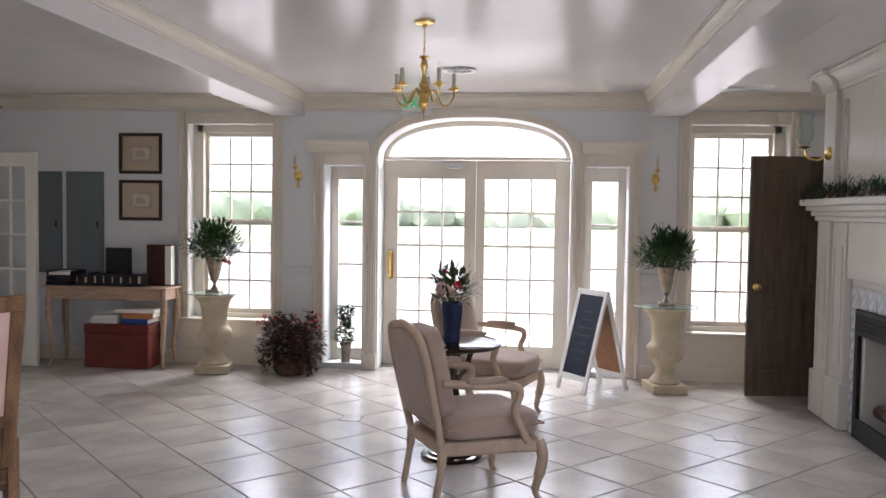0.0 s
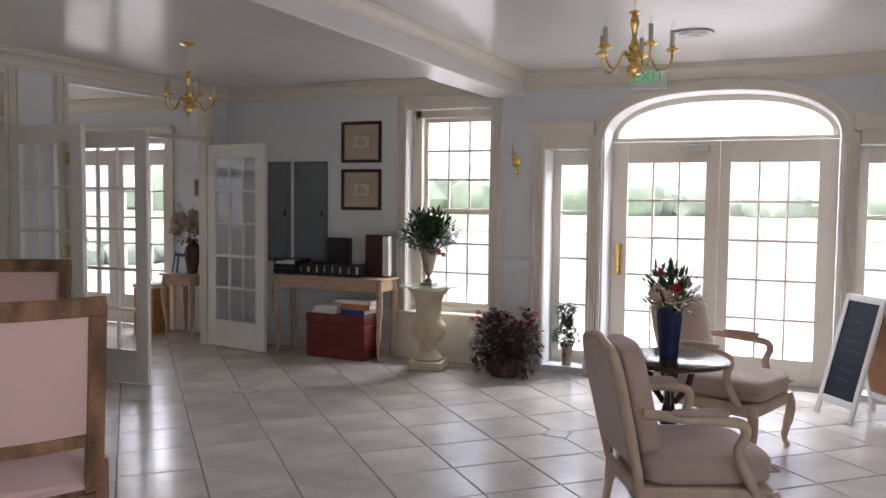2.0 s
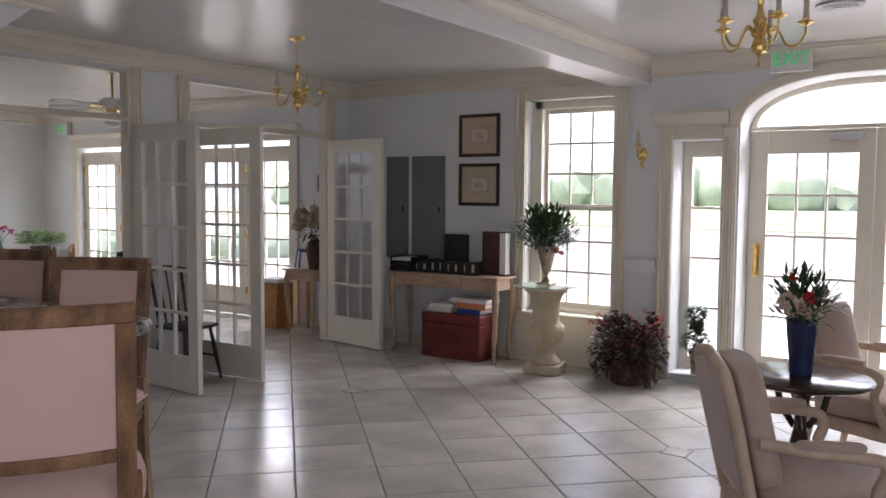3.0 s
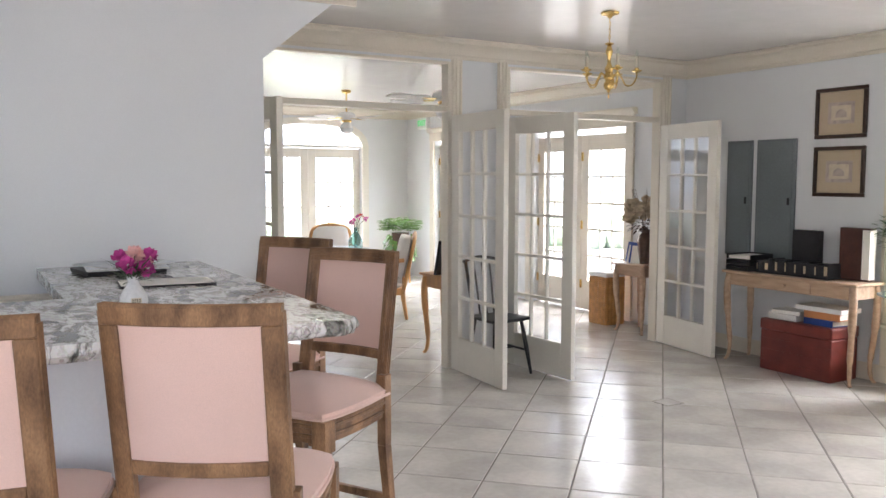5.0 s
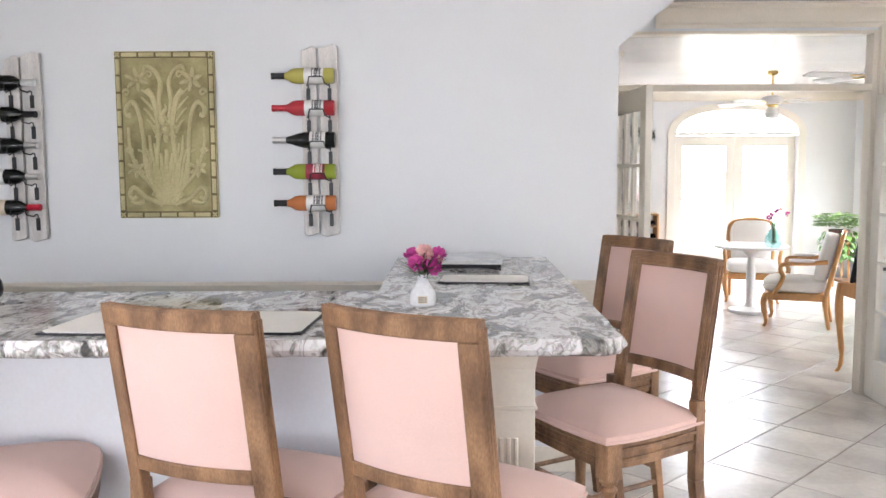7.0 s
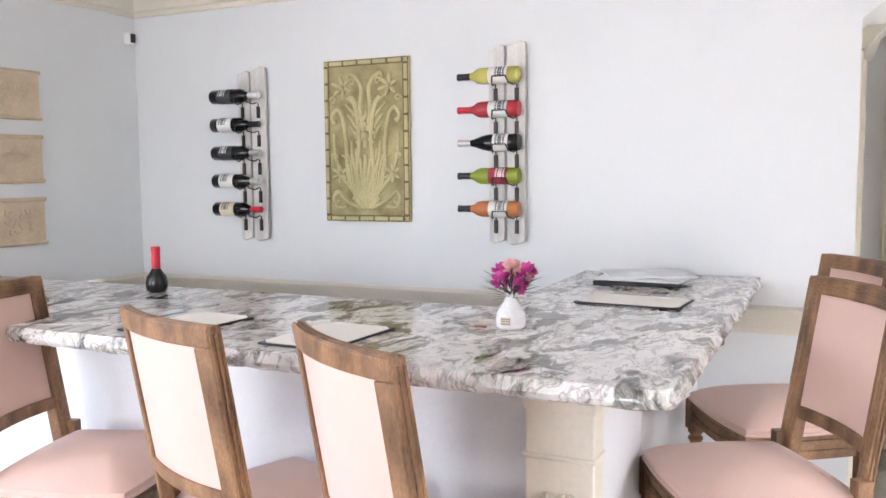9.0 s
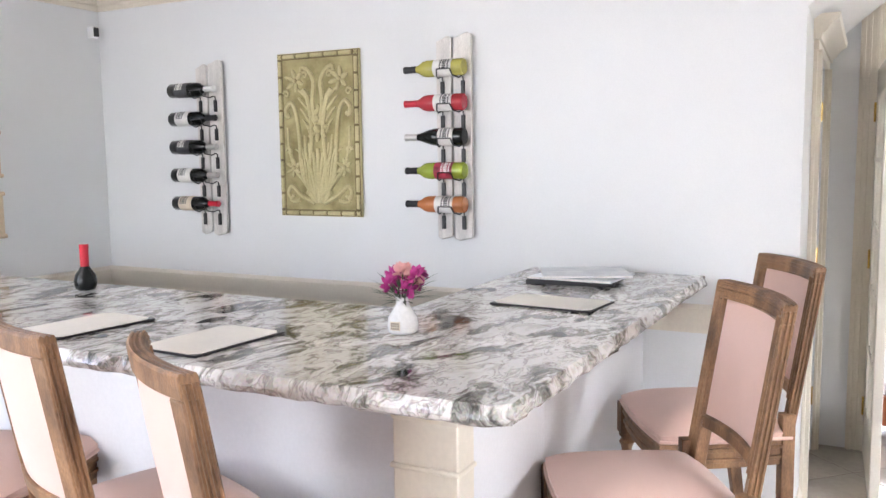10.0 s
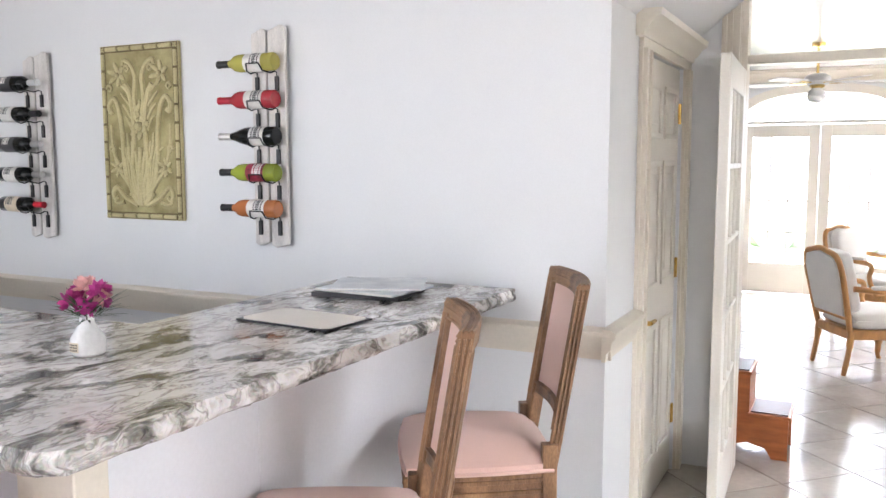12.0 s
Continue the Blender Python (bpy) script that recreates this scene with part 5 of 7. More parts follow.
MAHOG = mat("dark_table_wood", (0.045, 0.022, 0.014), 0.16, var=0.3, scale=5, stretch=(1, 6, 1), bump=0.02)
REDTRUNK = mat("red_brown_leather", (0.15, 0.026, 0.018), 0.5, var=0.3, scale=7, bump=0.15, bscale=120)
NAVY = mat("navy_glaze", (0.02, 0.03, 0.09), 0.22, var=0.3, scale=8, bump=0.04)
STONE = mat("cast_stone", (0.62, 0.50, 0.32), 0.75, var=0.15, scale=7, bump=0.15, bscale=90, alt=(0.68, 0.59, 0.43))
PEWTER = mat("bronzed_pewter", (0.36, 0.29, 0.23), 0.28, metal=0.8, var=0.3, scale=14, bump=0.04)
CHALK = mat("chalkboard", (0.016, 0.023, 0.042), 0.6, spec=0.25, var=0.35, scale=6, bump=0.03)
SIGNW = mat("white_sign_paint", (0.78, 0.77, 0.75), 0.45, var=0.05, bump=0.03)
CORK = mat("orange_brown_board", (0.36, 0.17, 0.085), 0.8, var=0.15, scale=10, bump=0.1)
GREYP = mat("grey_panel_paint", (0.165, 0.185, 0.195), 0.42, var=0.06, scale=3, bump=0.03)
FRAMEW = mat("dark_frame_wood", (0.05, 0.026, 0.017), 0.3, var=0.3, scale=9, bump=0.04)
MATBOARD = mat("tan_mat_board", (0.58, 0.46, 0.31), 0.85, var=0.05, bump=0.02)
PRINTP = mat("faded_print", (0.52, 0.42, 0.37), 0.7, var=0.25, scale=22, bump=0.0)
BEGONIA = mat("bronze_leaf", (0.062, 0.022, 0.02), 0.5, var=0.5, scale=10, bump=0.05, alt=(0.115, 0.055, 0.03))
PINKF = mat("coral_petal", (0.66, 0.16, 0.17), 0.7, var=0.2, scale=30, bump=0.05)
REDF = mat("red_petal", (0.55, 0.03, 0.025), 0.6, var=0.2, scale=30, bump=0.05)
LILY = mat("pale_petal", (0.70, 0.50, 0.40), 0.6, var=0.2, scale=30, bump=0.05)
BLUEB = mat("blue_binder", (0.02, 0.06, 0.27), 0.4, var=0.2, bump=0.02)
BROWNB = mat("brown_album", (0.075, 0.028, 0.02), 0.4, var=0.2, scale=12, bump=0.05)
ORANGEBK = mat("orange_cover", (0.52, 0.20, 0.07), 0.5, var=0.15, bump=0.02)
WAX = mat("candle_sleeve", (0.50, 0.45, 0.36), 0.5, var=0.05, bump=0.01)
GREENGLOW = glow("exit_green", (0.02, 0.42, 0.12), 0.25)
SOOT = mat("soot_black", (0.012, 0.011, 0.011), 0.6, var=0.3, scale=9, bump=0.1)
DELFT = mat("blue_white_tile", (0.62, 0.66, 0.72), 0.15, var=0.4, scale=22, bump=0.0, alt=(0.75, 0.77, 0.80))
FIR = mat("fir_needles", (0.022, 0.05, 0.022), 0.7, var=0.4, scale=12, bump=0.1)
WICKER = mat("honey_wicker", (0.52, 0.26, 0.085), 0.55, var=0.25, scale=16, bump=0.1)
DRIED = mat("dried_flower", (0.52, 0.41, 0.29), 0.9, var=0.3, scale=20, bump=0.1)
BROWNV = mat("brown_glaze", (0.10, 0.055, 0.04), 0.25, var=0.4, scale=9, bump=0.04)
CHERRY = mat("cherry_wood", (0.42, 0.13, 0.045), 0.35, var=0.25, scale=5, stretch=(1, 5, 5), bump=0.04)


def cushion(bm, x0, x1, y0, y1, z0, z1, puff=0.25, n=8):
    """A soft block with rounded sides."""
    c = Vector(((x0 + x1) / 2, (y0 + y1) / 2, (z0 + z1) / 2))
    hx, hy, hz = (x1 - x0) / 2, (y1 - y0) / 2, (z1 - z0) / 2
    before = set(bm.verts)
    bmesh.ops.create_cube(bm, size=2.0)
    vs = [v for v in bm.verts if v not in before]
    es = {e for v in vs for e in v.link_edges}
    bmesh.ops.subdivide_edges(bm, edges=list(es), cuts=n, use_grid_fill=True)
    for v in [v for v in bm.verts if v not in before]:
        p = v.co.copy()
        r = max(abs(p.x), abs(p.y), abs(p.z))
        k = 6.0
        l = (abs(p.x) ** k + abs(p.y) ** k + abs(p.z) ** k) ** (1 / k)
        q = p / l * r
        bul = 1 + puff * (1 - q.x ** 2) * (1 - q.y ** 2)
        v.co = Vector((q.x * hx, q.y * hy, q.z * hz * (bul if abs(q.z) > 0.3 else 1.0))) + c


def armchair(wood, cloth, label, group):
    """Open-armed chair with loose cushions; faces local +y."""
    e = thing("armchair", Matrix.Identity(4), label, "armchair", group)
    for s in (-1, 1):
        bm = B()
        tube(bm, curve_pts([(s * 0.29, 0.27, 0.33), (s * 0.305, 0.29, 0.24), (s * 0.285, 0.275, 0.12), (s * 0.275, 0.265, 0.05), (s * 0.285, 0.285, 0.0)], 5), [0.032] * 5 + [0.03] * 5 + [0.022] * 5 + [0.017] * 5 + [0.02], 10)
        part("leg", bm, wood, e)
        bm = B()
        tube(bm, curve_pts([(s * 0.235, -0.255, 0.33), (s * 0.235, -0.265, 0.2), (s * 0.235, -0.30, 0.0)], 5), [0.026] * 5 + [0.02] * 5 + [0.016], 8)
        part("leg", bm, wood, e)
        bm = B()
        tube(bm, curve_pts([(s * 0.27, -0.27, 0.66), (s * 0.305, -0.10, 0.645), (s * 0.315, 0.06, 0.635), (s * 0.315, 0.13, 0.62), (s * 0.31, 0.145, 0.575), (s * 0.30, 0.12, 0.50), (s * 0.31, 0.16, 0.40), (s * 0.30, 0.20, 0.33)], 5), 0.022, 10)
        part("arm", bm, wood, e)
        bm = B()
        cushion(bm, s * 0.31 - 0.025, s * 0.31 + 0.025, -0.16, 0.07, 0.655, 0.685, 0.2, 4)
        part("arm_pad", bm, cloth, e)
    bm = B()
    prism(bm, [(-0.25, -0.275), (0.25, -0.275), (0.31, 0.27), (0.2, 0.30), (-0.2, 0.30), (-0.31, 0.27)], 0.27, 0.345)
    part("seat_rail", bm, wood, e, bevel=0.015, seg=3)
    bm = B()
    cushion(bm, -0.275, 0.275, -0.25, 0.315, 0.345, 0.475, 0.22)
    seat = part("seat", bm, cloth, e)
    bm = B()
    tube(bm, [(-0.27, -0.24, 0.412), (0.27, -0.24, 0.412), (0.272, 0.31, 0.412), (-0.272, 0.31, 0.412), (-0.27, -0.24, 0.412)], 0.006, 6)
    part("piping", bm, cloth, seat)
    # back: arched frame, leaning
    ctrl = [(-0.235, 0.33), (-0.255, 0.55), (-0.262, 0.78), (-0.22, 0.89), (-0.10, 0.925), (0, 0.94), (0.10, 0.925), (0.22, 0.89), (0.262, 0.78), (0.255, 0.55), (0.235, 0.33)]
    bm = B()
    tube(bm, curve_pts([(x, -0.265 - (z - 0.33) * 0.22, z) for x, z in ctrl], 5), 0.022, 10)
    tube(bm, [(-0.24, -0.285, 0.43), (0, -0.29, 0.435), (0.24, -0.285, 0.43)], 0.018, 8)
    part("back_frame", bm, wood, e)
    bm = B()
    out = [(x * 0.93, 0.44 + (z - 0.33) * 0.785) for x, z in ctrl]
    m = Matrix.Translation((0, -0.265 + 0.33 * 0.22, 0)) @ Matrix(((1, 0, 0, 0), (0, -0.22, 1, 0), (0, 1, 0.0, 0), (0, 0, 0, 1)))
    prism(bm, out, -0.022, 0.02, m)
    part("back_panel", bm, cloth, e, bevel=0.012, seg=3)
    bm = B()
    cushion(bm, -0.225, 0.225, -0.07, 0.035, -0.235, 0.235, 0.0, 8)
    for v in bm.verts:
        v.co.y += 0.03 * (1 - (v.co.x / 0.225) ** 2) * (1 if v.co.y > 0 else 0)
    bmesh.ops.transform(bm, matrix=Matrix.Translation((0, -0.245, 0.69)) @ pose(0, 0, 0, 12.5, 0, 0), verts=bm.verts)
    part("back_cushion", bm, cloth, e)
    return e


ch = armchair(LIMED, BEIGE, "limed wood armchair with faded beige-pink cushions", "chairs at the round table")
ch.matrix_basis = facing(0.262, -3.33, 0.878, 0.477)
copy_thing(ch, facing(0.29, -1.66, 0.95, -0.30))

e = thing("round_table", pose(0.10, -2.72, 0), "small round dark wood pedestal table", "table")
bm = B()
lathe(bm, [(0, 0.695), (0.285, 0.695), (0.30, 0.703), (0.302, 0.712), (0.292, 0.72), (0, 0.721)], 48)
part("tabletop", bm, MAHOG, e)
bm = B()
lathe(bm, [(0.0, 0.05), (0.05, 0.05), (0.045, 0.09), (0.028, 0.13), (0.024, 0.25), (0.04, 0.34), (0.046, 0.40), (0.03, 0.47), (0.026, 0.55), (0.034, 0.60), (0.06, 0.67), (0.11, 0.694), (0, 0.694)], 24)
part("pedestal", bm, MAHOG, e)
bm = B()
lathe(bm, [(0, 0), (0.185, 0), (0.195, 0.012), (0.185, 0.024), (0.15, 0.03), (0.15, 0.04), (0.09, 0.048), (0.06, 0.062), (0, 0.062)], 36)
part("base", bm, MAHOG, e)
for k in range(3):
    a = radians(120 * k + 35)
    bm = B()
    tube(bm, curve_pts([(0.03 * math.cos(a), 0.03 * math.sin(a), 0.48), (0.10 * math.cos(a), 0.10 * math.sin(a), 0.56), (0.13 * math.cos(a), 0.13 * math.sin(a), 0.64), (0.20 * math.cos(a), 0.20 * math.sin(a), 0.694)]), 0.016, 8)
    part("bracket", bm, MAHOG, e)


def bouquet(e, rn, spread, height, nleaf, lw, blooms, leafmat):
    bm = B()
    for k in range(nleaf):
        a = rn.uniform(0, 6.283)
        el = rn.uniform(0.15, 1.5)
        r = rn.random() ** 0.6
        base = Vector((math.cos(a) * spread * 0.25 * r, math.sin(a) * spread * 0.25 * r, height * rn.uniform(0, 0.35)))
        d = Vector((math.cos(a) * math.cos(el), math.sin(a) * math.cos(el), math.sin(el) * 1.0 - 0.05))
        tip = base + Vector((d.x * spread, d.y * spread, d.z * height)) * rn.uniform(0.3, 0.85)
        leaf_card(bm, tip, d + Vector((rn.gauss(0, 0.3), rn.gauss(0, 0.3), rn.gauss(0, 0.3))), lw * rn.uniform(1.5, 3.0), lw * rn.uniform(0.5, 1.0), curl=rn.uniform(-0.1, 0.5))
    part("leaves", bm, leafmat, e)
    bm = B()
    for k in range(max(6, nleaf // 14)):
        a = rn.uniform(0, 6.283)
        el = rn.uniform(0.35, 1.5)
        t = Vector((math.cos(a) * math.cos(el) * spread, math.sin(a) * math.cos(el) * spread, math.sin(el) * height)) * 0.85
        tube(bm, [(0, 0, -0.05), t * 0.5 + Vector((0, 0, 0.02)), t], 0.0025, 4)
    tagged(part("stalks", bm, leafmat, e), kind="stuff")
    for (x, y, z), r, mt in blooms:
        bm = B()
        bloom(bm, (x, y, z), r, rn, 24)
        part("bloom", bm, mt, e)


TX, TY = 0.09, -2.70
e = thing("table_vase", pose(TX, TY, 0.721), "tall navy blue glazed vase on the round table", "vase")
bm = B()
lathe(bm, [(0, 0), (0.046, 0), (0.052, 0.01), (0.050, 0.03), (0.058, 0.12), (0.066, 0.20), (0.066, 0.235), (0.071, 0.245), (0.064, 0.248), (0.055, 0.22), (0, 0.20)], 28)
part("body", bm, NAVY, e)
rn = random.Random(31)
e = thing("lily_bouquet", pose(TX, TY, 0.93), "mixed bouquet of lilies and red flowers with leaves", "flowers")
bouquet(e, rn, 0.17, 0.24, 230, 0.026, (((0.04, -0.06, 0.15), 0.032, REDF), ((-0.05, -0.05, 0.12), 0.05, LILY), ((-0.01, -0.08, 0.10), 0.05, LILY), ((-0.05, 0.02, 0.23), 0.02, REDF), ((0.08, 0.02, 0.18), 0.025, LILY)), LEAF)
bm = B()
for k in range(90):
    a = rn.uniform(-0.5, 0.6)
    d = Vector((math.cos(a), math.sin(a) * 0.5, rn.uniform(0.4, 1.2)))
    leaf_card(bm, Vector((0.05, 0, 0.08)) + d * rn.uniform(0.02, 0.09), d, 0.07, 0.004)
part("fern", bm, LEAF, e)

# urn pedestals with glass tops, metal vases and plants
URN = [(0, 0.075), (0.125, 0.075), (0.135, 0.09), (0.12, 0.115), (0.095, 0.14), (0.075, 0.18), (0.082, 0.22), (0.085, 0.235), (0.125, 0.27), (0.150, 0.31), (0.158, 0.36), (0.150, 0.40), (0.132, 0.42), (0.118, 0.44), (0.115, 0.52), (0.122, 0.60), (0.140, 0.66), (0.172, 0.70), (0.186, 0.71), (0.19, 0.735), (0.165, 0.74), (0.10, 0.70), (0, 0.68)]
for k, (x, y) in enumerate(((-2.40, -0.36), (1.73, -0.50))):
    e = thing("urn_pedestal", pose(x, y, 0, 0, 0, 12), "cream cast-stone urn pedestal with gadrooned bowl", "pedestal", "urn pedestals")
    bm = B()
    lathe(bm, URN, 40)
    for v in bm.verts:
        r = math.hypot(v.co.x, v.co.y)
        if 0.25 < v.co.z < 0.41 and r > 0.05:
            a = math.atan2(v.co.y, v.co.x)
            f = 1 + 0.035 * math.cos(20 * a)
            v.co.x *= f
            v.co.y *= f
    part("urn", bm, STONE, e)
    bm = B()
    bx(bm, -0.155, 0.155, -0.155, 0.155, 0, 0.075)
    part("plinth", bm, STONE, e, bevel=0.008)
    e = thing("glass_tabletop", pose(x, y, 0.741), "round clear glass top resting on an urn", "tabletop", "glass tops")
    bm = B()
    lathe(bm, [(0, 0), (0.275, 0), (0.279, 0.004), (0.275, 0.009), (0, 0.009)], 48)
    ob = part("glass", bm, mat("bottle_green_glass_%d" % k, (0.75, 0.9, 0.84), 0.02, trans=0.9, var=0, bump=0, fine=0), e)
    ob.visible_shadow = False
    e = thing("footed_vase", pose(x, y, 0.751), "tall fluted pewter vase on a square foot", "vase", "pewter vases")
    bm = B()
    lathe(bm, [(0, 0.025), (0.045, 0.025), (0.035, 0.04), (0.016, 0.06), (0.014, 0.085), (0.028, 0.10), (0.04, 0.13), (0.055, 0.20), (0.075, 0.29), (0.088, 0.325), (0.092, 0.332), (0.082, 0.33), (0.065, 0.28), (0, 0.26)], 30)
    for v in bm.verts:
        if 0.11 < v.co.z < 0.32:
            a = math.atan2(v.co.y, v.co.x)
            f = 1 + 0.04 * math.cos(15 * a)
            v.co.x *= f
            v.co.y *= f
    part("body", bm, PEWTER, e)
    bm = B()
    bx(bm, -0.065, 0.065, -0.065, 0.065, 0, 0.025)
    part("foot", bm, PEWTER, e, bevel=0.006)
    rn = random.Random(50 + k)
    e = thing("leafy_plant", pose(x, y, 1.03), ("bushy green leaves with small orange flowers in a vase", "bushy dark green boxwood sprigs in a vase")[k], "plant", "plants in pewter vases")
    bouquet(e, rn, 0.30, 0.34, 1300, 0.030, (((0.12, -0.05, 0.02), 0.03, ORANGEBK), ((0.15, -0.02, 0.0), 0.022, PINKF)) if k == 0 else (), LEAF)
    if k == 1:
        bm = B()
        for q in range(60):
            z = 0.22 + 0.22 * rn.random()
            leaf_card(bm, (-0.05 + 0.01 * rn.gauss(0, 1), 0.01 * rn.gauss(0, 1), z), (rn.gauss(0, 1), rn.gauss(0, 1), 0.4), 0.02, 0.01)
        part("tall_sprig", bm, LEAF, e)

# bronze begonia in a basket, small topiary at the sidelight, little vase on the right sill
e = thing("flowering_plant", pose(-1.66, -0.34, 0), "bushy bronze-leaved begonia with coral flowers on the floor", "plant")
bm = B()
lathe(bm, [(0, 0), (0.13, 0), (0.15, 0.03), (0.17, 0.15), (0.18, 0.17), (0.15, 0.17), (0, 0.15)], 24)
part("basket", bm, BROWNV, e)
rn = random.Random(77)
bm = B()
for k in range(1700):
    a, u = rn.uniform(0, 6.283), rn.uniform(-0.75, 1)
    r = (rn.random() ** 0.35)
    c = Vector((math.cos(a) * 0.31 * r * math.sqrt(max(0.05, 1 - u * u * 0.7)), math.sin(a) * 0.25 * r * math.sqrt(max(0.05, 1 - u * u * 0.7)), max(0.03, 0.27 + u * 0.27 * r + 0.05 * math.sin(3 * a))))
    d = (c - Vector((0, 0, 0.2))).normalized() + Vector((rn.gauss(0, 0.4), rn.gauss(0, 0.4), rn.gauss(0, 0.4)))
    leaf_card(bm, c, d, rn.uniform(0.035, 0.06), rn.uniform(0.025, 0.045), curl=0.4)
part("leaves", bm, BEGONIA, e)
for k in range(34):
    a = rn.uniform(0, 6.283)
    u = rn.uniform(0.0, 1)
    bm = B()
    c = Vector((math.cos(a) * 0.33 * math.sqrt(1 - u * u * 0.6), math.sin(a) * 0.27 * math.sqrt(1 - u * u * 0.6), 0.33 + u * 0.27))
    if k < 12:
        c = Vector((-0.22 + rn.gauss(0, 0.05) if k < 6 else 0.27 + rn.gauss(0, 0.05), -0.05 + rn.gauss(0, 0.06), 0.52 + rn.gauss(0, 0.04)))
    bloom(bm, c, rn.uniform(0.016, 0.026), rn, 10)
    part("bloom", bm, PINKF, e)

e = thing("small_topiary", pose(-1.245, 0.10, 0.051), "small green plant in a slim pewter pot by glass", "plant")
bm = B()
lathe(bm, [(0, 0), (0.045, 0), (0.04, 0.02), (0.052, 0.14), (0.062, 0.20), (0.055, 0.202), (0, 0.18)], 20)
part("pot", bm, PEWTER, e)
rn = random.Random(5)
bm = B()
for k in range(1100):
    z = rn.random()
    r = 0.125 * (1 - 0.45 * z) * (0.8 + 0.3 * math.sin(9 * z))
    a = rn.uniform(0, 6.283)
    q = r * rn.random() ** 0.5
    leaf_card(bm, (q * math.cos(a), q * math.sin(a), 0.19 + 0.36 * z), (math.cos(a), math.sin(a), rn.gauss(0.3, 0.4)), 0.04, 0.022)
part("leaves", bm, LEAF, e)
e = thing("sill_vase", pose(2.55, 0.0, 0.456), "small glass vase of dried stems on the sill", "vase")
bm = B()
lathe(bm, [(0, 0), (0.03, 0), (0.022, 0.01), (0.018, 0.03), (0.04, 0.07), (0.035, 0.11), (0.025, 0.13)], 18)
part("body", bm, PEWTER, e)
rn = random.Random(9)
bm = B()
for k in range(60):
    d = Vector((rn.gauss(0, 0.5), rn.gauss(0, 0.5), 1))
    leaf_card(bm, Vector((0, 0, 0.12)) + d * rn.uniform(0.02, 0.12), d, 0.05, 0.014)
part("stems", bm, DRIED, e)

# chalkboard easel
fl, fr = Vector((0.80, -0.50, 0)), Vector((1.03, -0.81, 0))
ax = (fr - fl).normalized()
nrm = Vector((ax.y, -ax.x, 0))          # front of the board
e = thing("chalkboard_sign", Matrix.Identity(4), "white A-frame easel with a dark chalkboard face", "sign board")
hinge = (fl + fr) / 2 - nrm * 0.24 + Vector((0, 0, 0.87))
for side, foot_mid, name in ((1, (fl + fr) / 2, "front"), (-1, (fl + fr) / 2 - nrm * 0.48, "rear")):
    up = (hinge - foot_mid)
    H = up.length
    up.normalize()
    out = ax.cross(up) * (1 if side > 0 else -1)
    M = Matrix((( ax.x, up.x, out.x, foot_mid.x), (ax.y, up.y, out.y, foot_mid.y), (ax.z, up.z, out.z, foot_mid.z), (0, 0, 0, 1)))
    for s in (-1, 1):
        bm = B()
        bx(bm, *sorted((s * 0.195, s * 0.155)), 0, H, -0.010, 0.010, M)
        part("leg", bm, SIGNW, e, bevel=0.003)
    for z0, z1 in ((0.10, 0.15), (H - 0.05, H - 0.001)):
        bm = B()
        bx(bm, -0.155, 0.155, z0, z1, -0.009, 0.009, M)
        part("rail", bm, SIGNW, e, bevel=0.003)
    bm = B()
    bx(bm, -0.155, 0.155, 0.15, H - 0.05, -0.004, 0.004, M)
    bd = part("board", bm, CHALK if side > 0 else CORK, e, "dark slate chalkboard" if side > 0 else "orange-brown back board")
    if side > 0:
        rr = random.Random(3)
        for q in range(7):
            bm = B()
            w = rr.uniform(0.05, 0.11)
            zz = 0.28 + 0.07 * q
            so = 1 if (out.dot(nrm) > 0) else -1
            bx(bm, -w, w, zz, zz + 0.010, so * 0.0042, so * 0.0046, M)
            part("chalk_line", bm, mat("chalk_%d" % q, (0.06, 0.07, 0.09), 0.9, var=0.3, scale=40, bump=0), bd)

# ---- desk wall ----
def cabriole_table(name, x0, x1, y0, y1, h, material, label, category, drawer=True):
    e = thing(name, pose(x0, y0, 0), label, category)
    w, d = x1 - x0, y1 - y0
    bm = B()
    bx(bm, 0, w, 0, d, h - 0.022, h)
    part("tabletop", bm, material, e, bevel=0.006)
    bm = B()
    bx(bm, 0.04, w - 0.04, 0.035, d - 0.03, h - 0.125, h - 0.022)
    part("apron", bm, material, e, bevel=0.004)
    for lx, ly, sx, sy in ((0.05, 0.045, -1, -1), (w - 0.05, 0.045, 1, -1), (0.05, d - 0.045, -1, 1), (w - 0.05, d - 0.045, 1, 1)):
        bm = B()
        tube(bm, curve_pts([(lx, ly, h - 0.03), (lx + sx * 0.012, ly + sy * 0.012, h - 0.16), (lx + sx * 0.004, ly + sy * 0.004, h * 0.5), (lx - sx * 0.012, ly - sy * 0.012, h * 0.2), (lx - sx * 0.004, ly - sy * 0.004, 0.04), (lx + sx * 0.014, ly + sy * 0.014, 0.0)], 5), [0.030] * 5 + [0.030] * 5 + [0.023] * 5 + [0.017] * 5 + [0.014] * 5 + [0.018], 10)
        part("leg", bm, material, e)
    if drawer:
        bm = B()
        bx(bm, w * 0.32, w * 0.68, 0.024, 0.04, h - 0.115, h - 0.032)
        dr = part("drawer", bm, material, e, bevel=0.003)
        bm = B()
        lathe(bm, [(0, 0), (0.007, 0), (0.006, 0.012), (0.014, 0.02), (0.010, 0.028), (0, 0.03)], 14, Matrix.Translation((w * 0.5, 0.024, h - 0.073)) @ pose(0, 0, 0, 90))
        part("knob", bm, material, dr)
    return e


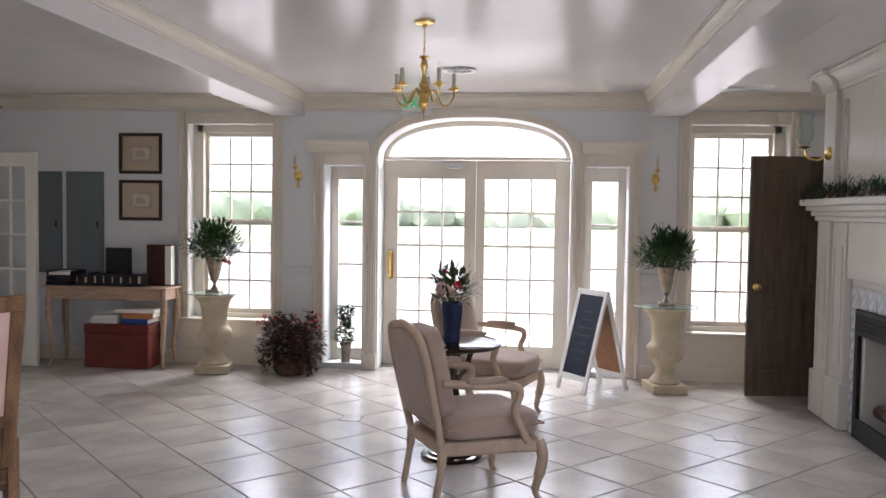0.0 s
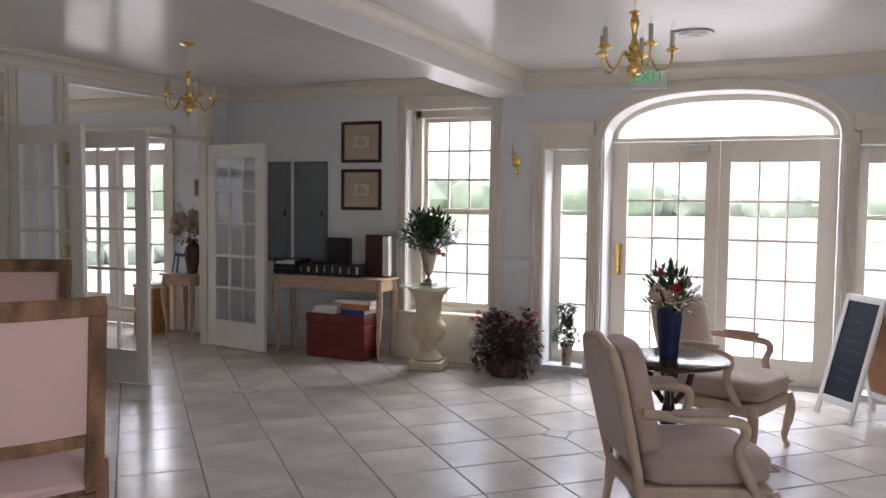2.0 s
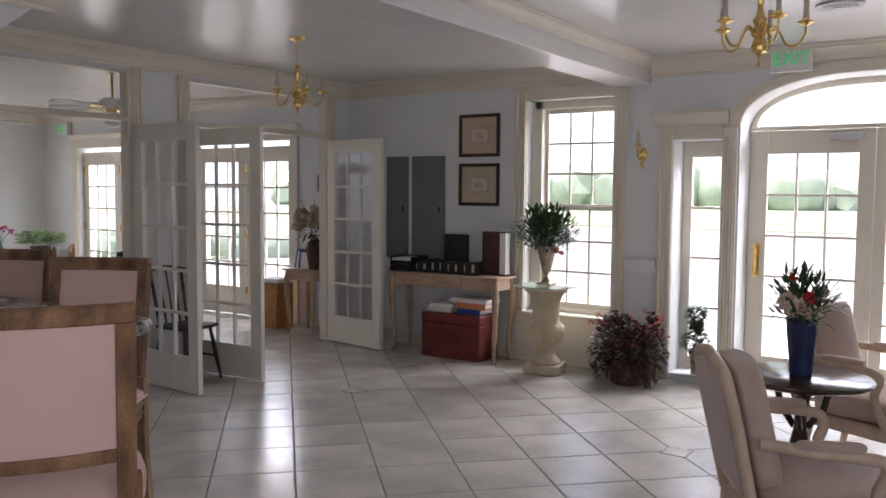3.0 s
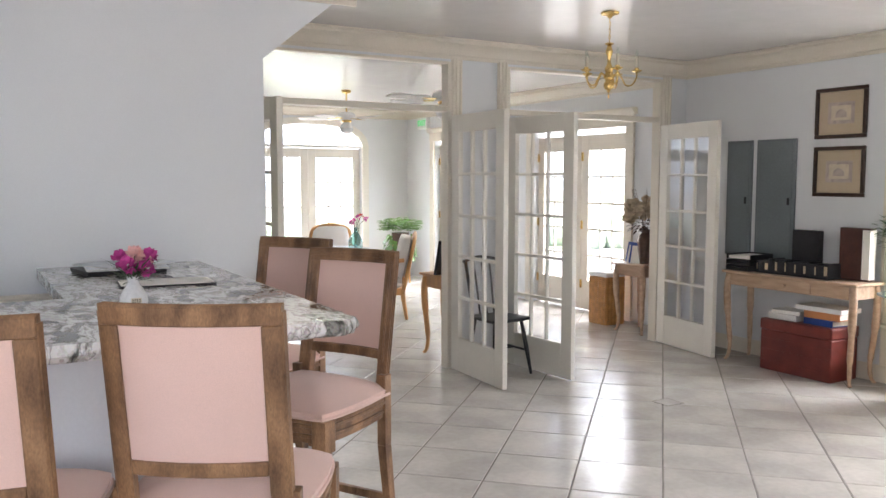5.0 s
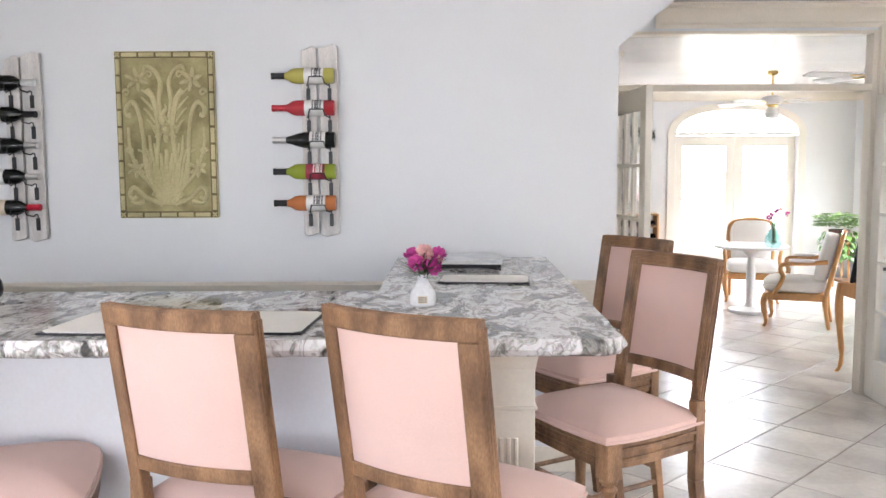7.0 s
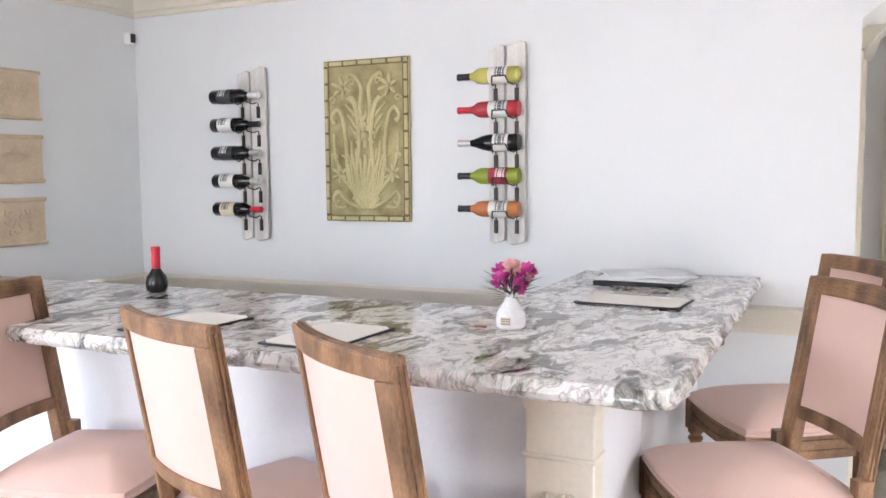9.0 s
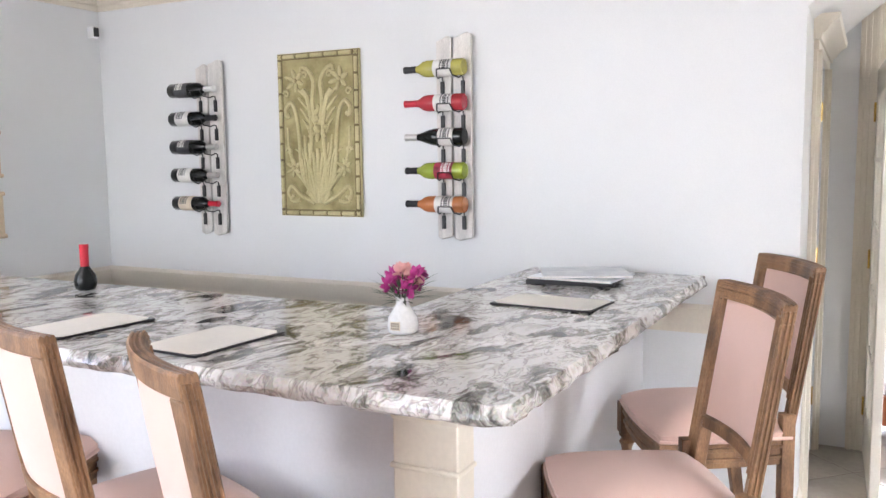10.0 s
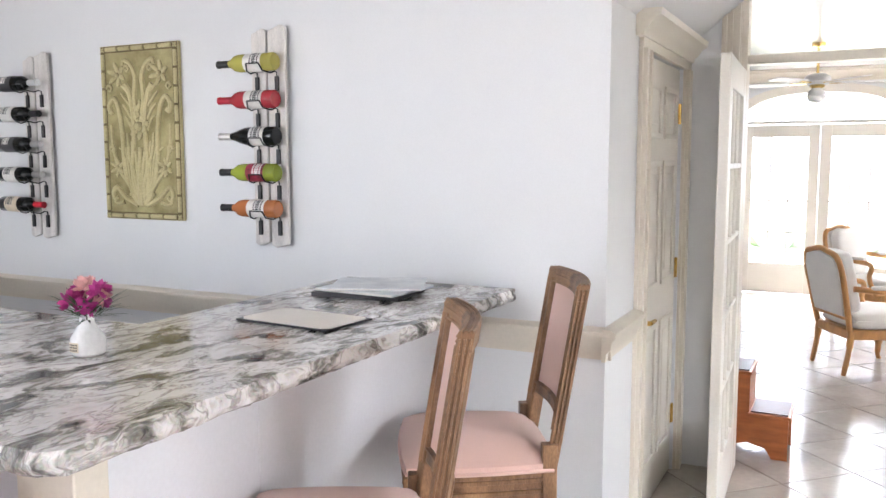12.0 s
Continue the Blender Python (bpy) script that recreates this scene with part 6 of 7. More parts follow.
cabriole_table("writing_desk", -4.10, -2.86, -0.40, -0.035, 0.775, PINE, "pale pine writing desk with cabriole legs and drawer", "desk")
e = thing("trunk", pose(-3.68, -0.40, 0), "red-brown leather trunk on the floor under a desk", "trunk")
bm = B()
bx(bm, 0, 0.64, 0, 0.33, 0.0, 0.33)
part("body", bm, REDTRUNK, e, bevel=0.012, seg=3)
bm = B()
bx(bm, -0.006, 0.646, -0.006, 0.336, 0.33, 0.42)
part("lid", bm, REDTRUNK, e, bevel=0.015, seg=3)
for z in (0.08, 0.17, 0.26):
    bm = B()
    bx(bm, 0.004, 0.636, -0.004, 0.001, z - 0.004, z + 0.004)
    part("seam", bm, REDTRUNK, e)


def book(x, y, z, w, d, h, turn, cover, label, pages=True, grp="books under the desk", nm="book"):
    e = thing(nm, pose(x, y, z, 0, 0, turn), label, "book", grp)
    bm = B()
    bx(bm, -w / 2, w / 2, -d / 2, d / 2, 0, h * 0.14)
    bx(bm, -w / 2, w / 2, -d / 2, d / 2, h * 0.86, h)
    bx(bm, -w / 2, w / 2, -d / 2, -d / 2 + 0.004, h * 0.14, h * 0.86)
    part("cover", bm, cover, e)
    if pages:
        bm = B()
        bx(bm, -w / 2 + 0.003, w / 2 - 0.003, -d / 2 + 0.004, d / 2 - 0.004, h * 0.14, h * 0.86)
        part("page_block", bm, PAPER, e)


book(-3.51, -0.25, 0.421, 0.26, 0.22, 0.045, 0, LABELW, "thick white book lying on a trunk")
book(-3.50, -0.25, 0.467, 0.24, 0.20, 0.03, 6, LABELW, "white paperback lying on a book")
book(-3.19, -0.24, 0.421, 0.26, 0.22, 0.05, -3, BLUEB, "dark blue book lying on a trunk")
book(-3.17, -0.24, 0.472, 0.30, 0.22, 0.055, 2, ORANGEBK, "thick orange book lying on a blue book")
book(-3.19, -0.24, 0.528, 0.40, 0.24, 0.035, -1, LABELW, "large pale album lying on an orange book")
# on the desk
for k in range(3):
    e = thing("letter_tray", pose(-3.96, -0.22, 0.776 + 0.048 * k, 0, 0, 3 * k - 3), "black wire letter tray with papers", "letter tray", "letter trays on the desk")
    bm = B()
    bx(bm, -0.12, 0.12, -0.15, 0.15, 0, 0.004)
    for a, b, c, d in ((-0.12, -0.114, -0.15, 0.15), (0.114, 0.12, -0.15, 0.15), (-0.114, 0.114, 0.144, 0.15)):
        bx(bm, a, b, c, d, 0.004, 0.042)
    part("tray", bm, BLACK, e)
    bm = B()
    bx(bm, -0.105, 0.105, -0.14, 0.14, 0.005, 0.03)
    part("papers", bm, LEATHER if k < 2 else PAPER, e)
xx = -3.80
rb = random.Random(15)
for k in range(22):
    w = rb.choice((0.022, 0.03, 0.038))
    if xx + w > -2.93:
        break
    hgt = rb.uniform(0.10, 0.125)
    mt = BLUEB if xx > -3.13 else LEATHER
    e = thing("binder", pose(xx, -0.33, 0.776), "small blue binder standing in a row on a desk" if mt is BLUEB else "small black binder standing in a row on a desk", "binder", "binders on the desk")
    bm = B()
    bx(bm, 0, w - 0.002, 0, 0.16, 0, hgt)
    part("cover", bm, mt, e, bevel=0.002)
    if k % 3 == 0:
        bm = B()
        bx(bm, 0.004, w - 0.006, -0.0015, 0.001, 0.03, hgt - 0.02)
        part("spine_label", bm, MATBOARD, e)
    xx += w
e = thing("display_case", pose(-3.47, -0.13, 0.776), "tall black presentation case standing on a desk", "case")
bm = B()
bx(bm, -0.12, 0.12, -0.035, 0.035, 0, 0.36)
part("case", bm, LEATHER, e, bevel=0.006)
e = thing("photo_album", pose(-3.04, -0.12, 0.776), "brown photo album standing upright with pale pages", "album")
bm = B()
bx(bm, -0.13, 0.12, -0.04, 0.04, 0, 0.40)
part("cover", bm, BROWNB, e, bevel=0.006)
bm = B()
bx(bm, 0.06, 0.122, -0.042, 0.036, 0.012, 0.388)
part("page_block", bm, PAPER, e)

# grey metal cabinets on the wall
for x0, x1 in ((-4.40, -4.13), (-4.08, -3.69)):
    e = thing("breaker_panel", pose(x0, 0, 0), "grey painted metal breaker panel on the wall", "breaker panel", "breaker panels")
    w = x1 - x0
    bm = B()
    bx(bm, 0, w, -0.022, -0.001, 0.87, 1.885)
    part("box", bm, GREYP, e, bevel=0.003)
    bm = B()
    bx(bm, 0.025, w - 0.025, -0.028, -0.022, 0.90, 1.86)
    d = part("door", bm, GREYP, e, bevel=0.003)
    bm = B()
    bx(bm, w - 0.065, w - 0.045, -0.036, -0.028, 1.33, 1.39)
    part("latch", bm, BLACK, d, bevel=0.002)
for z0, z1 in ((1.868, 2.267), (1.408, 1.805)):
    e = thing("framed_print", pose(-3.302, 0, (z0 + z1) / 2), "dark framed print with a wide tan mat", "picture", "framed prints")
    w, h2 = 0.222, (z1 - z0) / 2
    for a, b, c, d in ((-w, w, h2 - 0.03, h2), (-w, w, -h2, -h2 + 0.03), (-w, -w + 0.03, -h2 + 0.03, h2 - 0.03), (w - 0.03, w, -h2 + 0.03, h2 - 0.03)):
        bm = B()
        bx(bm, a, b, -0.028, -0.001, c, d)
        part("frame_side", bm, FRAMEW, e, bevel=0.006)
    bm = B()
    bx(bm, -w + 0.03, w - 0.03, -0.010, -0.002, -h2 + 0.03, h2 - 0.03)
    part("mat_board", bm, MATBOARD, e)
    bm = B()
    bx(bm, -0.115, 0.115, -0.0115, -0.010, -0.085, 0.085)
    part("border", bm, PRINTP, e)
    bm = B()
    bx(bm, -0.085, 0.085, -0.0125, -0.0115, -0.058, 0.058)
    pr = part("print", bm, LABELC, e)
    bm = B()
    prism(bm, [(-0.05, -0.035), (0.05, -0.035), (0.045, 0.0), (0.02, 0.022), (-0.01, 0.03), (-0.045, 0.005)], 0.0126, 0.0132, XZ)
    part("motif", bm, PRINTP, pr)
    bm = B()
    bx(bm, -w + 0.03, w - 0.03, -0.0155, -0.0140, -h2 + 0.03, h2 - 0.03)
    ob = part("glazing", bm, GLASS, e)
    ob.visible_shadow = False


# ---- lamps ----
def candle(bm_sleeve, bm_bulb, x, y, z):
    lathe(bm_sleeve, [(0, 0), (0.011, 0), (0.011, 0.075), (0, 0.075)], 10, Matrix.Translation((x, y, z)))
    lathe(bm_bulb, [(0, 0.075), (0.007, 0.078), (0.011, 0.092), (0.008, 0.112), (0, 0.128)], 10, Matrix.Translation((x, y, z)))


def chandelier(turn):
    e = thing("chandelier", pose(0, 0, 0, 0, 0, turn), "polished brass candle chandelier hanging by a chain", "chandelier", "brass chandeliers")
    bm = B()
    lathe(bm, [(0, 0), (0.062, 0), (0.058, -0.012), (0.02, -0.022), (0.012, -0.035), (0, -0.036)], 24)
    part("canopy", bm, BRASS, e)
    for k in range(7):
        bm = B()
        c = Vector((0, 0, -0.052 - 0.0215 * k))
        pts = []
        for i in range(9):
            a = 6.2832 * i / 8
            pts.append(c + (Vector((0.006 * math.cos(a), 0, 0.0145 * math.sin(a))) if k % 2 else Vector((0, 0.006 * math.cos(a), 0.0145 * math.sin(a)))))
        tube(bm, pts, 0.002, 5)
        part("chain_link", bm, BRASS, e)
    bm = B()
    lathe(bm, [(0, -0.19), (0.006, -0.19), (0.03, -0.20), (0.03, -0.205), (0.012, -0.215), (0.020, -0.235), (0.024, -0.255), (0.014, -0.285), (0.011, -0.32), (0.018, -0.345), (0.030, -0.365), (0.022, -0.39), (0.034, -0.41), (0.036, -0.425), (0.022, -0.44), (0.030, -0.46), (0.034, -0.478), (0.028, -0.497), (0.010, -0.507), (0.012, -0.515), (0, -0.53)], 24)
    part("column", bm, BRASS, e)
    bm = B()
    pts = [(0, 0.016 * math.cos(6.2832 * i / 10), -0.545 + 0.016 * math.sin(6.2832 * i / 10)) for i in range(11)]
    tube(bm, pts, 0.003, 5)
    part("ring", bm, BRASS, e)
    for k in range(5):
        a = radians(72 * k + 8)
        c, s = math.cos(a), math.sin(a)
        bm = B()
        tube(bm, curve_pts([(r * c, r * s, z) for r, z in ((0.025, -0.42), (0.06, -0.395), (0.085, -0.43), (0.11, -0.475), (0.15, -0.475), (0.178, -0.43), (0.18, -0.395))], 5), 0.0055, 7)
        lathe(bm, [(0, -0.398), (0.012, -0.396), (0.036, -0.385), (0.034, -0.38), (0.014, -0.384), (0.015, -0.365), (0, -0.365)], 14, Matrix.Translation((0.18 * c, 0.18 * s, 0)))
        arm = part("arm", bm, BRASS, e)
        b1, b2 = B(), B()
        candle(b1, b2, 0.18 * c, 0.18 * s, -0.368)
        part("candle_sleeve", b1, WAX, arm)
        part("bulb", b2, CLEAR, arm)
    return e


c0 = chandelier(10)
c0.matrix_basis = pose(-0.065, -3.0, ZC - 0.0005, 0, 0, 10)
copy_thing(c0, pose(-3.46, -2.27, ZC - 0.0005, 0, 0, 40))
for x in (-1.70, 1.68):
    e = thing("wall_sconce", pose(x, 0, 1.885) @ Matrix.Diagonal((1.2, 1.2, 1.2, 1)), "polished brass candle wall sconce", "wall lamp", "brass sconces")
    bm = B()
    lathe(bm, [(0, 0), (0.03, 0), (0.026, 0.012), (0.01, 0.02), (0, 0.022)], 20, Matrix.Translation((0, 0, -0.02)) @ Matrix.Diagonal((1, 1, 1.6, 1)) @ pose(0, 0, 0, 90))
    lathe(bm, [(0, -0.12), (0.008, -0.115), (0.015, -0.09), (0.006, -0.07), (0.009, -0.055)], 12, Matrix.Translation((0, -0.014, 0)))
    part("backplate", bm, BRASS, e)
    bm = B()
    tube(bm, curve_pts([(0, -0.02, -0.03), (0, -0.07, -0.055), (0, -0.105, -0.02), (0, -0.10, 0.03)]), 0.006, 8)
    lathe(bm, [(0, 0.028), (0.03, 0.04), (0.013, 0.045), (0.013, 0.06), (0, 0.06)], 14, Matrix.Translation((0, -0.10, 0)))
    arm = part("arm", bm, BRASS, e)
    b1, b2 = B(), B()
    candle(b1, b2, 0, -0.10, 0.055)
    part("candle_sleeve", b1, WAX, arm)
    part("bulb", b2, CLEAR, arm)

e = thing("exit_sign", pose(-0.545, -0.06, 2.545), "white exit sign with green letters over the doors", "exit sign")
bm = B()
bx(bm, -0.145, 0.145, -0.018, 0.018, -0.085, 0.085)
part("case", bm, SIGNW, e, bevel=0.004)
bm = B()
bx(bm, -0.14, 0.14, 0.018, 0.058, -0.03, 0.03)
part("mount", bm, SIGNW, e)
bm = B()
bx(bm, -0.148, 0.148, -0.03, 0.02, -0.098, -0.086)
part("lower_edge", bm, SIGNW, e)


def lettering(text, parent, m, size, material, name="lettering"):
    cu = bpy.data.curves.new(name, "FONT")
    cu.body, cu.size, cu.align_x, cu.align_y, cu.extrude = text, size, "CENTER", "CENTER", 0.002
    ob = new(name, cu)
    cu.materials.append(material)
    ob.parent = parent
    ob.matrix_basis = m
    return ob


lettering("EXIT", e, Matrix.Translation((0, -0.021, 0)) @ pose(0, 0, 0, 90) @ Matrix.Diagonal((1.12, 1.25, 1, 1)), 0.115, GREENGLOW)
e = thing("ceiling_diffuser", pose(-0.02, -1.35, ZC), "round white ceiling air diffuser", "vent")
for r0, r1, z in ((0.0, 0.04, -0.02), (0.055, 0.085, -0.014), (0.10, 0.135, -0.006)):
    bm = B()
    lathe(bm, [(r0, z), (r1, z - 0.006), (r1, z + 0.001), (r0, z + 0.004)], 32)
    part("ring", bm, SIGNW, e)
e = thing("ceiling_vent", pose(2.33, -0.42, ZC), "slotted ceiling air vent with dark gaps", "vent")
bm = B()
bx(bm, -0.26, 0.26, -0.07, 0.07, -0.005, -0.0005)
part("frame", bm, SIGNW, e)
bm = B()
bx(bm, -0.245, 0.0, -0.055, 0.055, -0.0062, -0.005)
part("opening", bm, SOOT, e)
for k in range(5):
    bm = B()
    bx(bm, -0.245, 0.245, -0.05 + 0.022 * k, -0.044 + 0.022 * k, -0.010, -0.0062)
    part("slat", bm, SIGNW, e)

# ---- dark door standing open before the east window ----
e = thing("door_20", Matrix.Translation((3.185, -0.52, 0.008)) @ pose(0, 0, 0, 0, 0, 186), "open dark-stained six-panel door with a brass knob", "door", "", "structure")
bm = B()
bx(bm, 0, 0.81, -0.02, 0.02, 0, 2.03)
part("leaf", bm, DARKDOOR, e, bevel=0.003)
for x0, x1 in ((0.11, 0.37), (0.44, 0.70)):
    for z0, z1 in ((0.22, 0.80), (0.95, 1.62), (1.72, 1.93)):
        bm = B()
        for q0, q1, w0, w1 in ((x0, x1, z0, z0 + 0.02), (x0, x1, z1 - 0.02, z1), (x0, x0 + 0.02, z0 + 0.02, z1 - 0.02), (x1 - 0.02, x1, z0 + 0.02, z1 - 0.02)):
            bx(bm, q0, q1, 0.02, 0.03, w0, w1)
        bx(bm, x0 + 0.05, x1 - 0.05, 0.02, 0.027, z0 + 0.05, z1 - 0.05)
        part("panel", bm, DARKDOOR, e, bevel=0.004)
bm = B()
lathe(bm, [(0, 0), (0.03, 0), (0.03, 0.006), (0.012, 0.012), (0.012, 0.035), (0.028, 0.05), (0.028, 0.06), (0.015, 0.07), (0, 0.071)], 18, Matrix.Translation((0.745, 0.02, 0.93)) @ pose(0, 0, 0, -90))
part("knob", bm, BRASS, e, "brass door knob")

# ---- fireplace on the east wall ----
MW = mat("white_mantel_paint", (0.72, 0.69, 0.63), 0.35, var=0.04, bump=0.02, fine=0.03)
e = thing("fireplace", Matrix.Identity(4), "white panelled fireplace with blue and white tiles", "fireplace")
FX, Y1 = 2.80, -1.02
Y2 = -3.55
bm = B()
bx(bm, FX + 0.06, XR - 0.002, Y2, -1.90, 1.0, ZC - 0.152)
bx(bm, FX + 0.06, XR - 0.002, -1.90, Y1, 0, ZC - 0.152)
bx(bm, FX + 0.06, XR - 0.002, Y2, Y2 + 0.88, 0, 1.0)
part("chimney_breast", bm, MW, e, bevel=0.003)
for ya, yb in ((-1.30, Y1), (-1.64, -1.36)):
    bm = B()
    bx(bm, FX, FX + 0.058, ya, yb, 0.002, 1.50)
    part("pilaster", bm, MW, e, bevel=0.004)
    bm = B()
    bx(bm, FX - 0.03, FX + 0.058, ya - 0.012, yb + 0.012, 0.003, 0.34)
    part("plinth", bm, MW, e, bevel=0.01)
    for q0, q1, w0, w1 in ((ya + 0.05, yb - 0.05, 0.44, 0.46), (ya + 0.05, yb - 0.05, 1.30, 1.32), (ya + 0.05, ya + 0.07, 0.46, 1.30), (yb - 0.07, yb - 0.05, 0.46, 1.30)):
        bm = B()
        bx(bm, FX - 0.012, FX - 0.0005, q0, q1, w0, w1)
        part("panel_bead", bm, MW, e)
bm = B()
bx(bm, FX + 0.01, FX + 0.058, Y2, -1.645, 1.10, 1.50)
part("frieze", bm, MW, e, bevel=0.004)
bm = B()
for z0, z1, g in ((1.50, 1.54, 0.025), (1.54, 1.58, 0.05), (1.58, 1.62, 0.085)):
    bx(bm, FX - g, FX + 0.10, Y2, Y1 + g * 0.6, z0, z1)
part("bed_moulding", bm, MW, e, bevel=0.012, seg=3)
bm = B()
bx(bm, FX - 0.125, FX + 0.10, Y2, Y1 + 0.08, 1.62, 1.67)
part("mantel_shelf", bm, MW, e, bevel=0.014, seg=3)
bm = B()
bx(bm, FX + 0.02, FX + 0.059, -1.28, Y1 - 0.02, 1.671, ZC - 0.152)
part("overmantel_pilaster", bm, MW, e, bevel=0.004)
for y in (-1.36, -1.43):
    bm = B()
    bx(bm, FX + 0.045, FX + 0.0595, y - 0.012, y + 0.012, 1.75, 2.40)
    part("panel_bead", bm, MW, e)
bm = B()
run(bm, CROWN, (FX + 0.06, Y2, ZC - 0.002), (FX + 0.06, Y1, ZC - 0.002), (-1, 0, 0))
run(bm, CROWN, (FX + 0.02, -1.30, ZC - 0.002), (FX + 0.02, Y1 + 0.03, ZC - 0.002), (-1, 0, 0))
run(bm, CROWN, (FX - 0.08, Y1, ZC - 0.002), (XR, Y1, ZC - 0.002), (0, 1, 0))
part("cornice", bm, MW, e)
tb = B()
bx(tb, -0.006, 0.0, -0.072, 0.072, -0.072, 0.072)
tl = None
for k in range(7):
    m = pose(FX + 0.052, -1.72, 0.075 + 0.15 * k)
    if tl is None:
        tl = part("delft_tile", tb, DELFT, e, smooth=False, at=m)
    else:
        piece("delft_tile", tl.data, e, m)
for k in range(9):
    piece("delft_tile", tl.data, e, pose(FX + 0.052, -1.87 - 0.15 * k, 0.975))
bm = B()
bx(bm, FX + 0.052, FX + 0.0595, -1.90, -1.645, 0.0, 1.10)
bx(bm, FX + 0.052, FX + 0.0595, Y2, -1.90, 0.90, 1.10)
part("tile_bed", bm, MW, e)
bm = B()
bx(bm, FX + 0.02, FX + 0.05, Y2 + 0.4, -1.80, 0.72, 0.898)
bx(bm, FX + 0.02, FX + 0.05, -1.86, -1.80, 0.0, 0.72)
bx(bm, FX + 0.02, FX + 0.05, Y2 + 0.4, -1.861, 0.0, 0.14)
fb = part("firebox_front", bm, SOOT, e, bevel=0.004)
for k in range(4):
    bm = B()
    bx(bm, FX + 0.008, FX + 0.022, Y2 + 0.45, -1.87, 0.755 + 0.032 * k, 0.768 + 0.032 * k)
    part("louvre", bm, SOOT, fb)
bm = B()
bx(bm, XR - 0.06, XR - 0.04, Y2 + 0.9, -1.905, 0.0, 0.9)
part("firebox_back", bm, SOOT, e)
bm = B()
tube(bm, [(FX + 0.15, -1.95, 0.21), (FX + 0.16, -2.6, 0.22)], [0.05, 0.06], 10)
tube(bm, [(FX + 0.24, -2.0, 0.30), (FX + 0.2, -2.55, 0.31)], [0.045, 0.04], 10)
part("log", bm, BROWNV, e)
rn = random.Random(8)
e = thing("mantel_garland", pose(FX - 0.06, Y1 + 0.02, 1.671), "dark green fir garland with cones along the mantel", "garland")
bm = B()
for k in range(1500):
    y = -rn.random() * 1.9
    c = Vector((rn.gauss(0, 0.035) + 0.015 * math.sin(y * 9), y + 0.05, 0.02 + abs(rn.gauss(0, 0.04)) + 0.015 * math.sin(y * 14)))
    leaf_card(bm, c, (rn.gauss(0, 1), rn.gauss(0, 1), rn.gauss(0.3, 0.7)), 0.06, 0.008, curl=0.1)
part("needles", bm, FIR, e)
for k in range(9):
    bm = B()
    lathe(bm, [(0, -0.03), (0.018, -0.02), (0.022, 0), (0.014, 0.02), (0, 0.03)], 10, Matrix.Translation((-0.07 + 0.02 * rn.random(), -0.05 - 0.2 * k, 0.022)) @ pose(0, 0, 0, rn.uniform(60, 120), 0, rn.uniform(0, 180)))
    part("cone", bm, BROWNV, e)
e = thing("hurricane_sconce", pose(FX + 0.02, -1.17, 2.02) @ Matrix.Diagonal((1.6, 1.6, 1.6, 1)), "brass wall sconce with a clear hurricane shade", "wall lamp")
bm = B()
lathe(bm, [(0, 0), (0.035, 0), (0.03, 0.012), (0, 0.02)], 18, pose(0, 0, 0, 0, -90, 0))
tube(bm, curve_pts([(-0.01, 0, 0), (-0.05, 0, -0.03), (-0.10, 0, -0.02), (-0.115, 0, 0.02)]), 0.006, 8)
lathe(bm, [(0, 0.02), (0.03, 0.03), (0.012, 0.036), (0, 0.04)], 14, Matrix.Translation((-0.115, 0, 0)))
part("bracket", bm, BRASS, e)
bm = B()
lathe(bm, [(0.02, 0.04), (0.042, 0.08), (0.038, 0.12), (0.030, 0.15), (0.042, 0.19), (0.040, 0.19), (0.028, 0.15), (0.036, 0.12), (0.040, 0.08), (0.018, 0.042)], 20, Matrix.Translation((-0.115, 0, 0)))
ob = part("shade", bm, CLEAR, e, "clear glass hurricane shade")
ob.visible_shadow = False

# ---- sunroom ----
sc = armchair(HONEY, WHITECLOTH, "honey wood armchair with plump white cushions", "sunroom armchairs")
sc.matrix_basis = facing(-7.55, -1.98, -0.45, -0.89)
copy_thing(sc, facing(-7.66, -3.72, -0.5, 0.87))
copy_thing(sc, facing(-9.12, -1.88, 0.95, -0.3))
copy_thing(sc, facing(-9.6, -3.65, 0.5, 0.86))
e = thing("breakfast_table", pose(-8.26, -2.20, 0), "round white pedestal table between sunroom chairs", "table")
bm = B()
lathe(bm, [(0, 0.70), (0.38, 0.70), (0.39, 0.71), (0.39, 0.72), (0.38, 0.73), (0, 0.73)], 40)
part("tabletop", bm, SIGNW, e)
bm = B()
lathe(bm, [(0, 0), (0.22, 0), (0.22, 0.03), (0.06, 0.06), (0.04, 0.12), (0.05, 0.4), (0.035, 0.6), (0.12, 0.699), (0, 0.699)], 24)
part("pedestal", bm, SIGNW, e)
e = thing("glass_bottle_vase", pose(-8.0, -2.07, 0.731), "pale green glass bottle vase on a table", "vase")
bm = B()
lathe(bm, [(0, 0), (0.07, 0), (0.085, 0.03), (0.085, 0.10), (0.05, 0.17), (0.024, 0.20), (0.024, 0.25), (0.030, 0.255), (0.020, 0.25), (0.02, 0.20), (0.045, 0.165), (0.08, 0.10), (0, 0.01)], 24)
ob = part("body", bm, pane_glass("aqua_glass", (0.70, 0.85, 0.84), 0.02, 0.08), e)
rn = random.Random(21)
e = thing("red_orchid", pose(-8.0, -2.07, 0.96), "sprig of crimson orchids in a glass vase", "flowers")
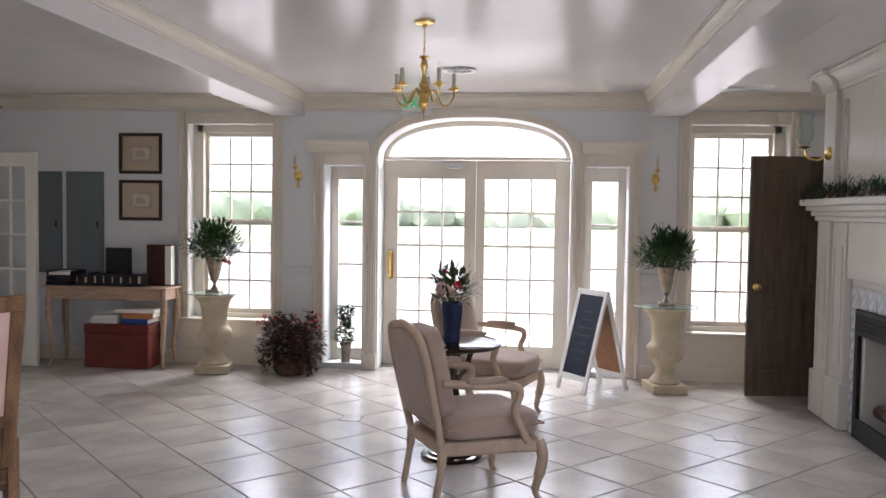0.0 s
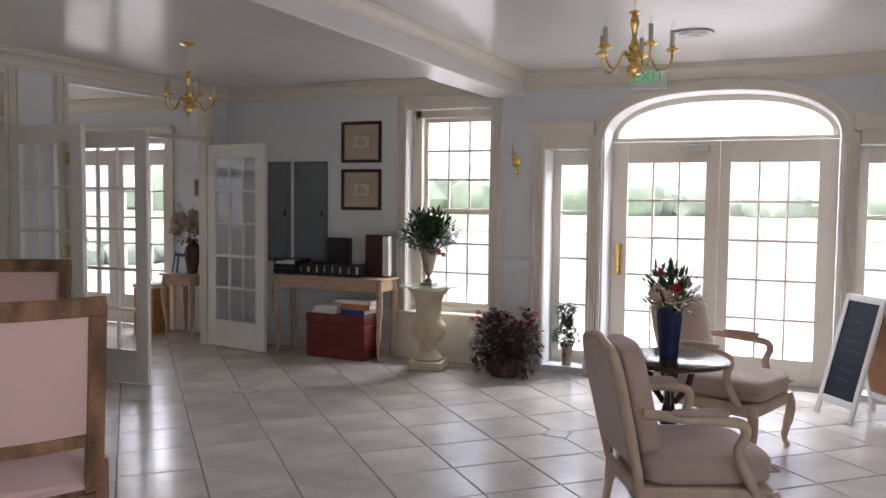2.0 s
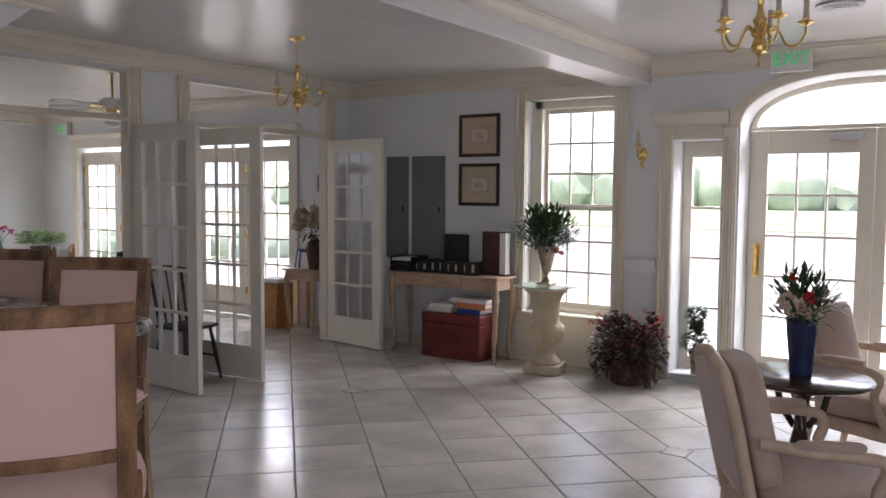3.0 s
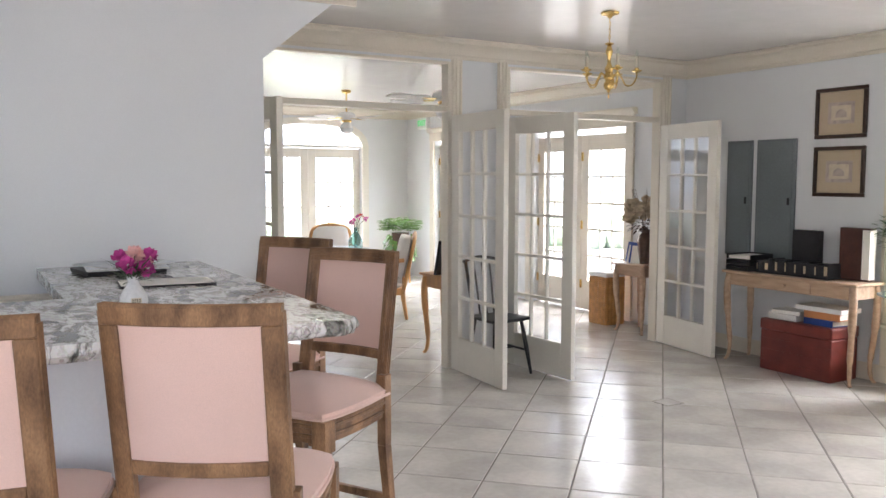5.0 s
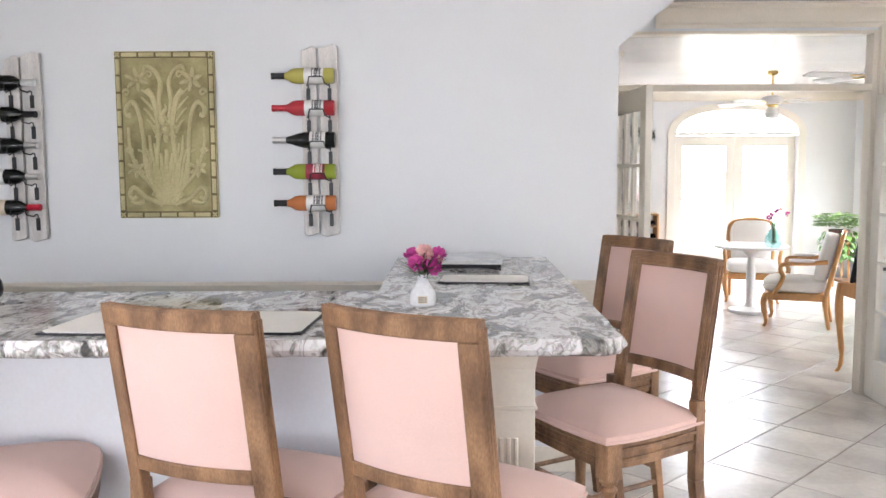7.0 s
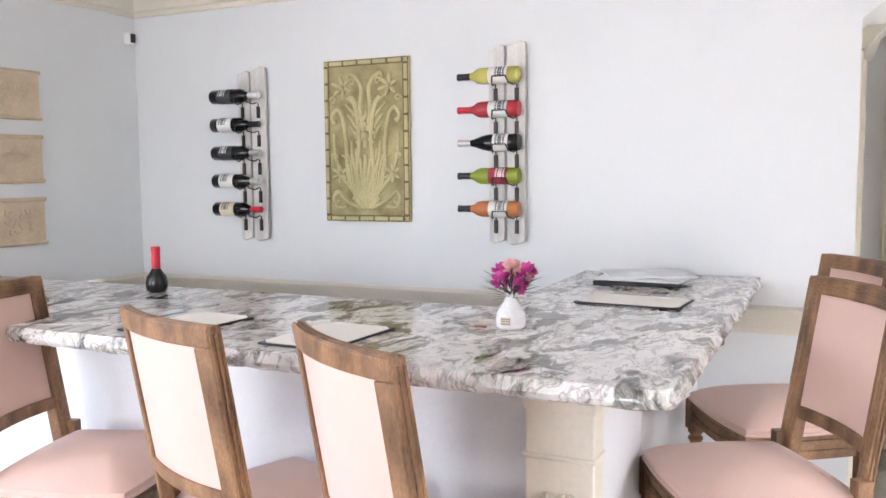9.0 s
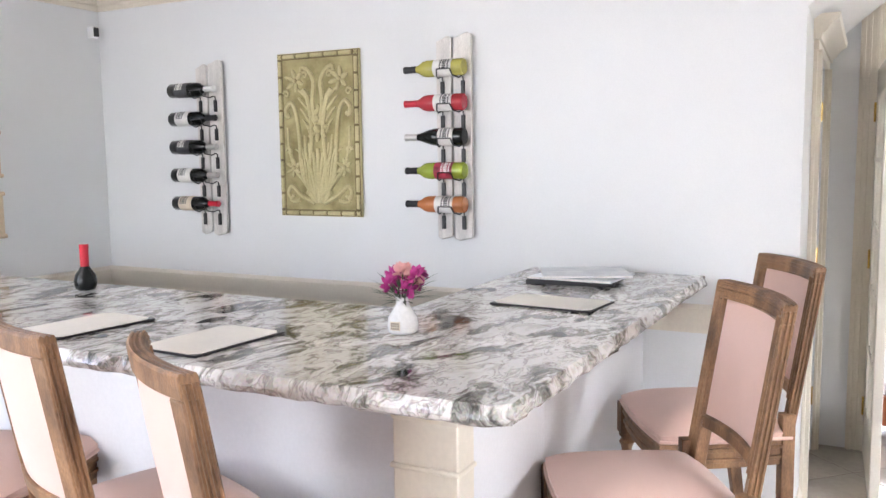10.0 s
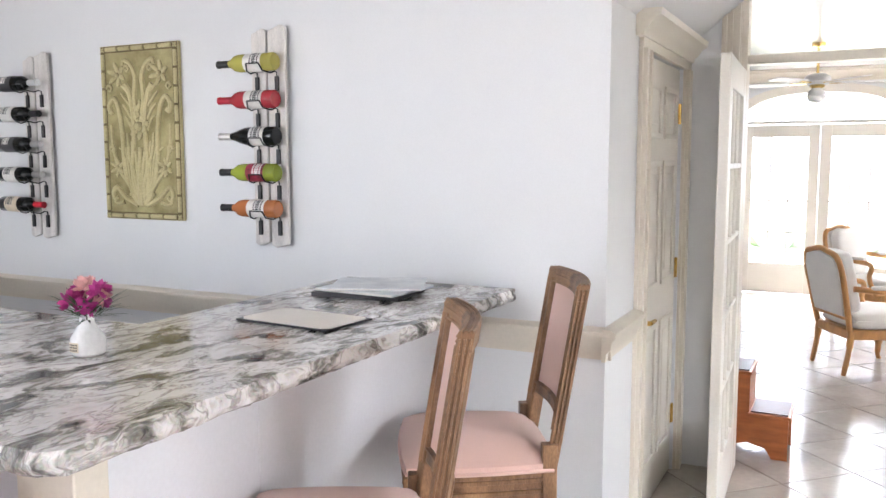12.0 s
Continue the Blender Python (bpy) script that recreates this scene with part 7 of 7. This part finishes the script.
for dx, dy, dz in ((0.0, -0.03, 0.10), (0.02, 0.02, 0.14), (-0.02, 0.08, 0.15), (0.0, 0.13, 0.12), (0.02, -0.06, 0.08)):
    bm = B()
    bloom(bm, (dx, dy, dz), 0.035, rn, 14)
    part("bloom", bm, REDF if rn.random() < 0.3 else MAGENTA, e)
    bm = B()
    tube(bm, [(0, 0, -0.18), (dx * 0.4, dy * 0.4, dz * 0.5), (dx, dy, dz)], 0.003, 5)
    part("stalk", bm, LEAF, e)
# trailing plant on a stand in the corner
e = thing("plant_stand", pose(-10.2, -0.35, 0) @ Matrix.Diagonal((1, 1, 0.78, 1)), "slim wooden plant stand in the sunroom corner", "plant stand")
bm = B()
lathe(bm, [(0, 0.72), (0.16, 0.72), (0.16, 0.74), (0, 0.74)], 24)
part("tabletop", bm, HONEY, e)
for k in range(4):
    a = radians(45 + 90 * k)
    bm = B()
    tube(bm, [(0.12 * math.cos(a), 0.12 * math.sin(a), 0.72), (0.15 * math.cos(a), 0.15 * math.sin(a), 0)], 0.014, 6)
    part("leg", bm, HONEY, e)
e = thing("trailing_plant", pose(-10.2, -0.35, 0.5785), "bright green trailing pothos in a pot", "plant")
bm = B()
lathe(bm, [(0, 0), (0.10, 0), (0.13, 0.16), (0.135, 0.17), (0.11, 0.17), (0, 0.15)], 20)
part("pot", bm, BROWNV, e)
POTHOS = mat("bright_leaf", (0.10, 0.24, 0.035), 0.45, var=0.35, scale=9, bump=0.04, alt=(0.17, 0.33, 0.06))
bm = B()
for k in range(420):
    a, u = rn.uniform(0, 6.283), rn.random()
    if k % 3:
        r = 0.27 * rn.random() ** 0.5
        c = Vector((r * math.cos(a), r * math.sin(a), 0.20 + 0.20 * u * (1 - r)))
        d = Vector((math.cos(a), math.sin(a), 0.4))
    else:
        c = Vector((0.17 * math.cos(a) + rn.gauss(0, 0.03), 0.17 * math.sin(a) + rn.gauss(0, 0.03), 0.15 - 0.35 * u))
        d = Vector((math.cos(a), math.sin(a), -0.6))
    leaf_card(bm, c, d, 0.09, 0.07, curl=0.4)
part("leaves", bm, POTHOS, e)
# table with a black sign behind the first doors
cabriole_table("side_table", -5.62, -5.20, -2.53, -2.13, 0.72, HONEY, "honey wood side table with cabriole legs", "side table", False)
e = thing("tabletop_sign", pose(-5.38, -2.44, 0.721, 0, 0, -62), "black tabletop sign leaning on a side table", "sign")
bm = B()
bx(bm, -0.11, 0.11, -0.012, 0.012, 0, 0.30, pose(0, 0, 0, -10))
part("board", bm, BLACK, e, bevel=0.003)
# black spindle chair between the doors
e = thing("spindle_chair", facing(-4.63, -2.35, 1.0, 0.05), "small black painted spindle-back chair", "chair")
bm = B()
prism(bm, [(-0.17, -0.17), (0.17, -0.17), (0.20, 0.16), (0.10, 0.20), (-0.10, 0.20), (-0.20, 0.16)], 0.43, 0.455)
part("seat", bm, BLACK, e, bevel=0.01, seg=3)
for sx in (-1, 1):
    for sy in (-1, 1):
        bm = B()
        tube(bm, [(sx * 0.13, sy * 0.13, 0.43), (sx * 0.155, sy * 0.165, 0.22), (sx * 0.18, sy * 0.20, 0.0)], [0.014, 0.018, 0.011], 8)
        part("leg", bm, BLACK, e)
    bm = B()
    tube(bm, [(sx * 0.157, 0.17, 0.19), (sx * 0.157, -0.17, 0.19)], 0.009, 6)
    part("stretcher", bm, BLACK, e)
bm = B()
tube(bm, [(-0.157, 0, 0.19), (0.157, 0, 0.19)], 0.009, 6)
part("stretcher", bm, BLACK, e)
for k in range(5):
    x = -0.14 + 0.07 * k
    bm = B()
    tube(bm, [(x, -0.15, 0.45), (x * 1.08, -0.20, 0.72), (x * 1.12, -0.235, 0.88)], 0.008 if 0 < k < 4 else 0.013, 6)
    part("spindle", bm, BLACK, e)
bm = B()
tube(bm, curve_pts([(-0.19, -0.225, 0.88), (0, -0.26, 0.91), (0.19, -0.225, 0.88)]), 0.022, 8, flat=0.5)
part("crest_rail", bm, BLACK, e)
# corner by the second doors: side table, urn with dried flowers, brochures, hamper
cabriole_table("lamp_table", -5.63, -5.17, -0.28, 0.12, 0.70, PINE, "pale pine side table with cabriole legs", "side table", False)
e = thing("urn_vase", pose(-5.31, -0.12, 0.701), "brown glazed urn vase on a side table", "vase")
bm = B()
lathe(bm, [(0, 0), (0.05, 0), (0.055, 0.02), (0.075, 0.14), (0.085, 0.22), (0.07, 0.28), (0.04, 0.31), (0.045, 0.34), (0.05, 0.345), (0.035, 0.33), (0, 0.30)], 26)
part("body", bm, BROWNV, e)
e = thing("dried_bouquet", pose(-5.31, -0.12, 1.03), "large bouquet of dried cream hydrangeas and twigs", "flowers")
for k in range(16):
    a, r = rn.uniform(0, 6.283), 0.19 * rn.random() ** 0.5
    bm = B()
    bloom(bm, (r * math.cos(a), r * math.sin(a), 0.12 + 0.20 * rn.random() * (1 - r * 2)), 0.075, rn, 34)
    part("bloom", bm, DRIED, e)
bm = B()
for k in range(70):
    a = rn.uniform(0, 6.283)
    d = Vector((math.cos(a), math.sin(a), rn.uniform(-0.5, 0.5)))
    leaf_card(bm, d * rn.uniform(0.04, 0.15) + Vector((0, 0, 0.06)), d, 0.07, 0.03)
part("leaves", bm, BROWNV, e)
for k in range(7):
    a = rn.uniform(0, 6.283)
    bm = B()
    tube(bm, [(0, 0, 0), (0.08 * math.cos(a), 0.08 * math.sin(a), 0.22), (0.14 * math.cos(a) + 0.03, 0.14 * math.sin(a), 0.33), (0.17 * math.cos(a), 0.17 * math.sin(a) + 0.03, 0.42)], 0.002, 4)
    part("twig", bm, BROWNV, e)
for k in range(4):
    e = thing("brochure", pose(-5.54 + 0.05 * k, -0.14 - 0.015 * k, 0.701, -12, 0, 8 * k - 10), "blue printed brochure propped on a side table", "brochure", "brochures on the side table")
    bm = B()
    bx(bm, -0.05, 0.05, -0.003, 0.003, 0.001, 0.21 - 0.03 * (k % 2))
    part("cover", bm, BLUEB if k % 2 == 0 else LABELW, e)
e = thing("wicker_hamper", pose(-5.95, -0.05, 0), "honey wicker hamper with a white cloth liner", "hamper")
bm = B()
for k in range(23):
    z = 0.012 + 0.022 * k
    g = 0.004 * (k % 2)
    tube(bm, [(sx * (0.13 + g), sy * (0.12 + g), z) for sx, sy in ((-1, -1), (1, -1), (1, 1), (-1, 1), (-1, -1))], 0.0105, 6)
tagged(part("weave", bm, WICKER, e), kind="stuff")
for k in range(12):
    for sx, sy, fx, fy in ((1, 0, 0.136, 0.115), (-1, 0, 0.136, 0.115), (0, 1, 0.125, 0.126), (0, -1, 0.125, 0.126)):
        if k >= 6:
            continue
        t = -1 + 2 * k / 5
        bm = B()
        x, y = (sx * fx, t * fy) if sx else (t * fx, sy * fy)
        tube(bm, [(x, y, 0.005), (x, y, 0.51)], 0.009, 5)
        part("stake", bm, WICKER, e)
bm = B()
bx(bm, -0.15, 0.15, -0.14, 0.14, 0.512, 0.56)
part("liner", bm, WHITECLOTH, e, bevel=0.015, seg=3)
e = thing("small_picture", pose(-5.52, YN, 1.62), "small green framed picture on the wall", "picture")
bm = B()
bx(bm, -0.07, 0.07, -0.02, -0.001, -0.10, 0.10)
part("frame", bm, PLASTER, e, bevel=0.004)
bm = B()
bx(bm, -0.05, 0.05, -0.022, -0.02, -0.08, 0.08)
part("print", bm, GREYP, e)
# mirror, wreath and bottle rack on the far wall
e = thing("wall_mirror", pose(XW, -2.90, 1.50), "tall mirror in a white frame on the wall", "mirror")
for a, b, c, d in ((-0.22, 0.22, 0.40, 0.48), (-0.22, 0.22, -0.48, -0.40), (-0.22, -0.15, -0.40, 0.40), (0.15, 0.22, -0.40, 0.40)):
    bm = B()
    bx(bm, 0.001, 0.035, a, b, c, d)
    part("frame_side", bm, SIGNW, e, bevel=0.006)
bm = B()
bx(bm, 0.004, 0.012, -0.15, 0.15, -0.40, 0.40)
part("mirror_glass", bm, SILVER, e)
e = thing("leaf_garland", pose(XW + 0.04, -2.90, 2.02), "grey-green leaf garland above a mirror", "garland")
bm = B()
for k in range(420):
    t = rn.uniform(-1, 1)
    leaf_card(bm, (rn.gauss(0.02, 0.02), 0.30 * t, 0.05 * (1 - t * t) + rn.gauss(0, 0.03)), (rn.gauss(0.3, 0.5), rn.gauss(0, 1), rn.gauss(0, 1)), 0.06, 0.025)
part("leaves", bm, FIR, e)
e = thing("bottle_stand", pose(XW + 0.02, -2.90, 0), "wooden floor rack filled with wine bottles", "wine rack")
for y in (-0.33, -0.11, 0.11, 0.33):
    bm = B()
    bx(bm, 0, 0.26, y - 0.01, y + 0.01, 0, 0.93)
    part("upright", bm, HONEY, e)
for z in (0.03, 0.21, 0.39, 0.57, 0.75, 0.92):
    bm = B()
    bx(bm, 0, 0.255, -0.318, 0.318, z - 0.008, z + 0.008)
    part("shelf", bm, HONEY, e)
first = None
for i in range(6):
    for j in range(5):
        y = -0.275 + 0.11 * i
        z = 0.077 + 0.18 * j
        m = Matrix.Translation((XW + 0.03, -2.90 + y, z)) @ pose(0, 0, 0, 0, 90, 0)
        if first is None:
            first = thing("stored_bottle", m, "dark wine bottle lying in a floor rack", "wine bottle", "bottles in the floor rack")
            bm = B()
            lathe(bm, PROFILE, 14)
            part("glass", bm, DARKB, first)
        else:
            copy_thing(first, m)
# wooden steps by the first doors
e = thing("step_stool", pose(-5.20, -4.50, 0, 0, 0, 90) @ Matrix.Diagonal((0.8, 0.8, 0.78, 1)), "cherry wood two-step stool with carpeted treads", "step stool")
STEP = [(0, 0), (0.10, 0), (0.13, 0.07), (0.24, 0.10), (0.36, 0.07), (0.40, 0), (0.50, 0), (0.50, 0.29), (0.25, 0.29), (0.25, 0.58), (0, 0.58)]
for y in (0.0, 0.36):
    bm = B()
    prism(bm, STEP, y, y + 0.025, Matrix(((1, 0, 0, 0), (0, 0, 1, 0), (0, 1, 0, 0), (0, 0, 0, 1))))
    part("side", bm, CHERRY, e, bevel=0.003)
for x0, x1, z in ((-0.01, 0.26, 0.58), (0.24, 0.515, 0.29)):
    bm = B()
    bx(bm, x0, x1, -0.012, 0.397, z, z + 0.022)
    tr = part("tread", bm, CHERRY, e, bevel=0.004)
    bm = B()
    bx(bm, x0 + 0.02, x1 - 0.02, 0.02, 0.365, z + 0.022, z + 0.030)
    part("carpet", bm, BROWNB, tr)
bm = B()
bx(bm, 0.235, 0.25, 0.025, 0.36, 0.30, 0.58)
part("riser", bm, CHERRY, e)


def ceiling_fan(x, y, turn):
    e = thing("ceiling_fan", pose(x, y, ZC, 0, 0, turn), "white five-blade ceiling fan with brass and a globe", "ceiling fan", "ceiling fans")
    low = Matrix.Translation((0, 0, -0.155))
    bm = B()
    lathe(bm, [(0, 0), (0.06, 0), (0.055, -0.03), (0.012, -0.045), (0.012, -0.28), (0, -0.28)], 20)
    part("downrod", bm, BRASS, e)
    bm = B()
    lathe(bm, [(0, -0.11), (0.07, -0.115), (0.11, -0.14), (0.115, -0.18), (0.09, -0.21), (0, -0.215)], 24, low)
    part("motor", bm, SIGNW, e)
    bm = B()
    lathe(bm, [(0, -0.212), (0.06, -0.212), (0.065, -0.225), (0.05, -0.24), (0, -0.24)], 20, low)
    part("fitter", bm, BRASS, e)
    bm = B()
    lathe(bm, [(0.035, -0.24), (0.065, -0.265), (0.085, -0.31), (0.07, -0.355), (0.035, -0.375), (0, -0.38)], 20, low)
    part("globe", bm, CERAMIC, e)
    for k in range(5):
        m = Matrix.Rotation(radians(72 * k), 4, "Z") @ Matrix.Translation((0, 0, -0.345)) @ pose(0, 0, 0, 10)
        bm = B()
        prism(bm, [(0.19, -0.05), (0.58, -0.068), (0.62, -0.045), (0.62, 0.045), (0.58, 0.068), (0.19, 0.05)], -0.004, 0.004, m)
        bl = part("blade", bm, SIGNW, e)
        bm = B()
        bx(bm, 0.09, 0.24, -0.018, 0.018, -0.010, -0.004, m)
        part("blade_iron", bm, BRASS, bl)
    return e


f0 = ceiling_fan(-8.80, -1.82, 15)
copy_thing(f0, pose(-8.80, -4.20, ZC, 0, 0, 40))
copy_thing(f0, pose(-6.0, -2.05, ZC, 0, 0, 60))
e = thing("exit_sign", pose(-10.5, YN - 0.05, 2.40), "green exit sign over the sunroom doors", "exit sign")
bm = B()
bx(bm, -0.14, 0.14, -0.018, 0.048, -0.085, 0.085)
part("case", bm, SIGNW, e, bevel=0.004)
lettering("EXIT", e, Matrix.Translation((0, -0.021, 0)) @ pose(0, 0, 0, 90), 0.12, GREENGLOW)

# ---- floor: square tiles laid on the diagonal ----
bm = B()
bx(bm, XW - 0.3, XR + 0.25, YK - 0.25, 0.5, -0.20, -0.004)
floor = setting("floor", bm, GROUT, "beige stoneware tile floor laid diagonally with dark joints", "floor", False)
PITCH, GAP = 0.4475, 0.006
OX, OY = -3.285, -2.515
h = (PITCH - GAP) / 2


def tile_bm(bm, m=None):
    q = 0.004
    lo = [(-h, -h, -0.0035), (h, -h, -0.0035), (h, h, -0.0035), (-h, h, -0.0035)]
    hi = [(-h + q, -h + q, 0), (h - q, -h + q, 0), (h - q, h - q, 0), (-h + q, h - q, 0)]
    vl, vh = [bm.verts.new(m @ Vector(c) if m else c) for c in lo], [bm.verts.new(m @ Vector(c) if m else c) for c in hi]
    for i in range(4):
        bm.faces.new((vl[i], vl[(i + 1) % 4], vh[(i + 1) % 4], vh[i]))
    bm.faces.new(vh)


rest = B()
shared = None
count = 0
rt = random.Random(12)
for i in range(-40, 40):
    for j in range(-40, 40):
        u, v = (i + 0.5) * PITCH, (j + 0.5) * PITCH
        x, y = OX + (u - v) * 0.70711, OY + (u + v) * 0.70711
        if not (XW - 0.1 < x < XR + 0.1 and YK - 0.1 < y < 0.4):
            continue
        if x < XF - 0.5 and y < -7.5:
            continue
        m = pose(x, y, 0.0006 * rt.random() - 0.0003, rt.uniform(-0.05, 0.05), rt.uniform(-0.05, 0.05), 45 + 90 * rt.randrange(4))
        if -5.6 < x < 2.6 and -5.6 < y < 0.2 and count < 300:
            if shared is None:
                tb = B()
                tile_bm(tb)
                shared = part("tile", tb, TILE, floor, smooth=False, at=m)
            else:
                piece("tile", shared.data, floor, m)
            count += 1
        else:
            tile_bm(rest, m)
ob = part("tiles", rest, TILE, floor, smooth=False)
ob["kind"] = "stuff"
# square insets over some crossings, each with a dark joint round it
for x, y in ((-3.28, -1.84), (-0.73, -1.90), (1.92, -2.0)):
    bm = B()
    bx(bm, -0.078, 0.078, -0.078, 0.078, -0.002, 0.0008)
    rim = part("inset_joint", bm, GROUT, floor, smooth=False, at=pose(x, y, 0))
    bm = B()
    bx(bm, -0.07, 0.07, -0.07, 0.07, 0.0008, 0.0016)
    part("inset", bm, TILE, rim, smooth=False)
